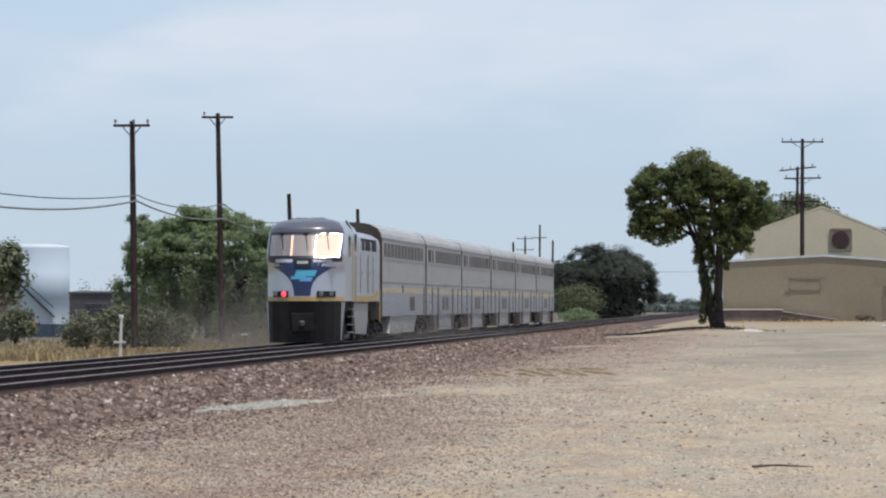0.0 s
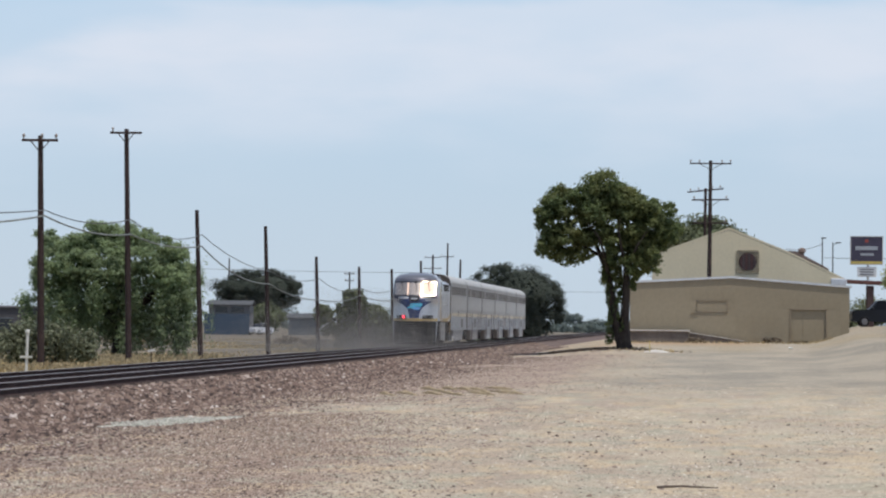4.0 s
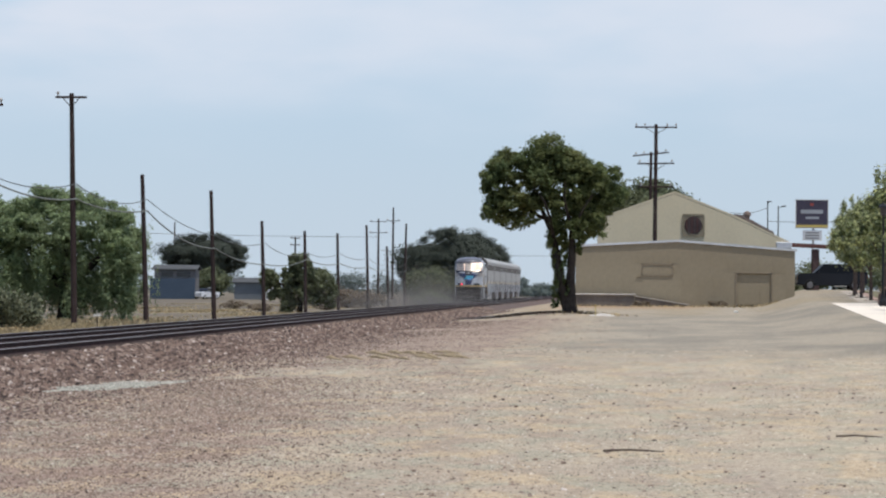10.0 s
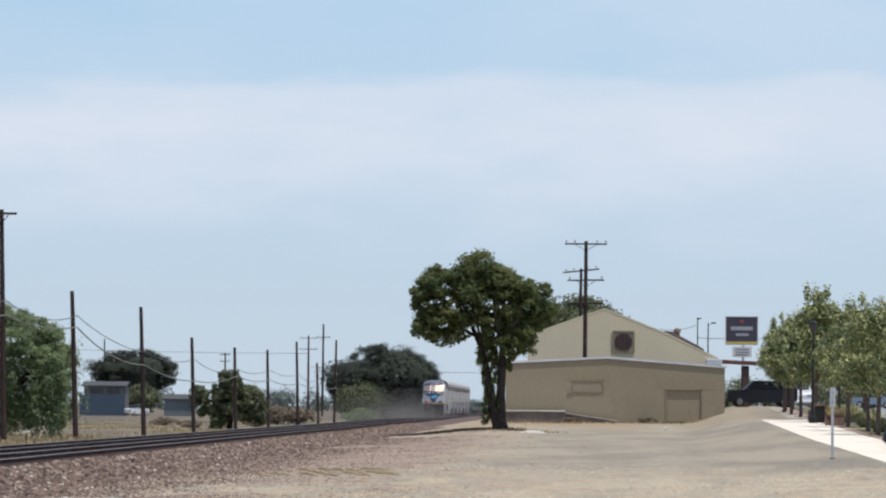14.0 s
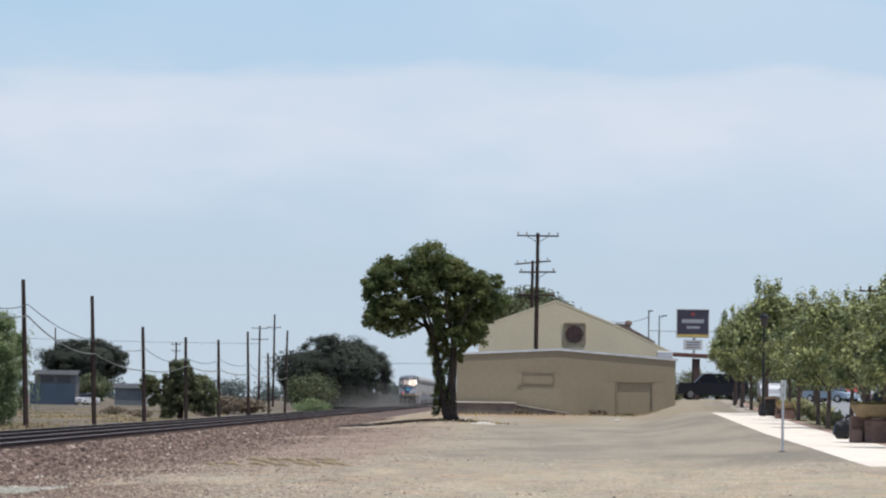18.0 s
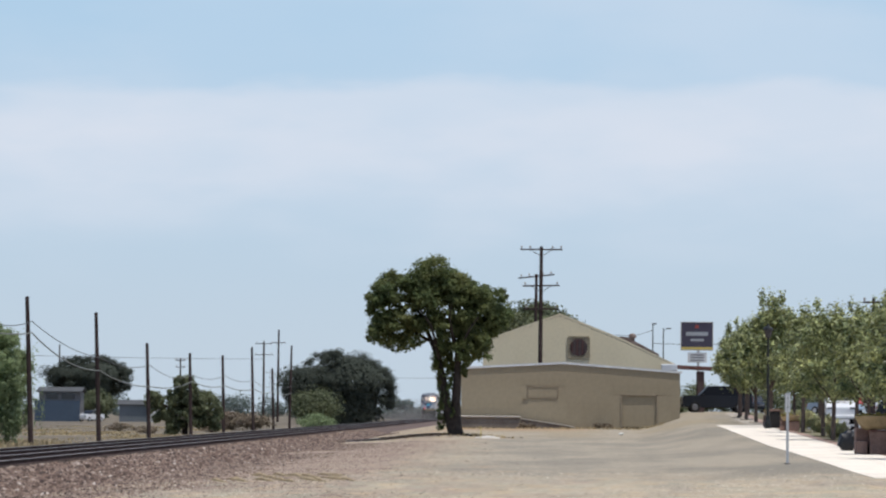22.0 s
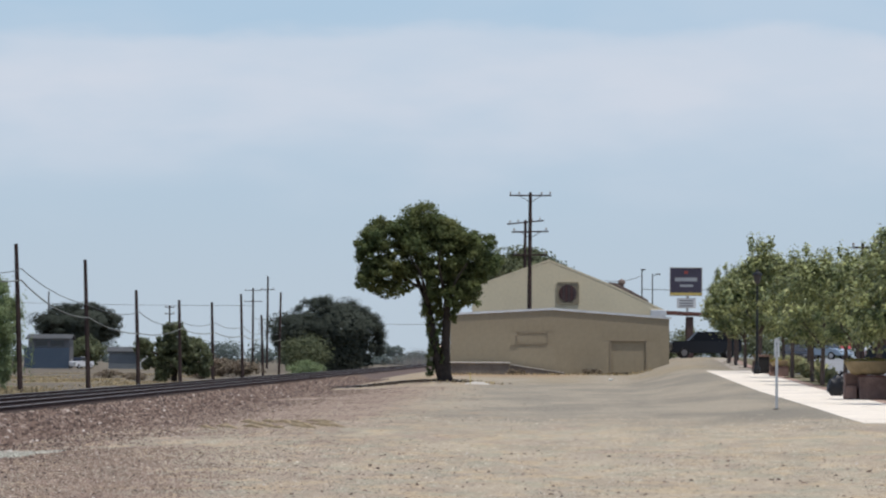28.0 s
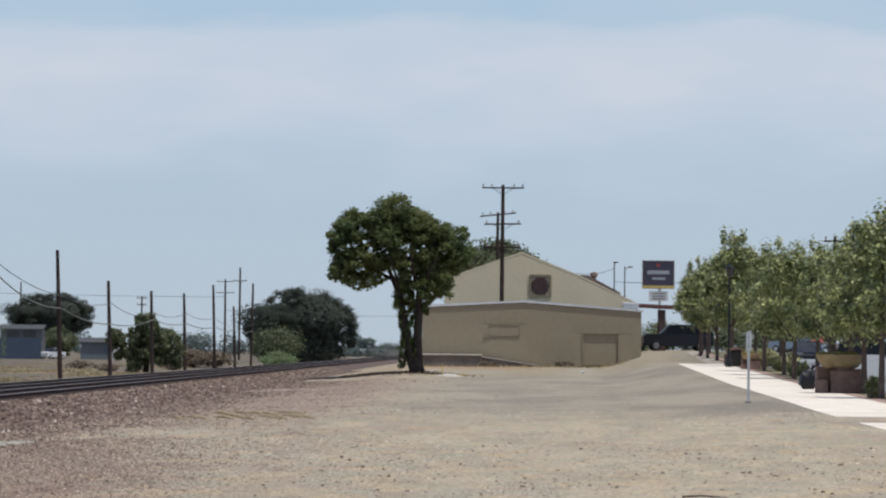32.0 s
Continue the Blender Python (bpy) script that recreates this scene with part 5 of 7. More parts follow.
    part("side_wall", box(B(), 12.0, 19.4, 3.0, 0.25, 22.1, 5.4), TAN, t)
    part("side_wall", box(B(), -3.2, 19.4, 3.7, 0.25, 22.1, 6.9), TAN, t)
    part("parapet_end", box(B(), gx(11.55), 7.75, gz(5.55), 1.3, 0.3, 0.55, bevel=0.05), FASCIA, t, "pale rendered end of the gable parapet")
    # round louvred vent in a square frame
    vx, vz = gx(4.30), gz(7.10)
    vent = part("gable_vent", lathe(B(), [(0.72, -0.05), (0.72, 0.05)], 28), VENT, t, "round dark louvred vent", at=pose(vx, 7.93, vz, 90, 0, 0))
    frame_bm = B()
    for a in ((0, 0.86, 1.72, 0.13), (0, -0.86, 1.72, 0.13)):
        box(frame_bm, vx + a[0], 7.93, vz + a[1], a[2], 0.1, a[3])
    for s in (-0.86, 0.86):
        box(frame_bm, vx + s, 7.93, vz, 0.13, 0.1, 1.6)
    part("vent_frame", frame_bm, TAN, t)
    corners = B()
    ring = [(0.74 * math.cos(a), 0.74 * math.sin(a)) for a in [2 * math.pi * i / 28 for i in range(28)]]
    for q in range(4):
        arc = [ring[(q * 7 + i) % 28] for i in range(8)]
        cx, cz = (0.8 if q in (0, 3) else -0.8), (0.8 if q < 2 else -0.8)
        prism(corners, [(vx + u, vz + w2) for u, w2 in arc] + [(vx + cx, vz + cz)], 7.92, 7.97)
    part("vent_surround", corners, TAN, t)
    for i in range(6):
        u = -0.55 + 0.22 * i
        hgt = 2 * math.sqrt(0.68 ** 2 - u * u)
        part("louvre_slat", box(B(), 0, 0, 0, 0.06, 0.05, hgt), DOOR_EDGE if i % 2 else REDWOOD, vent, at=pose(u, 0, 0.07, -90, 0, 0) @ pose(0, 0, 0))
    # raised rear roof with a ridge vent, seen over the slope
    rr = B()
    prism(rr, [(gx(7.6) * 1.03, gz(8.05) + 0.15), (gx(8.2) * 1.03, gz(8.0) + 0.15), (gx(10.75) * 1.03, gz(6.75)), (gx(10.75) * 1.03, 5.4), (gx(7.6) * 1.03, 5.4)], 20.0, 30.0)
    part("rear_roof", rr, SHINGLE, t, "brown shingle roof slope")
    part("roof_vent", lathe(B(), [(0.2, -0.2), (0.2, 0.2), (0.34, 0.26), (0.3, 0.5), (0.1, 0.62)], 12), SHINGLE, t, "rusty round roof ventilator", at=pose(gx(8.57) * 1.04, 22, 8.0))


warehouse()


def dock():
    t = thing("loading_dock", pose(-2.75, 377.2, 0), "low dark concrete loading dock with a pale edge against the warehouse", "loading dock")
    part("dock_wall", box(B(), 0, 0, 0.98, 4.75, 4.6, 1.0, bevel=0.03), CONCRETE, t)
    part("dock_slab", box(B(), 0, -0.02, 1.53, 4.95, 4.8, 0.12, bevel=0.02), DOCK_TOP, t)
    r = thing("dock_ramp", pose(-0.3, 377.4, 0), "sloping dark kerb wall running down from the loading dock", "ramp")
    bm = B()
    prism(bm, [(0, 0.3), (4.3, 0.3), (4.3, 0.72), (0, 1.35)], 0, 2.2)
    part("ramp_wall", bm, CONCRETE, r)
    bm = B()
    prism(bm, [(0, 1.36), (4.3, 0.73), (4.3, 0.79), (0, 1.43)], -0.06, 2.2)
    part("coping", bm, DOCK_TOP, r)


dock()
solo("sand_pile", lathe(B(), [(0.9, -0.05), (0.75, 0.05), (0.4, 0.13), (0.1, 0.17)], 16), DOCK_TOP, at(-2.3, 297), "small patch of pale sand by the tree", "sand", smooth=True)
for x, y in ((5.9, 379.3), (6.6, 379.4), (-0.1, 374), (0.5, 375)):
    shrub(x, y, 0.5, 0.45, DRY_BRUSH, "small dry weed at the foot of the warehouse", int(x * 10) + 200, 220, 0.09, "weeds by the warehouse")
solo("white_bottle", tube(B(), [(0, 0, 0.06), (0.28, 0, 0.06)], 0.07, 8), WHITE_PAINT, at(6.6, 330), "small white bottle lying in the dirt", "litter")
solo("marker_stake", box(B(), 0, 0, 0.35, 0.05, 0.05, 0.8), SIGN_YELLOW, at(-2.7, 296), "thin wooden survey stake by the tree", "stake")


def warehouse_poles():
    x, y = 1.17 * 1.0105, 384.0
    pole(x + 0.05, y, 15.3, 0.05, "tall dark timber utility pole rising through the low warehouse roof", ((15.05, 1.70, (-1.6, -0.9, 0.9, 1.6)), (12.12, 1.49, (-1.3, 1.3), -1, True), (10.24, 1.44, (-1.2, 1.2), 0, False)), 0.17, group="warehouse poles", z0=0.6)
    pole(0.86, 413.0, 13.9, 0.1, "shorter dark utility pole with a tilted crossarm", ((13.7, 1.59, (-1.3, -0.6, 0.6, 1.3), -6, False),), 0.15, group="warehouse poles", z0=0.6)


warehouse_poles()
round_tree("rear_tree", 0.5, 455, 5.2, 2.9, 8.9, 0.4, LEAF_OLIVE, "green tree showing over the warehouse roof", 91, 20000, 0.17, 40, bough=(0.2, 0.34))


# ---- the paved walk with its trees and planters ----
def paved_walk():
    t = tagged(new("pavement"), "pale concrete walk along the edge of the dirt yard", "pavement", kind="structure")
    y = 100.0
    while y < 405:
        d = 3.0
        # a drive crosses the walk here
        for col in ((), (1, 2), (0, 1, 2))[0 if 120 < y < 130 else 1 if y > 297 else 2]:
            def p(u, yy, dz):
                return (float(kerb_x(yy)) + u, yy, float(land(float(kerb_x(yy)) + 0.3, yy)) + dz)
            a, b = ((0.01, 1.845), (1.86, 3.14), (3.155, 3.70))[col]
            bm = B()
            lo = [bm.verts.new(p(u, yy, -0.15)) for u, yy in ((a, y + 0.006), (b, y + 0.006), (b, y + d - 0.006), (a, y + d - 0.006))]
            hi = [bm.verts.new(p(u, yy, 0.012)) for u, yy in ((a, y + 0.006), (b, y + 0.006), (b, y + d - 0.006), (a, y + d - 0.006))]
            bm.faces.new(hi)
            bm.faces.new(lo[::-1])
            for i in range(4):
                bm.faces.new((lo[i], lo[(i + 1) % 4], hi[(i + 1) % 4], hi[i]))
            part("brick_band" if col == 2 else "slab", bm, BAND if col == 2 else DUSTY_PAVING if y > 297 else PAVING, t)
        y += d
    # ground under the trees and the street beyond
    ys = np.linspace(60, 720, 221)
    v, f = [], []
    for yy in ys:
        e, z = float(kerb_x(yy)), float(land(float(kerb_x(yy)) + 0.3, yy))
        v += [(e + 3.72, yy, z + 0.010), (e + 5.0, yy, z + 0.010)]
    f = [(2 * i, 2 * i + 1, 2 * i + 3, 2 * i + 2) for i in range(len(ys) - 1)]
    me = raw_mesh("planting_strip", np.array(v), np.array(f), mat("planting_strip_soil", (0.20, 0.165, 0.105), 0.95, 0, 0.3, 0.6, 10, 0.4, other=(0.12, 0.125, 0.055)))
    tagged(new("planting_strip", me), "strip of bare soil and weeds between walk and street", "soil", kind="structure")
    v = []
    for yy in ys:
        e, z = float(kerb_x(yy)), float(land(float(kerb_x(yy)) + 0.3, yy))
        v += [(e + 5.0, yy, z + 0.03), (e + 19.0, yy, z + 0.03)]
    me = raw_mesh("road", np.array(v), np.array(f), mat("worn_grey_asphalt", (0.27, 0.275, 0.28), 0.85, 0, 0.2, 0.3, 12, 0.3))
    tagged(new("road", me), "worn grey asphalt street beyond the street trees", "road", kind="structure")


paved_walk()


def walk_z(x, y):
    return float(land(float(kerb_x(y)) + 0.3, y)) + 0.012


def on_walk(x, y, turn=0.0):
    return pose(x, y, walk_z(x, y), 0, 0, turn)


def street_tree(x, y, h, r, seed):
    t = thing("street_tree", on_walk(x, y), "slim young street tree with a pointed light green crown", "tree", "street trees along the walk")
    rng = random.Random(seed)
    low = 0.37 if y < 230 else 0.34 if y < 330 else 0.40
    lean = rng.uniform(-0.12, 0.12)
    limbs(t, [([(0, 0, -0.15), (lean * 0.3, 0, h * 0.25), (lean, 0, h * 0.55), (lean, 0, h * 0.92)], [0.13, 0.10, 0.07, 0.02]),
              ([(lean * 0.4, 0, h * 0.27), (-r * 0.4, 0.1, h * 0.45), (-r * 0.6, 0.2, h * 0.6)], [0.06, 0.04, 0.012]),
              ([(lean * 0.4, 0, h * 0.3), (r * 0.4, -0.1, h * 0.48), (r * 0.55, 0, h * 0.62)], [0.06, 0.04, 0.012])], seg=7, bark=STREET_BARK)
    cl = [(lean, 0, h * 0.93, r * 0.24, r * 0.24, h * 0.09, 240), (lean + r * 0.08, 0, h * 0.80, r * 0.42, r * 0.42, h * 0.13, 600), (lean, 0, h * 0.58, r * 0.66, r * 0.66, h * 0.24, 1300)]
    for k in range(70):
        a, q = rng.uniform(0, 6.28), rng.uniform(low, 0.88)
        w = r * (1.08 - 0.75 * max(q - 0.5, 0) / 0.5) * rng.uniform(0.75, 1.12) * (0.45 + 0.55 * min((q - low) / 0.12, 1))
        s = r * rng.uniform(0.11, 0.22)
        cl.append((lean + w * 0.88 * math.cos(a), w * 0.88 * math.sin(a), h * q, s * 1.1, s * 1.1, s * 0.9, 130))
    for k in range(9):
        a = rng.uniform(0, 6.28)
        cl.append((lean + r * rng.uniform(0.15, 0.6) * math.cos(a), r * 0.5 * math.sin(a), h * rng.uniform(0.78, 1.0), 0.2, 0.2, 0.42, 60))
    crown(t, cl, 0.090 if y < 270 else 0.105, LEAF_STREET, seed + 300, flat=0.5, loose=0.4, soft=True)
    part("planting_hole", box(B(), 0, 0, 0.02, 0.9, 0.9, 0.03), BARK, t, "square of dark soil")


for k, (x, y, h, r) in enumerate(((14.6, 183, 6.4, 1.5), (14.13, 169.5, 6.8, 1.5), (15.4, 245, 6.5, 1.7), (15.0, 231, 6.8, 1.85), (16.6, 238, 6.6, 1.7), (15.35, 262, 7.2, 1.5), (15.0, 289, 8.0, 1.6), (15.7, 304, 7.2, 1.6),
                                 (15.5, 318, 6.8, 1.7), (15.7, 336, 6.9, 1.8), (15.9, 352, 6.4, 1.7), (15.7, 205, 6.0, 1.5), (16.3, 225, 6.2, 1.6), (17.1, 275, 6.4, 1.7), (17.6, 310, 6.6, 1.7), (17.9, 345, 6.6, 1.8), (16.6, 365, 6.6, 1.8), (17.9, 380, 6.6, 1.8))):
    street_tree(x, y, h * (0.98 if 230 < y < 265 else 1.02), r * 1.22, 100 + k)


def planter(x, y, s, label, seed):
    t = thing("planter", on_walk(x, y), label, "planter", "planters on the walk")
    part("base", box(B(), 0.12 * s, -0.25 * s, 0.45 * s, 1.32 * s, 1.0 * s, 0.9 * s, bevel=0.03), BRICK, t, "dark brick block")
    part("rear_block", box(B(), -0.62 * s, 0.45 * s, 0.52 * s, 0.85 * s, 0.8 * s, 1.04 * s, bevel=0.03), BRICK, t)
    part("step_block", box(B(), -0.86 * s, -0.2 * s, 0.26 * s, 0.5 * s, 0.7 * s, 0.52 * s, bevel=0.03), STEP_BRICK, t, "paler reddish step block")
    part("cap", box(B(), 0.12 * s, -0.25 * s, 0.925 * s, 1.40 * s, 1.08 * s, 0.05 * s, bevel=0.01), REDWOOD, t)
    bowl = [(0.55, 0.96), (0.70, 1.02), (0.84, 1.20), (0.95, 1.44), (0.97, 1.50), (0.90, 1.52), (0.86, 1.45), (0.1, 1.44)]
    part("bowl", lathe(B(), [(r * s, z * s) for r, z in bowl], 32, -0.12 * s), BOWL, t, "wide ochre cast stone bowl", smooth=True)
    rng = random.Random(seed)
    cl = [((rng.uniform(-0.75, 0.5)) * s, rng.uniform(-0.5, 0.5) * s, 1.50 * s, 0.3 * s, 0.3 * s, 0.10 * s, 130) for i in range(12)]
    crown(t, cl, 0.055, FLOWERS, seed, "low yellow-green planting", name="planting", soft=True)
    crown(t, [(rng.uniform(0.0, 0.5) * s, rng.uniform(-0.3, 0.3) * s, 1.58 * s, 0.18 * s, 0.18 * s, 0.08 * s, 50) for i in range(3)], 0.045, DRY_BRUSH, seed + 1, "withered brown flowers", name="flowers", soft=True)


planter(13.85, 184, 0.98, "brick planter with a wide ochre bowl of low plants", 140)
planter(15.3, 290, 0.68, "brick planter with a wide ochre bowl of yellow flowers", 150)
planter(15.15, 270, 0.58, "brick planter with a wide ochre bowl beside another planter", 155)


def rubbish_bag():
    t = thing("bin_bag", on_walk(13.25, 195), "full black plastic bag standing beside the planter", "bag")
    bm = B()
    bmesh.ops.create_icosphere(bm, subdivisions=3, radius=0.5)
    for v in bm.verts:
        q = v.co.normalized()
        w = 0.36 - 0.12 * max(q.z, 0)
        v.co = Vector((math.copysign(abs(q.x) ** 0.6, q.x) * w, math.copysign(abs(q.y) ** 0.6, q.y) * w, 0.40 + math.copysign(abs(q.z) ** 0.6, q.z) * 0.41))
        v.co += q * 0.12 * noise.noise(q * 2.4) + q * 0.04 * noise.noise(q * 7.0) + Vector((0.10 * max(q.z, 0), 0, 0))
    part("sack", bm, PLASTIC_BLACK, t, smooth=True)
    part("neck", tube(B(), [(0.1, 0, 0.76), (0.14, 0, 0.86), (0.24, 0, 0.98)], [0.12, 0.05, 0.10], 8), PLASTIC_BLACK, t)


rubbish_bag()


def waste_bin(x, y):
    t = thing("waste_bin", on_walk(x, y), "dark square waste bin on the walk", "bin", "waste bins")
    part("body", box(B(), 0, 0, 0.5, 0.6, 0.6, 1.0, bevel=0.03), UNDER, t)
    part("lid", box(B(), 0, 0, 1.05, 0.68, 0.68, 0.12, bevel=0.03), BRICK, t)


waste_bin(14.95, 284)


def bench():
    t = thing("bench", on_walk(14.5, 163), "black metal bench on the walk", "bench")
    for k in range(5):
        part("seat_slat", box(B(), 0, -0.2 + 0.1 * k, 0.45, 1.5, 0.07, 0.03), BLACK_METAL, t)
    for k in range(3):
        part("back_slat", box(B(), 0, 0.28, 0.6 + 0.12 * k, 1.5, 0.03, 0.07), BLACK_METAL, t)
    for s in (-0.7, 0.7):
        part("leg", tube(B(), [(s, -0.22, 0), (s, -0.22, 0.45), (s, 0.25, 0.45), (s, 0.3, 0.95)], 0.025, 6), BLACK_METAL, t)
        part("leg", tube(B(), [(s, 0.25, 0), (s, 0.25, 0.45)], 0.025, 6), BLACK_METAL, t)


bench()


def lamp_post(x, y, top):
    z = walk_z(x, y)
    h = top - z
    t = thing("street_lamp", pose(x, y, z), "black lantern lamp post among the street trees", "lamp")
    part("base", lathe(B(), [(0.2, 0), (0.2, 0.3), (0.12, 0.5), (0.09, 0.8)], 12), BLACK_METAL, t)
    part("post", tube(B(), [(0, 0, 0.7), (0, 0, h - 0.7)], [0.08, 0.06], 10), BLACK_METAL, t)
    part("lantern", lathe(B(), [(0.1, h - 0.72), (0.17, h - 0.66), (0.24, h - 0.2), (0.22, h - 0.18)], 8), COACH_GLASS, t, "smoky glass lantern")
    part("cap", lathe(B(), [(0.3, h - 0.2), (0.26, h - 0.1), (0.1, h), (0.03, h + 0.12)], 8), BLACK_METAL, t)


lamp_post(14.38, 281, 7.1)


def sign_post():
    t = thing("sign_post", at(8.79, 158.8), "slim grey sign post with its plate turned edge-on", "sign post")
    part("post", box(B(), 0, 0, 1.08, 0.085, 0.07, 2.5), GALV, t)
    part("plate", box(B(), 0.0, 0.05, 2.05, 0.55, 0.03, 0.62, turn=pose(0, 0, 0, 0, 0, 70)), GALV, t, "small grey metal plate")
    for z in (1.9, 2.2):
        part("bolt", lathe(B(), [(0.02, -0.05), (0.02, 0.0), (0.012, 0.015)], 8), BLACK_METAL, t, at=pose(0, -0.04, z, 90, 0, 0))
    part("foot", box(B(), 0, 0, 0.01, 0.22, 0.2, 0.05), CONCRETE, t)


sign_post()


def street_light(x, y, top, arm):
    z = float(land(x, y))
    t = thing("street_light", pose(x, y, z), "grey street light on a tall pole", "street light", "street lights")
    h = top - z
    part("post", tube(B(), [(0, 0, -0.2), (0, 0, h)], [0.1, 0.06], 8), WIRE, t)
    part("arm", tube(B(), [(0, 0, h - 0.3), (arm, 0, h - 0.05)], 0.035, 6), WIRE, t)
    part("head", box(B(), arm, 0, h - 0.05, 0.55, 0.2, 0.14, bevel=0.03), WIRE, t)


street_light(14.0, 520, 11.7, 0.15)
street_light(15.15, 520, 11.2, 0.6)
pole(22.0, 300, 9.3, 0.0, "utility pole behind the street trees", ((9.0, 0.7, (-0.6, 0.6), 0, False),), 0.12, group="street poles")
pole(20.2, 262, 8.3, 0.0, "utility pole behind the street trees", ((7.9, 0.5, (-0.4,), 0, False),), 0.1, group="street poles")
hang((14.0, 520, 9.5), (30, 500, 9.8), 0.3, 0.03, WIRE, "thin wire above the street", "overhead_wire")
hang((9.0, 470, 9.6), (14.0, 520, 11.0), 0.3, 0.03, WIRE, "thin wire above the street", "overhead_wire")


# ---- roadside sign and carport by the warehouse ----
def road_sign():
    z0 = float(land(16.4, 450))
    t = thing("shop_sign", pose(16.28, 450, z0), "large navy shop sign over a white panel on a post", "sign")
    part("post", tube(B(), [(0.15, 0.1, -0.2), (0.15, 0.1, 9.9 - z0)], 0.12, 10), GALV, t)
    m = part("panel", box(B(), 0, 0, 9.2 - z0, 3.08, 0.3, 2.72, bevel=0.04), SIGN_NAVY, t, "navy sign face with pale lettering bars")
    for bx, bz, sx, sz in ((0, 1.33, 3.1, 0.07), (0, -1.33, 3.1, 0.07), (-1.52, 0, 0.07, 2.7), (1.52, 0, 0.07, 2.7)):
        part("border_strip", box(B(), bx, -0.165, 9.2 + bz - z0, sx, 0.03, sz), PALE_WALL, m)
    part("lettering_bar", box(B(), 0.0, -0.16, 9.42 - z0, 2.1, 0.02, 0.36), BLUE_BAND, m)
    part("lettering_bar", box(B(), 0.05, -0.16, 8.83 - z0, 1.25, 0.02, 0.22), BLUE_BAND, m)
    part("emblem", box(B(), 0.0, -0.16, 10.1 - z0, 0.35, 0.02, 0.28), SIGN_RED, m)
    part("yellow_strip", box(B(), 0, -0.165, 8.05 - z0, 3.0, 0.02, 0.24), SIGN_YELLOW, m)
    lo = part("lower_panel", box(B(), 0.05, 0, 7.18 - z0, 1.82, 0.25, 0.96, bevel=0.03), SIGN_WHITE, t, "white lower sign panel")
    for k in range(3):
        part("lettering_bar", box(B(), 0.05, -0.135, 7.42 - 0.25 * k - z0, 1.3, 0.02, 0.1), GREYWALL, lo)


road_sign()


def carport():
    z0 = float(land(15.5, 430))
    t = thing("shelter", pose(0, 430, 0), "flat red-brown beam shelter on a thick dark post", "shelter")
    part("beam", box(B(), 15.6, 0, 5.95, 4.6, 0.5, 0.30, turn=pose(0, 0, 0, 0, 2.5, 0), bevel=0.03), REDWOOD, t)
    part("roof_deck", box(B(), 15.6, 1.6, 6.12, 4.8, 3.6, 0.1, turn=pose(0, 0, 0, 0, 2.5, 0)), REDWOOD, t)
    for y in (0.2, 3.0):
        part("post", box(B(), 15.95, y, (5.7 + z0) / 2, 0.6, 0.5, 5.7 - z0, bevel=0.03), VENT, t)


carport()


# ---- vehicles ----
def wheel(parent, x, y, z, r, w, rim=None):
    ty = part("wheel", lathe(B(), [(r * 0.6, -w / 2), (r * 0.96, -w / 2), (r, -w * 0.35), (r, w * 0.35), (r * 0.96, w / 2), (r * 0.6, w / 2)], 20), RUBBER, parent, at=pose(x, y, z, 0, 90, 0))
    part("rim", lathe(B(), [(0.02, -w * 0.54), (r * 0.2, -w * 0.56), (r * 0.58, -w * 0.54), (r * 0.64, -w * 0.46), (r * 0.64, w * 0.46), (r * 0.58, w * 0.54), (r * 0.2, w * 0.56), (0.02, w * 0.54)], 14), rim or RIM, ty)


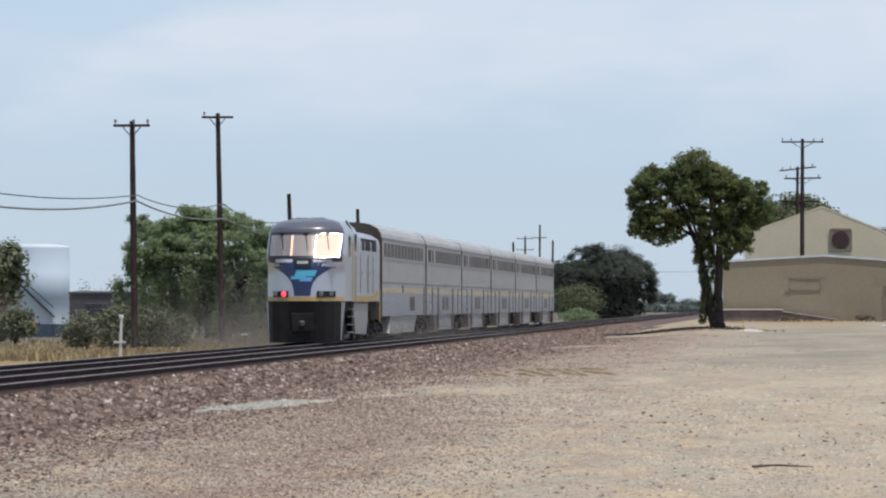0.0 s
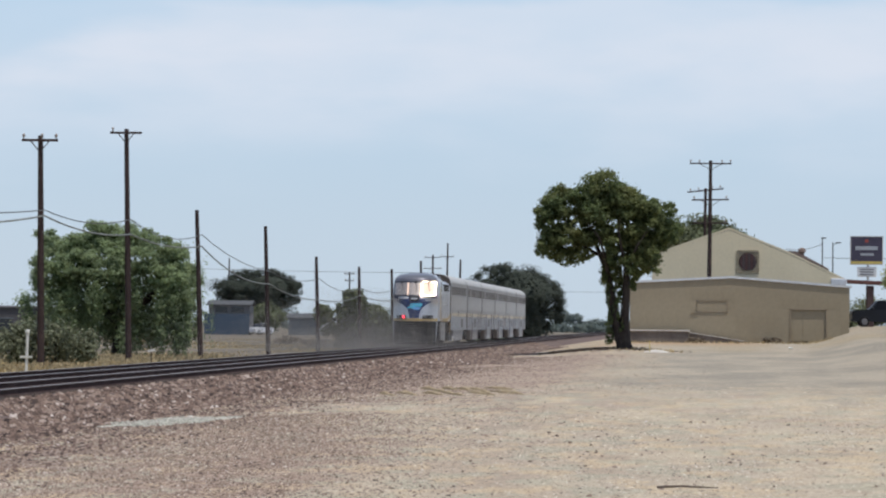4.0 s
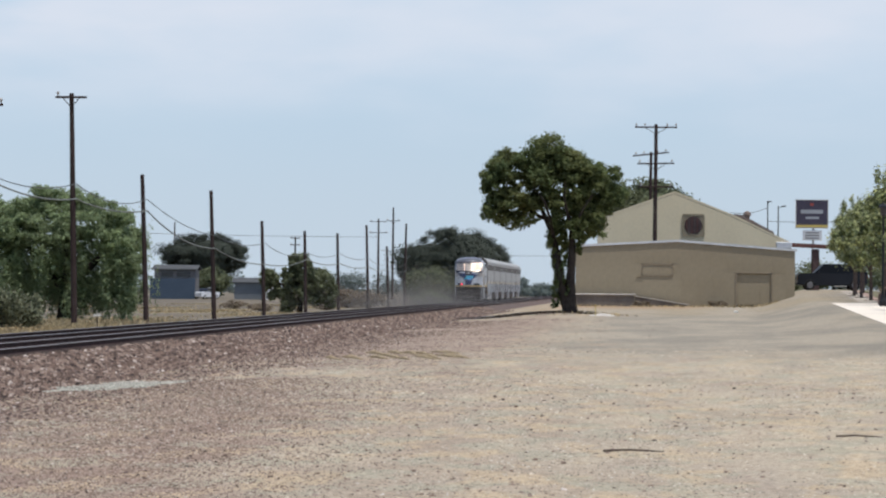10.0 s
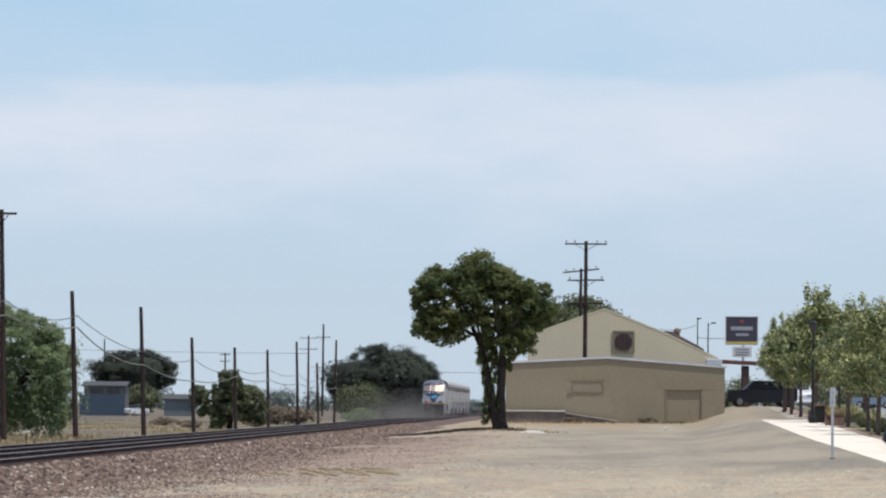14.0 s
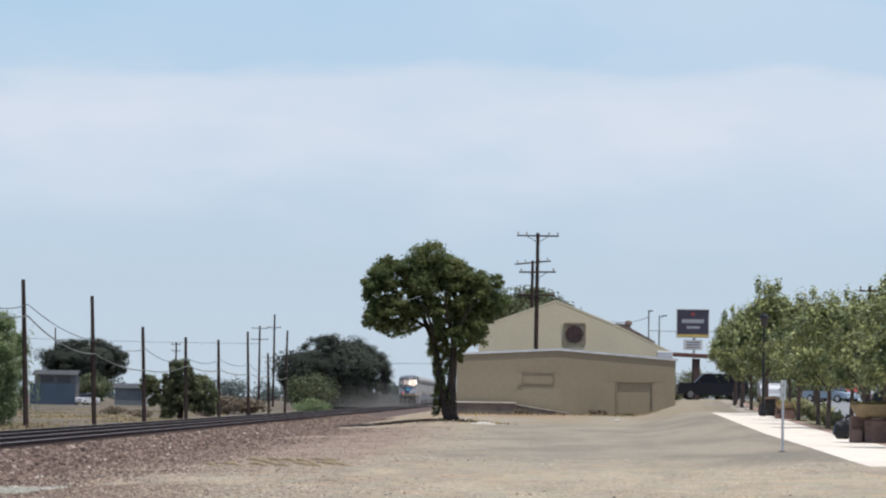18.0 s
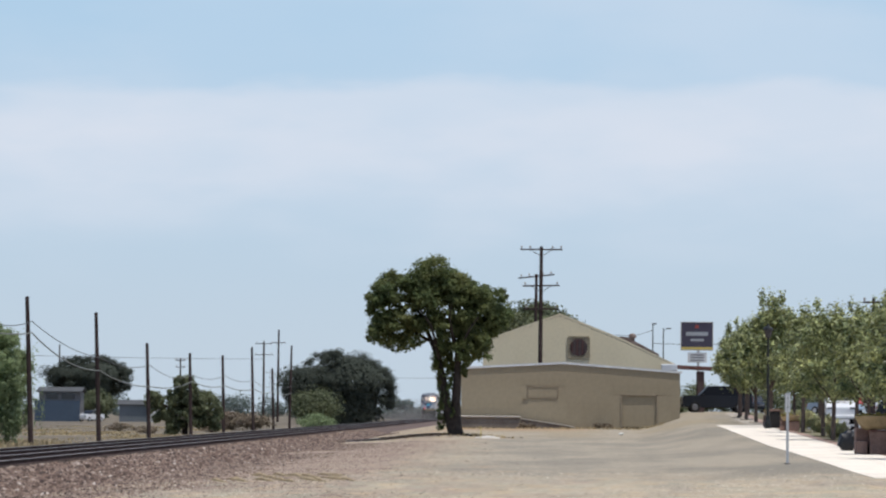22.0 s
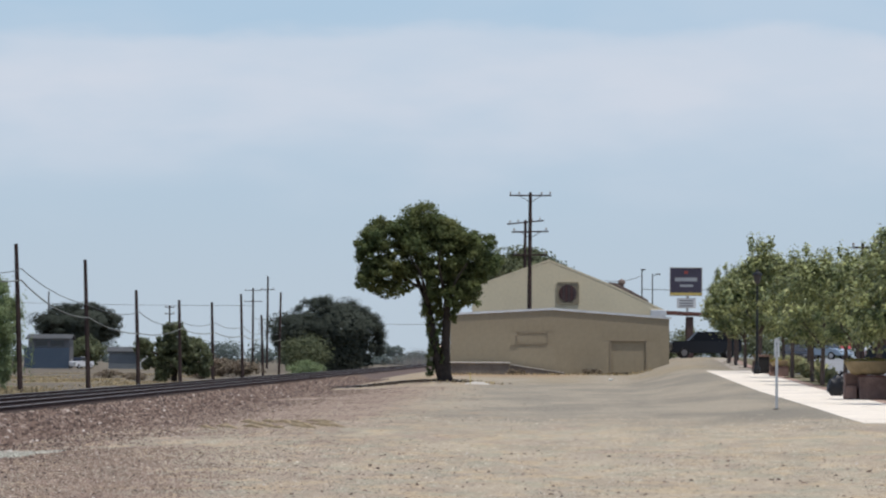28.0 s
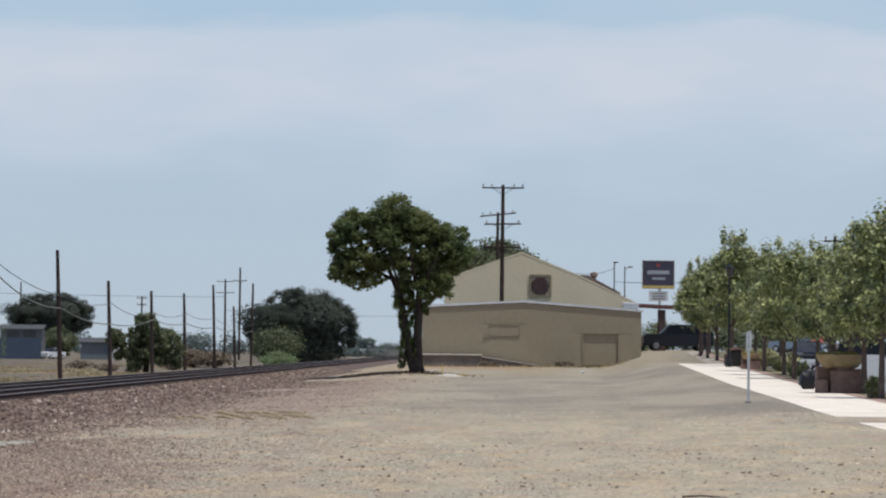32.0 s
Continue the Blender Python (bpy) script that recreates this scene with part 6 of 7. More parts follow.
def vehicle(name, m, paint, side, cabin, length, width, wheels, r, label, category="car", group="", glass=None):
    """A car along y, nose at -y: side is its outline (y, z), cabin the outline of the glasshouse."""
    t = thing(name, m, label, category, group)
    body = B()
    prism(body, side, -width / 2, width / 2, "x")
    bmesh.ops.bevel(body, geom=body.edges[:], offset=0.05, segments=2, affect="EDGES")
    part("body", body, paint, t)
    inset = width * 0.08
    gl = B()
    prism(gl, cabin, -width / 2 + inset, width / 2 - inset, "x")
    part("glasshouse", gl, glass or DARKGLASS, t, "dark tinted windows")
    lo, hi = min(z for _, z in cabin), max(z for _, z in cabin)
    top = [y for y, z in cabin if z == hi]
    part("roof", box(B(), 0, (min(top) + max(top)) / 2, hi + 0.02, width - 2 * inset, max(top) - min(top) + 0.06, 0.06, bevel=0.02), paint, t)
    for s in (-1, 1):
        for q in (min(top), (min(top) + max(top)) / 2, max(top)):
            near = min(cabin, key=lambda c: (c[1] != lo, abs(c[0] - q)))
            a = q if q not in (min(top), max(top)) else near[0]
            part("pillar", tube(B(), [(s * (width / 2 - inset + 0.01), a, lo), (s * (width / 2 - inset + 0.01), q, hi)], 0.04, 5), paint, t)
        part("headlight", box(B(), s * width * 0.36, min(y for y, _ in side) - 0.005, lo * 0.72, width * 0.2, 0.06, 0.14, bevel=0.02), HEADLAMP, t)
        part("tail_light", box(B(), s * width * 0.42, max(y for y, _ in side) + 0.005, lo * 0.8, width * 0.1, 0.05, 0.25, bevel=0.02), SIGN_RED, t)
        for y in wheels:
            wheel(t, s * (width / 2 - 0.07), y, r, r, 0.24, DARK_RIM if glass is TINTED else None)
    for s in (-1, 1):
        part("mirror", box(B(), s * (width / 2 + 0.06), cabin[0][0] + 0.35, lo + 0.14, 0.2, 0.1, 0.16, bevel=0.03), paint, t)
        part("door_handle", box(B(), s * (width / 2 + 0.008), (min(top) + max(top)) / 2 - 0.2, lo - 0.14, 0.02, 0.2, 0.03), RIM, t)
    part("bumper", box(B(), 0, min(y for y, _ in side) - 0.04, 0.52, width * 0.96, 0.14, 0.22, bevel=0.04), RIM if "truck" in name else paint, t)
    return t


def arches(points, wheels, r):
    """The underside of a car's outline with its wheel arches, from the tail to the nose."""
    out = []
    for y in sorted(wheels, reverse=True):
        out += [(y + r * 1.12 * math.cos(a), 0.36 + r * 1.05 * math.sin(a)) for a in [math.pi * k / 6 for k in range(7)]]
    return points + out


PICKUP = arches([(-2.85, 0.42), (-2.85, 1.12), (-2.72, 1.26), (-1.45, 1.30), (0.9, 1.28), (2.8, 1.3), (2.8, 0.5)], (-1.85, 1.75), 0.40)
LONG_CAB = [(-1.5, 1.27), (-0.75, 1.98), (2.45, 2.0), (2.78, 1.27)]
PICKUP_CAB = [(-1.35, 1.27), (-0.65, 2.0), (1.25, 2.03), (1.5, 1.27)]
SEDAN = arches([(-2.25, 0.35), (-2.25, 0.72), (-2.05, 0.82), (-1.05, 0.95), (1.4, 0.98), (2.2, 0.93), (2.3, 0.45)], (-1.4, 1.4), 0.32)
SEDAN_CAB = [(-1.15, 0.94), (-0.35, 1.42), (0.85, 1.44), (1.75, 0.97)]
SUV = arches([(-2.35, 0.4), (-2.35, 0.95), (-2.2, 1.05), (-1.2, 1.15), (2.2, 1.18), (2.35, 0.5)], (-1.45, 1.45), 0.37)
SUV_CAB = [(-1.3, 1.14), (-0.55, 1.72), (1.75, 1.74), (2.15, 1.17)]

vehicle("suv", pose(16.25, 402, float(land(16.25, 402)) + 0.02, 0, 0, -86) @ Matrix.Diagonal((1.05, 1.05, 1.13, 1)), CAR_BLACK, PICKUP, LONG_CAB, 5.7, 2.0, (-1.85, 1.75), 0.40, "black long-roofed off-road car parked by the warehouse corner", "car", "parked vehicles", TINTED)
vehicle("pickup_truck", pose(-76.9, 842, float(land(-77, 842)) + 0.02, 0, 0, -30), CAR_WHITE, PICKUP, PICKUP_CAB, 5.7, 2.0, (-1.85, 1.75), 0.40, "white pickup truck parked between the low houses", "truck", "parked vehicles")
for k, (x, y, paint, shape, cab, turn, label) in enumerate((
        (19.9, 216, CAR_WHITE, SEDAN, SEDAN_CAB, 0, "white sedan parked along the street"),
        (21.4, 200, CAR_GREY, SUV, SUV_CAB, 0, "grey car parked along the street"),
        (27.6, 340, CAR_BLACK, SUV, SUV_CAB, 78, "black car parked across the street"),
        (25.8, 395, CAR_BLUE, SEDAN, SEDAN_CAB, 50, "pale blue sedan parked far along the street"),
        (27.5, 406, CAR_RED, SUV, SUV_CAB, 8, "red car parked far along the street"),
        (33.0, 470, CAR_WHITE, SUV, SUV_CAB, 65, "white car parked far along the street"))):
    zz = float(land(float(kerb_x(y)) + 0.3, y)) - 0.01
    vehicle("car", pose(x, y, zz, 0, 0, turn), paint, shape, cab, 4.6, 1.85, (-1.4, 1.4) if shape is SEDAN else (-1.45, 1.45), 0.33 if shape is SEDAN else 0.37, label, "car", "parked vehicles")

for k, (x, y, r, h) in enumerate(((16.9, 285, 0.9, 1.05), (16.6, 262, 0.7, 0.95), (13.95, 171, 0.16, 0.75), (15.9, 240, 0.5, 0.7), (18.0, 320, 1.0, 0.9))):
    t = thing("tall_grass", on_walk(x, y), "clump of tall yellow-green grass under the street trees", "grass", "grass clumps")
    crown(t, [(0, 0, h * 0.45, r, r, h * 0.5, 900)], 0.12, TALL_GRASS, 400 + k, droop=1.0, name="blades")


for k, (x, y, r, h) in enumerate(((15.0, 478, 1.6, 1.9), (17.8, 482, 2.2, 2.6), (21.0, 480, 2.2, 2.2), (24.0, 470, 2.4, 2.8), (27.5, 460, 2.4, 2.4), (30.5, 440, 2.4, 2.8), (19.6, 520, 2.6, 3.2), (33.0, 400, 2.4, 2.6), (35.0, 350, 2.4, 2.6), (34.0, 300, 2.2, 2.4), (33.0, 260, 2.2, 2.4))):
    shrub(x, y, r, h, LEAF_OLIVE, "dull green bush at the far side of the street", 260 + k, 2200, 0.17, "bushes across the street")


VAN = arches([(-2.7, 0.45), (-2.7, 1.1), (-2.3, 1.35), (-1.7, 1.5), (2.6, 1.55), (2.7, 0.5)], (-1.75, 1.65), 0.38)
VAN_CAB = [(-2.0, 1.48), (-1.35, 2.35), (2.45, 2.45), (2.58, 1.52)]
STREET_X = 20.5


def street_at(y):
    return pose(STREET_X, y, float(land(float(kerb_x(y)) + 0.3, y)) - 0.01)


WHITE_VAN = vehicle("van", street_at(400), CAR_WHITE, VAN, VAN_CAB, 5.4, 2.0, (-1.75, 1.65), 0.38, "white van driving along the street", "van", "moving traffic", CAR_WHITE)
part("windscreen", box(B(), 0, -1.70, 1.92, 1.5, 0.05, 0.85, turn=pose(0, 0, 0, -37, 0, 0)), DARKGLASS, WHITE_VAN)
DARK_CAR = vehicle("car", street_at(340), CAR_BLACK, SEDAN, SEDAN_CAB, 4.6, 1.85, (-1.4, 1.4), 0.33, "dark sedan driving along the street", "car", "moving traffic")


# ---- buildings beyond the rails ----
def house(name, x0, x1, y, depth, eave, ridge, wall_mat, roof_mat, label, windows=(), over=0.4):
    z0 = float(land((x0 + x1) / 2, y)) - 0.1
    t = thing(name, pose(0, y, 0), label, "house", "low buildings beyond the rails")
    part("wall", box(B(), (x0 + x1) / 2, depth / 2, (z0 + eave) / 2, x1 - x0, depth, eave - z0), wall_mat, t)
    bm = B()
    prism(bm, [(-over, eave), (depth / 2, ridge), (depth + over, eave), (depth + over, eave + 0.16), (depth / 2, ridge + 0.18), (-over, eave + 0.16)], x0 - over, x1 + over, "x")
    part("roof", bm, roof_mat, t)
    for a, b, c, d in windows:
        w = part("window", box(B(), (a + b) / 2, -0.02, (c + d) / 2, b - a, 0.06, d - c), DARKGLASS, t)
        part("window_frame", box(B(), (a + b) / 2, -0.05, d + 0.05, b - a + 0.2, 0.06, 0.1), SHED_BLUE, w)
        part("window_sill", box(B(), (a + b) / 2, -0.07, c - 0.05, b - a + 0.2, 0.1, 0.08), SHED_BLUE, w)
    return t


# low house behind a blue-grey board wall
h = thing("yard_wall", pose(-82.6, 838, -0.5), "blue-grey board wall before the low house", "fence")
for k in range(16):
    part("fence_panel", box(B(), -3.7 + 0.5 * k, 0, 1.85, 0.488, 0.08 + 0.03 * (k % 2), 3.8), BLUEGREY, h)
house("house", -86.6, -79.2, 846, 7.0, 4.75, 5.5, GREYWALL, ROOFING, "low grey house with a dark flat-pitched roof behind the board wall", ((-85.4, -83.2, 3.5, 4.5), (-82.6, -80.2, 3.5, 4.5)))
house("shed", -72.6, -67.3, 850, 6.0, 2.5, 3.3, SHED_BLUE, ROOFING, "low blue-grey shed in the dry field")
solo("white_container", box(B(), 0, 0, 1.6, 1.8, 2.0, 3.3, bevel=0.04), PALE_WALL, at(-66.4, 848), "narrow pale container beside the grey shed", "container")


def storage_tank():
    t = thing("storage_tank", pose(-93.4, 590, -0.5), "large white cylindrical storage tank with a flat top", "tank")
    r, h = 3.72, 9.75
    part("shell", lathe(B(), [(r, 0), (r, h * 0.33), (r + 0.015, h * 0.332), (r + 0.015, h * 0.66), (r, h * 0.662), (r, h - 0.25), (r - 0.05, h - 0.08), (r - 0.2, h + 0.02)], 64), TANK, t, smooth=True)
    part("roof", lathe(B(), [(r - 0.22, h), (r - 0.24, h + 0.05), (r * 0.5, h + 0.22), (0.2, h + 0.28)], 64), SIGN_WHITE, t, "white domed lid")
    for k in range(12):
        a = -2.5 + 0.135 * k
        part("stair_tread", box(B(), (r + 0.35) * math.cos(a), (r + 0.35) * math.sin(a), 6.6 - 0.5 * k, 0.72, 0.6, 0.14, turn=pose(0, 0, 0, 0, 40, 0)), UNDER, t)
    part("stair_rail", tube(B(), [((r + 0.6) * math.cos(-2.5 + 0.135 * k), (r + 0.6) * math.sin(-2.5 + 0.135 * k), 7.6 - 0.5 * k) for k in range(12)], 0.06, 5), UNDER, t)


storage_tank()
house("workshop", -86.6, -76.5, 570, 9.0, 3.25, 3.4, DARKWALL, DARKWALL, "dark flat-roofed workshop beside the storage tank", ((-84.6, -82.2, 0.6, 2.0),), 0.15)
t = thing("yard_fence", pose(-56, 340, -0.5), "long grey metal fence before the storage tank", "fence")
for k in range(14):
    part("fence_panel", box(B(), -7.4 + 1.1 * k, 0, 0.5, 1.08, 0.06, 1.0), BLUEGREY, t)
    part("fence_post", box(B(), -7.95 + 1.1 * k, 0.05, 0.55, 0.07, 0.07, 1.1), GALV, t)
t = thing("small_loader", at(-61.0, 380), "small orange machine beside the fence", "machine")
part("body", box(B(), 0, 0, 0.8, 0.9, 1.4, 0.6, bevel=0.1), ORANGE, t)
part("cab", box(B(), 0, 0.2, 1.4, 0.7, 0.7, 0.7, bevel=0.06), UNDER, t)
for s in (-0.42, 0.42):
    for y in (-0.45, 0.45):
        wheel(t, s, y, 0.3, 0.3, 0.2)


def track_marker():
    t = thing("track_marker", at(-25.4, 180), "white trackside marker post with a short crosspiece", "marker post")
    part("post", tube(B(), [(0, 0, -0.2), (0.05, 0, 1.75)], 0.055, 8), WHITE_PAINT, t)
    part("crosspiece", box(B(), 0.0, -0.05, 0.80, 0.46, 0.06, 0.08), WHITE_PAINT, t)
    part("cap", lathe(B(), [(0.09, 1.72), (0.09, 1.8), (0.05, 1.84)], 8), WHITE_PAINT, t, at=pose(0.05, 0, 0))


track_marker()
solo("cross_board", box(B(), 0, 0, 0.9, 0.35, 0.03, 0.10, turn=pose(0, 0, 0, 0, -8, 0)), WHITE_PAINT, at(-24.6, 215), "small pale board on a trackside stake", "board")
solo("board_stake", box(B(), 0, 0, 0.4, 0.04, 0.04, 1.0), STICK, at(-24.6, 215.05), "thin stake holding a small board", "stake")

# ---- litter in the yard ----
for k, (x, y, l2, a) in enumerate(((-0.05, 56, 0.72, 4), (2.9, 62.5, 0.6, -5))):
    bm = tube(B(), [(-l2 / 2, 0, 0.02), (-l2 * 0.1, 0.03, 0.035), (l2 * 0.25, -0.02, 0.025), (l2 / 2, 0.02, 0.015)], [0.017, 0.015, 0.011, 0.005], 6)
    solo("stick", bm, STICK, pose(x, y, float(land(x, y)) + 0.01, 0, 0, a), "dark dead stick lying on the dirt", "stick", "sticks on the ground")


# ---- the train ----
LOCO_W = 1.56


def nose_y(x, z):
    """How far back the locomotive's bulging front lies at a height and distance from its middle."""
    y = np.interp(z, (1.6, 3.05, 3.38, 4.44, 4.66, 4.90, 5.08), (-1.35, -1.22, -1.05, -0.28, -0.2, 0.3, 1.5))
    q, high = abs(x) / LOCO_W, float(step(z, 3.0, 3.5))
    return float(y + (1 - high) * 1.62 * q ** 2.5 + high * 0.95 * q ** 3)


def half_width(z):
    return float(np.interp(z, (1.6, 3.9, 4.40, 4.68, 4.92, 5.08), (1.56, 1.56, 1.54, 1.46, 1.22, 0.6)))


def nose_patch(outline_x, z0, z1, off=0.012, nx=10, nz=6):
    """A sheet on the nose between two heights; outline_x gives its left and right edge at a height."""
    bm = B()
    grid = []
    for j in range(nz + 1):
        z = z0 + (z1 - z0) * j / nz
        a, b = outline_x(z)
        row = []
        for i in range(nx + 1):
            x = a + (b - a) * i / nx
            s = half_width(z) / LOCO_W
            row.append((x, nose_y(x / s, z), z))
        grid.append(row)
    front = [[bm.verts.new((x, y - off, z)) for x, y, z in row] for row in grid]
    rear = [[bm.verts.new((x, y + 0.03, z)) for x, y, z in row] for row in grid]
    for j in range(nz):
        for i in range(nx):
            bm.faces.new((front[j][i], front[j][i + 1], front[j + 1][i + 1], front[j + 1][i]))
    for j in range(nz):
        for i in (0, nx):
            bm.faces.new((front[j][i], front[j + 1][i], rear[j + 1][i], rear[j][i]))
    for i in range(nx):
        for j in (0, nz):
            bm.faces.new((front[j][i], front[j][i + 1], rear[j][i + 1], rear[j][i]))
    return bm


def bogie(parent, y, z0=0.0, base=2.6, axles=2):
    bm = B()
    for s in (-1, 1):
        box(bm, s * 1.05, y, 0.62, 0.16, base + 1.1, 0.34, bevel=0.04)
        for k in range(axles):
            box(bm, s * 1.12, y - base / 2 + base * k / (axles - 1), 0.5, 0.2, 0.42, 0.42, bevel=0.04)
        tube(bm, [(s * 1.1, y, 0.55), (s * 1.1, y, 0.95)], 0.14, 10)
    box(bm, 0, y, 0.65, 2.1, 0.5, 0.3)
    b = part("bogie", bm, UNDER, parent, "dark steel bogie")
    for k in range(axles):
        yy = y - base / 2 + base * k / (axles - 1)
        for s in (-1, 1):
            part("wheel", lathe(B(), [(0.12, -0.06), (0.46, -0.06), (0.46, 0.05), (0.5, 0.06), (0.5, 0.09), (0.12, 0.09)], 24), WHEEL, b, at=pose(s * 0.73, yy, 0.5, 0, -90 * s, 0))
    return b


def locomotive():
    t = thing("locomotive", pose(TRACKS[1], 190, RAIL_Z - FAR_DROP), "silver streamlined diesel locomotive with navy nose and red tail lamp", "locomotive", "passenger train")
    L = 17.5
    zs = [1.7, 2.2, 2.7, 3.05, 3.38, 3.7, 4.0, 4.2, 4.40, 4.52, 4.66, 4.80, 4.94, 5.03, 5.08]
    bm = B()
    rings = []
    for z in zs:
        w = half_width(z)
        ring = []
        for i in range(29):
            q = -1 + 2 * i / 28
            x = LOCO_W * math.copysign(abs(math.sin(q * math.pi / 2)) ** 0.9, q)
            s = w / LOCO_W
            ring.append(bm.verts.new((x * s, nose_y(x, z), z)))
        # behind the cab the hood is a little narrower and lower
        zr = z if z < 4.35 else 4.35 + 0.55 * (z - 4.35)
        wr = float(np.interp(zr, (1.6, 4.2, 4.42, 4.60, 4.75), (1.53, 1.53, 1.44, 1.15, 0.5)))
        side = [(w, 3.2, z), (w, 6.1, z), ((w + wr) / 2, 7.3, (z + zr) / 2), (wr, 8.6, zr), (wr, L - 0.3, zr), (wr * 0.97, L, zr)]
        for q, yy, zz in side + [(-q, yy, zz) for q, yy, zz in side[::-1]]:
            ring.append(bm.verts.new((q, yy, zz)))
        rings.append(ring)
    for a, b in zip(rings, rings[1:]):
        for i in range(len(a)):
            j = (i + 1) % len(a)
            bm.faces.new((a[i], a[j], b[j], b[i]))
    bm.faces.new(rings[-1])
    bm.faces.new(rings[0][::-1])
    part("body", bm, NOSE, t, "pearl silver streamlined body", smooth=True)
    # roof shell, grey to the front
    part("cab_roof", nose_patch(lambda z: (-half_width(z) * 0.99, half_width(z) * 0.99), 4.47, 5.075, 0.02, 22, 9), ROOF_GREY, t, "dark grey glossy cab roof", smooth=True)
    # dark window surround, then three panes
    part("window_surround", nose_patch(lambda z: (-1.50, 1.50), 3.38, 4.47, 0.012, 24, 6), SURROUND, t, "dark band round the windscreens")
    for a, b in ((-1.42, -0.50), (-0.44, 0.44)):
        part("windscreen", nose_patch(lambda z: (a, b), 3.52, 4.36, 0.03, 8, 3), WINDSHIELD, t, "sloping windscreen in the tan of its reflection")
    # the last is one flat pane, tilted halfway between sun and camera to glint
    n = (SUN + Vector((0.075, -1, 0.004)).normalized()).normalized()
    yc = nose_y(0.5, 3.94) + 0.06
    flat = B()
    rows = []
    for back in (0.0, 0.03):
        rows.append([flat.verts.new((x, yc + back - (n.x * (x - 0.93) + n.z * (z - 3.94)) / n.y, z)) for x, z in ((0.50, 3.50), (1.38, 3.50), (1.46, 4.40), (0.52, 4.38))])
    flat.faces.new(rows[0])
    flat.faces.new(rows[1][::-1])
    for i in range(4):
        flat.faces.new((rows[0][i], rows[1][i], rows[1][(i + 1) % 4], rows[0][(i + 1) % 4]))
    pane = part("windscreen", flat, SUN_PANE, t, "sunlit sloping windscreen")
    # its trim lies in the pane's plane, so that it glints too
    edge = [Vector((x, yc - 0.012 - (n.x * (x - 0.93) + n.z * (z - 3.94)) / n.y, z)) for x, z in ((0.47, 3.47), (1.41, 3.47), (1.49, 4.43), (0.49, 4.41))]
    for i in range(4):
        p, q = edge[i], edge[(i + 1) % 4]
        inner = [v + ((edge[0] + edge[2]) / 2 - v) * 0.015 for v in (p, q)]
        strip = B()
        front = [strip.verts.new(v) for v in (p, q, inner[1], inner[0])]
        rear = [strip.verts.new(v + Vector((0, 0.03, 0))) for v in (p, q, inner[1], inner[0])]
        strip.faces.new(front)
        strip.faces.new(rear[::-1])
        for m in range(4):
            strip.faces.new((front[m], rear[m], rear[(m + 1) % 4], front[(m + 1) % 4]))
        part("window_trim", strip, WINDSHIELD, pane, "metal trim tilted to glint at the camera")
    # a bright upright between the other two panes, tilted to glint the same way
    strip, rows = B(), []
    for back in (0.0, 0.03):
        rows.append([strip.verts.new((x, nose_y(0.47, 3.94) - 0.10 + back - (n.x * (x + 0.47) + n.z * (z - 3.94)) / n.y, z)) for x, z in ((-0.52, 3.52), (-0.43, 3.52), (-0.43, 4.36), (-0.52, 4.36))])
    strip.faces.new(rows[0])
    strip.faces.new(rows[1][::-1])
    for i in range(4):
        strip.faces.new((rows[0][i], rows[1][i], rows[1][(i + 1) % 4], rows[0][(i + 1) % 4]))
    part("window_trim", strip, SUN_PANE, t, "metal trim tilted to glint at the camera")
    for x in (-0.95, 0.05, 0.9):
        pts = [(x + 0.12 * k / 4, nose_y(x, 4.42 - 0.16 * k) - 0.10, 4.42 - 0.16 * k) for k in range(5)]
        part("wiper", tube(B(), pts, 0.016, 5), RUBBER, t)
        part("wiper_motor", box(B(), x, nose_y(x, 4.44) - 0.08, 4.42, 0.18, 0.1, 0.1, bevel=0.02), RUBBER, t)
    # navy shield running to a point, with pale side panels left bare
    edge_at = lambda z: float(np.interp(z, (1.90, 2.2, 2.45, 2.66, 2.85, 3.0, 3.12, 3.40), (0.33, 0.36, 0.44, 0.60, 0.84, 1.12, 1.42, 1.52)))
    part("nose_shield", nose_patch(lambda z: (-edge_at(z), edge_at(z)), 1.90, 3.40, 0.012, 26, 22), NAVY, t, "navy shield on the nose", smooth=True)
    # emblem: two slanting bars, one above the other and set back
    part("emblem", nose_patch(lambda z: (-0.36 + 0.35 * (z - 2.6), 0.46 + 0.35 * (z - 2.6)), 2.70, 2.93, 0.03, 6, 2), CYAN, t, "cyan winged emblem")
    part("emblem", nose_patch(lambda z: (-0.48 + 0.3 * (z - 2.6), 0.12 + 0.3 * (z - 2.6)), 2.58, 2.70, 0.03, 6, 1), CYAN, t, "cyan winged emblem")
    part("emblem", nose_patch(lambda z: (-0.08 + 0.3 * (z - 2.6), 0.40 + 0.3 * (z - 2.6)), 2.49, 2.66, 0.034, 6, 1), EMBLEM_BLUE, t, "paler blue half of the emblem")
    part("number_board", nose_patch(lambda z: (-0.34, 0.34), 3.08, 3.42, 0.06, 4, 2), UNDER, t, "dark number board")
    part("number_bar", nose_patch(lambda z: (-0.22, 0.22), 3.20, 3.31, 0.075, 4, 1), BLUE_BAND, t)
    for s in (-1, 1):
        a, b = sorted((s * 0.42, s * 1.14))
        part("light_strip", nose_patch(lambda z: (a, b), 3.25, 3.38, 0.03, 6, 2), SIGN_WHITE, t)
    part("gold_stripe", nose_patch(lambda z: (-1.55, 1.55), 1.71, 1.88, 0.014, 30, 2), GOLD, t, "gold band across the nose")
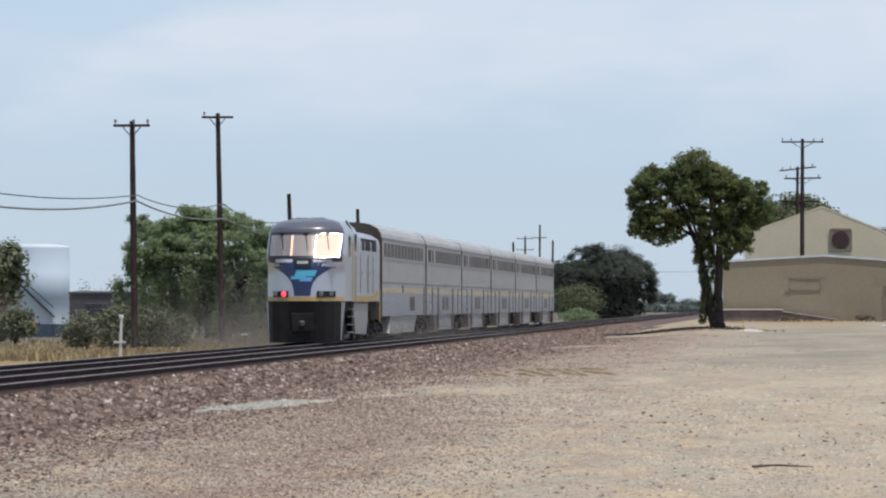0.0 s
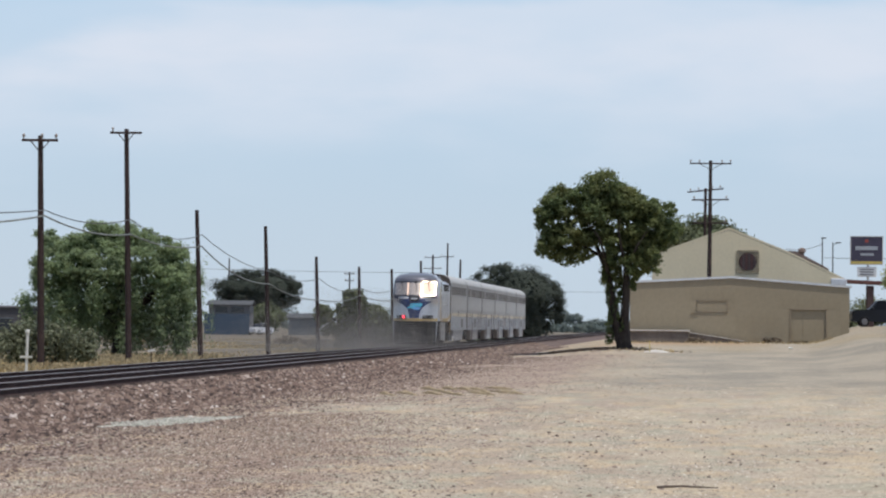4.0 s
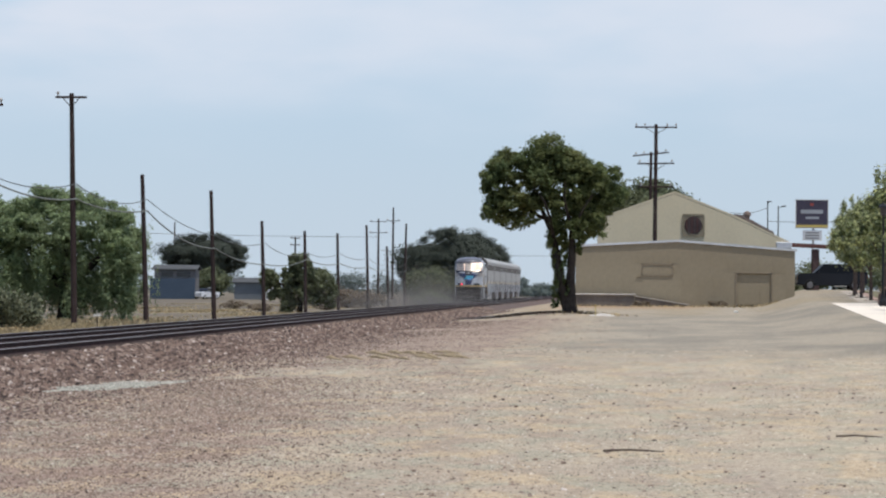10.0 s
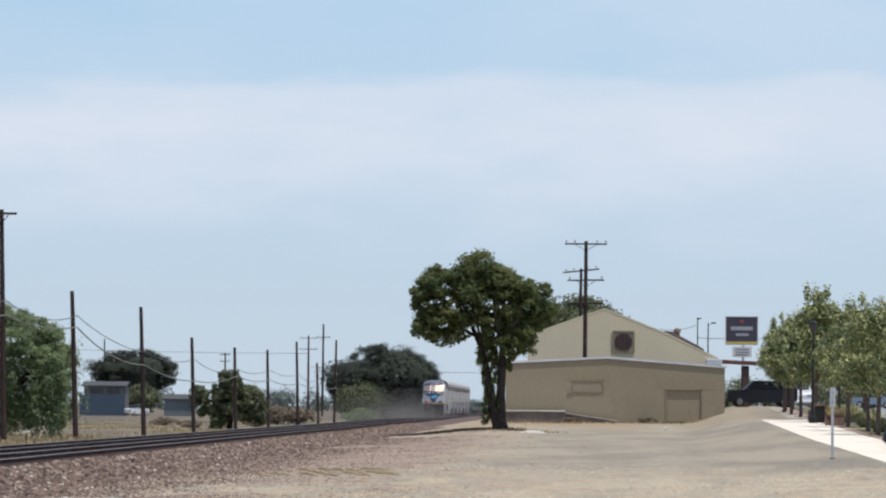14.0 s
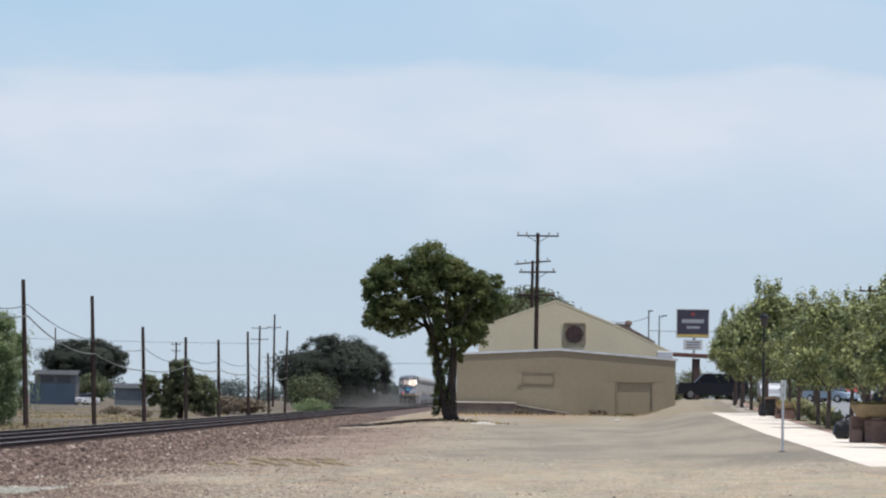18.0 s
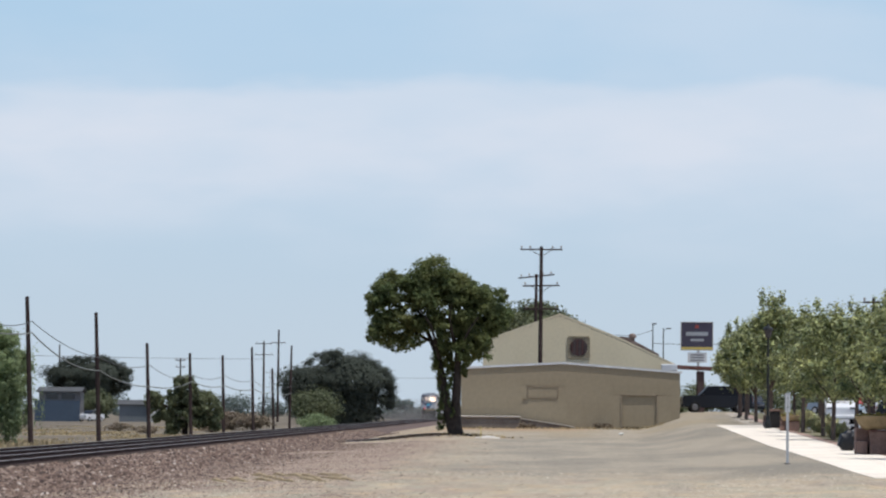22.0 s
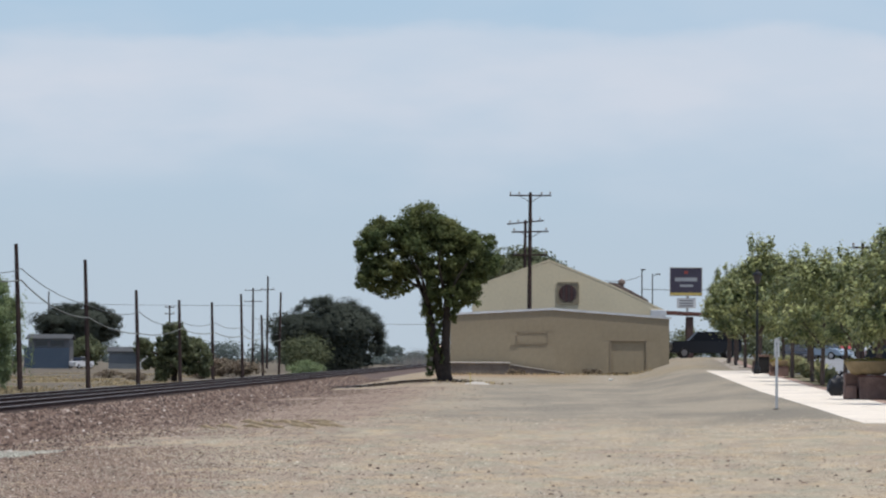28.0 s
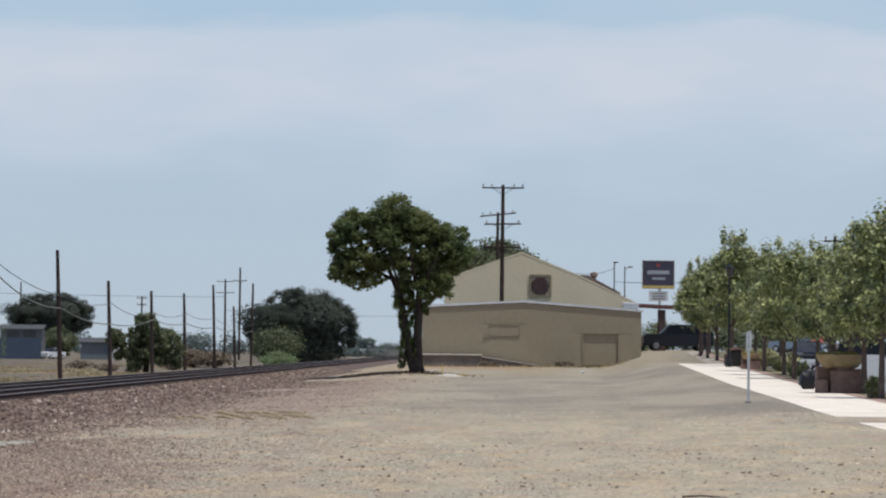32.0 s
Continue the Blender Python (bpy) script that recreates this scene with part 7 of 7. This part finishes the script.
    for s in (-1, 1):
        a, b = sorted((s * 0.58, s * 1.26))
        h = part("lamp_housing", nose_patch(lambda z: (a, b), 1.86, 2.10, 0.05, 6, 3), UNDER, t)
        for q in (0.74, 1.10):
            red = s < 0 and q == 0.74
            x = s * q
            part("tail_lamp" if red else "lamp_lens", lathe(B(), [(0.105, 0), (0.11, 0.03), (0.08, 0.06)], 14), TAIL if red else HEADLAMP, h, "glowing red lamp" if red else "", at=pose(x, nose_y(x, 1.98) - 0.06, 1.98, 90, 0, 0))
    # pilot below the nose, rounded back at its corners
    bm = B()
    plan = [(-1.48, 0.9), (-1.42, -0.35), (-1.22, -0.95), (-0.9, -1.2), (0.9, -1.2), (1.22, -0.95), (1.42, -0.35), (1.48, 0.9)]
    lo, hi = [bm.verts.new((x, y + 0.1, 0.04)) for x, y in plan], [bm.verts.new((x * 1.03, y, 1.70)) for x, y in plan]
    bm.faces.new(lo[::-1])
    bm.faces.new(hi)
    for i in range(len(plan)):
        j = (i + 1) % len(plan)
        bm.faces.new((lo[i], lo[j], hi[j], hi[i]))
    p = part("pilot", bm, UNDER, t, "black pilot plate under the nose")
    part("coupler_door", box(B(), 0, -1.22, 0.85, 0.9, 0.08, 0.75, bevel=0.03), UNDER, p)
    part("coupler", box(B(), 0, -1.34, 0.80, 0.2, 0.22, 0.24, bevel=0.05), WHEEL, p)
    for x in (-0.55, 0.5):
        part("air_hose", tube(B(), [(x, -1.2, 0.75), (x, -1.32, 0.6), (x * 0.8, -1.3, 0.3)], 0.03, 6), RUBBER, p)
    for s in (-1, 1):
        x = s * (LOCO_W + 0.006)
        # pale stepped guard at the pilot's corner
        bm = B()
        prism(bm, [(s * 1.30, 0.12), (s * 1.44, 0.12), (s * 1.58, 1.66), (s * 1.36, 1.66)], -0.12, 0.22)
        part("corner_guard", bm, GALV, p, "pale steel corner guard")
        part("cab_window", box(B(), x, 2.35, 3.93, 0.02, 0.95, 0.78, bevel=0.008), DARKGLASS, t)
        part("cab_window", box(B(), x, 5.15, 4.12, 0.02, 0.75, 0.72, bevel=0.008), DARKGLASS, t)
        part("window_frame", box(B(), x - s * 0.004, 2.35, 3.93, 0.02, 1.1, 0.92, bevel=0.008), SILVER_ROOF, t)
        part("cab_door", box(B(), x - s * 0.002, 5.15, 2.7, 0.024, 0.85, 1.75, bevel=0.008), SILVER, t)
        part("cab_post", box(B(), x, 3.8, 2.95, 0.02, 0.5, 2.3), GOLD, t, "gold upright stripe")
        # radiator openings high on the hood, with their slats
        for y0, w2 in ((8.9, 1.3), (11.2, 2.4), (14.2, 2.2)):
            g = part("grille", box(B(), s * 1.51, y0, 4.10, 0.06, w2, 0.5, bevel=0.01), UNDER, t)
            for k in range(4):
                part("louvre_slat", box(B(), s * 1.545, y0, 3.93 + 0.11 * k, 0.02, w2 - 0.06, 0.03), DOOR_EDGE, g)
        for y0, dark in ((7.55, 1), (11.25, 1), (13.6, 0)):
            part("door_gap", box(B(), s * 1.546, y0, 2.85, 0.014, 0.16 if dark else 0.06, 1.6), DOOR_EDGE, t)
        for k in range(4):
            part("latch", box(B(), s * 1.55, 8.5 + 1.9 * k, 2.9, 0.02, 0.08, 0.14), GALV, t)
        part("gold_sill", box(B(), x, 7.9, 1.80, 0.02, 7.6, 0.24), GOLD, t, "gold stripe along the sill")
        bm = B()
        prism(bm, [(11.7, 1.68), (14.2, 1.74), (15.6, 1.98), (15.6, 2.16), (14.2, 2.02), (11.7, 1.92)], min(x, x + s * 0.012), max(x, x + s * 0.012), "x")
        part("gold_sweep", bm, GOLD, t, "gold stripe sweeping upward at the rear")
        part("rear_post", box(B(), x - s * 0.01, 17.0, 1.5, 0.03, 0.25, 1.4), GOLD, t, "gold upright stripe")
        part("handrail", tube(B(), [(x + s * 0.06, 4.6, 1.3), (x + s * 0.06, 4.6, 3.0)], 0.02, 5), GALV, t)
        bm = B()
        prism(bm, [(5.7, 0.36), (10.9, 0.30), (11.6, 1.0), (11.6, 1.62), (5.0, 1.62), (5.0, 1.2)], min(s * 1.40, s * 1.50), max(s * 1.40, s * 1.50), "x")
        part("skirt", bm, SILVER, t, "silver skirt over the fuel tank")
        for k in range(4):
            part("step", box(B(), s * 1.40, 4.55, 0.42 + 0.32 * k, 0.22, 0.5, 0.05), GALV, t)
    part("underframe", box(B(), 0, 8.9, 1.5, 2.7, 16.8, 0.42), UNDER, t)
    part("fuel_tank", box(B(), 0, 8.4, 0.7, 2.5, 4.6, 0.7, bevel=0.1), UNDER, t)
    part("roof_fan_deck", box(B(), 0, 13.0, 4.64, 1.5, 6.0, 0.14, bevel=0.04), UNDER, t)
    for k in range(3):
        part("roof_fan", lathe(B(), [(0.62, 4.70), (0.62, 4.80), (0.5, 4.82), (0.1, 4.80)], 20, 0, 11.0 + 2.0 * k), DOOR_EDGE, t)
    part("exhaust_hatch", box(B(), 0, 9.0, 4.66, 0.9, 1.4, 0.2, bevel=0.04), UNDER, t)
    for s in (-1, 1):
        part("horn_pocket", lathe(B(), [(0.26, -0.03), (0.26, 0.04)], 16), DARKGLASS, t, at=pose(s * 1.36, 4.4, 4.80, 0, s * 62, 0))
    for x in (-0.35, 0.3):
        part("roof_hatch", box(B(), x, 2.6, 5.08, 0.5, 1.2, 0.05, bevel=0.02), SURROUND, t)
    bogie(t, 3.1, base=2.75)
    bogie(t, 14.2, base=2.75)
    return t


def coach_outline():
    right = [(1.50, 1.05), (1.55, 1.3), (1.55, 4.50), (1.51, 4.70), (1.36, 4.93), (1.02, 5.11), (0.5, 5.19)]
    return right + [(-x, z) for x, z in right[::-1]]


def coach(first):
    label = "silver bilevel passenger coach with dark end wall behind the locomotive" if first else "silver bilevel passenger coach with dark windows and gold band"
    t = thing("passenger_coach", pose(TRACKS[1], 210, RAIL_Z - FAR_DROP), label, "coach", "passenger train")
    L = 25.5
    bm = B()
    prism(bm, [p for p in coach_outline() if p[1] <= 4.51], 0.15, L - 0.15)
    part("body", bm, COACH_SIDE, t)
    bm = B()
    prism(bm, [p for p in coach_outline() if p[1] >= 4.5], 0.15, L - 0.15)
    roof = part("roof", bm, SILVER_ROOF, t, "pale dusty rounded roof")
    for k in range(6):
        part("roof_rib", box(B(), 0, 3.0 + 3.9 * k, 5.195, 1.2, 0.10, 0.03), SILVER_ROOF, roof)
    # dropped floor between the bogies, sloping in at its ends
    bm = B()
    prism(bm, [(4.4, 0.26), (18.6, 0.26), (20.4, 1.06), (5.0, 1.06)] if first else [(6.9, 0.26), (19.2, 0.26), (20.1, 1.06), (6.0, 1.06)], -1.5, 1.5, "x")
    part("low_floor", bm, COACH_SIDE, t)
    for e in (0.0, L):
        bm = B()
        prism(bm, [(u * 0.985, z if z > 1.1 else 0.9) for u, z in coach_outline()], e - (0.02 if e else 0.14), e + (0.14 if e else 0.02))
        part("end_frame", bm, END_BROWN, t, "dark brown end wall")
        part("diaphragm", box(B(), 0, e + (-0.12 if not e else 0.12), 3.4, 1.1, 0.26, 2.2, bevel=0.05), RUBBER, t, "black rubber gangway")
        for s in (-1, 1):
            part("corner_post", box(B(), s * 1.50, e + (0.10 if not e else -0.10), 2.75, 0.12, 0.2, 3.5), END_BROWN, t)
    for s in (-1, 1):
        x = s * 1.556
        if first:
            ups = [(1.9 + 1.92 * k, 1.35, 0) for k in range(12)]
        else:
            ups = [(2.2, 1.5, 1), (4.3, 0.9, 0)] + [(6.9 + 1.66 * k, 1.1, 0) for k in range(9)] + [(22.0, 1.4, 1), (24.0, 1.0, 1)]
        for y, w, dark in ups:
            part("upper_window", box(B(), x, y, 3.99, 0.02, w, 0.62, bevel=0.005), END_BROWN if dark else COACH_GLASS, t)
        part("gold_band", box(B(), x, L / 2, 2.20, 0.014, L - 0.5, 0.24), PALE_GOLD, t, "pale gold band")
        part("belt_rail", box(B(), x, L / 2, 2.60, 0.03, L - 0.4, 0.05), SILVER_ROOF, t)
        part("window_rail", box(B(), x, L / 2, 3.60, 0.03, L - 0.4, 0.04), SILVER_ROOF, t)
        part("gutter", box(B(), x - s * 0.01, L / 2, 4.52, 0.06, L - 0.4, 0.05), SILVER_ROOF, t)
        part("blue_band", box(B(), x, L / 2, 1.56, 0.010, L - 0.5, 1.02), BLUE_BAND, t, "grey-blue lower band")
        if first:
            part("lower_window", box(B(), x, 17.0, 1.60, 0.024, 2.9, 0.66, bevel=0.005), COACH_GLASS, t)
            part("vent_box", box(B(), x, 11.3, 2.28, 0.05, 0.6, 0.36, bevel=0.01), DOOR_EDGE, t)
            d = part("door", box(B(), x + s * 0.004, 24.3, 1.75, 0.03, 0.7, 1.3, bevel=0.006), DOOR_RED, t, "dark recessed side door")
        else:
            for y, w in ((11.9, 1.7), (14.4, 1.7)):
                part("lower_window", box(B(), x, y, 1.62, 0.024, w, 0.68, bevel=0.005), COACH_GLASS, t)
            for y, w, lo in ((3.9, 0.55, 1.1), (7.9, 1.0, 0.34), (18.5, 1.0, 0.34), (22.5, 0.55, 1.1)):
                d = part("door", box(B(), x + s * 0.002, y, (2.42 + lo) / 2, 0.03, w, 2.42 - lo, bevel=0.006), DOOR_RED, t, "dark recessed side door")
                part("door_window", box(B(), s * 1.576, y, 1.9, 0.016, w * 0.5, 0.7), DARKGLASS, d)
                part("grab_rail", tube(B(), [(s * 1.60, y + w * 0.7, 1.0), (s * 1.60, y + w * 0.7, 2.2)], 0.02, 5), GALV, d)
    bogie(t, 2.9, base=2.6)
    bogie(t, L - 2.9, base=2.6)
    part("underframe", box(B(), 0, L / 2, 0.98, 2.6, L - 0.8, 0.16), UNDER, t)
    return t


LOCO = locomotive()
COACHES = [coach(True), coach(False)]
COACHES += [copy_thing(COACHES[1], pose(TRACKS[1], 236 + 26 * k, RAIL_Z - FAR_DROP)) for k in range(1, 5)]


# ---- the dust that the train draws along ----
DUST_PUFFS = []


def dust_cloud():
    """Fine flakes of dust in rigid puffs that trail the train, dense low down and thinning backward and upward."""
    t = thing("dust_cloud", pose(TRACKS[1], 190, RAIL_Z - FAR_DROP), "thin pale dust hanging over the rails behind the train", "dust", kind="stuff")
    for k, (front, back, n, high, x0, wide) in enumerate(((12, -6, 26000, 0.7, -3.4, 2.4), (-6, -45, 150000, 1.25, -2.2, 3.4), (-38, -85, 150000, 1.3, -2.4, 3.6), (-70, -150, 90000, 1.0, -2.6, 4.2))):
        rng = np.random.RandomState(900 + k)
        y = rng.uniform(back, front, n)
        x = rng.normal(x0, wide, n)
        z = rng.exponential(high, n)
        swirl = np.sin(y * 0.35 + x * 0.4 + k) + np.sin(y * 0.13 - z * 0.9) + np.sin(x * 0.7 + y * 0.07)
        keep = (z < (1.8, 4.2, 4.0, 3.2)[k]) & (swirl + rng.normal(0, 1.0, n) > -1.0) & ((np.abs(x) > 1.8) | (y < -2.0))
        p = np.stack([x, y, z - 0.25], -1)[keep]
        v = p[:, None] + rng.normal(0, 0.0115, (len(p), 3, 3))
        DUST_PUFFS.append(part("dust_puff", raw_mesh("dust_puff", v.reshape(-1, 3), np.arange(3 * len(p)).reshape(-1, 3), DUST), DUST, t))
    return t


DUST_CLOUD = dust_cloud()


def motions():
    """The train runs away along the far track at a steady pace."""
    times = (0, 4, 9, 14, 20, 26, 32)
    head = lambda s: 190.5 + 34.9 * s
    walk(LOCO, [(s, pose(TRACKS[1], head(s), RAIL_Z - FAR_DROP)) for s in times])
    for k, c in enumerate(COACHES):
        walk(c, [(s, pose(TRACKS[1], head(s) + 18.0 + 25.9 * k, RAIL_Z - FAR_DROP)) for s in times])
    walk(DUST_CLOUD, [(s, pose(TRACKS[1], head(s), RAIL_Z - FAR_DROP)) for s in times])
    # the puffs start hidden inside the coaches, so close flakes don't show, then lag
    for puff, ahead in zip(DUST_PUFFS, (14, 60, 95, 150)):
        walk(puff, [(s, pose(0, y, 0)) for s, y in ((0, ahead), (2, ahead * 0.8), (7, 0), (32, 0))])
    # two vehicles come along the street towards the camera
    walk(WHITE_VAN, [(s, street_at(y)) for s, y in ((0, 640), (12, 450), (17, 394), (19, 384), (20, 375), (21, 346), (22, 310), (24, 236), (28, 80), (32, -80))])
    walk(DARK_CAR, [(s, street_at(y)) for s, y in ((0, 660), (14, 520), (24, 400), (28.5, 341), (32, 302))])


motions()
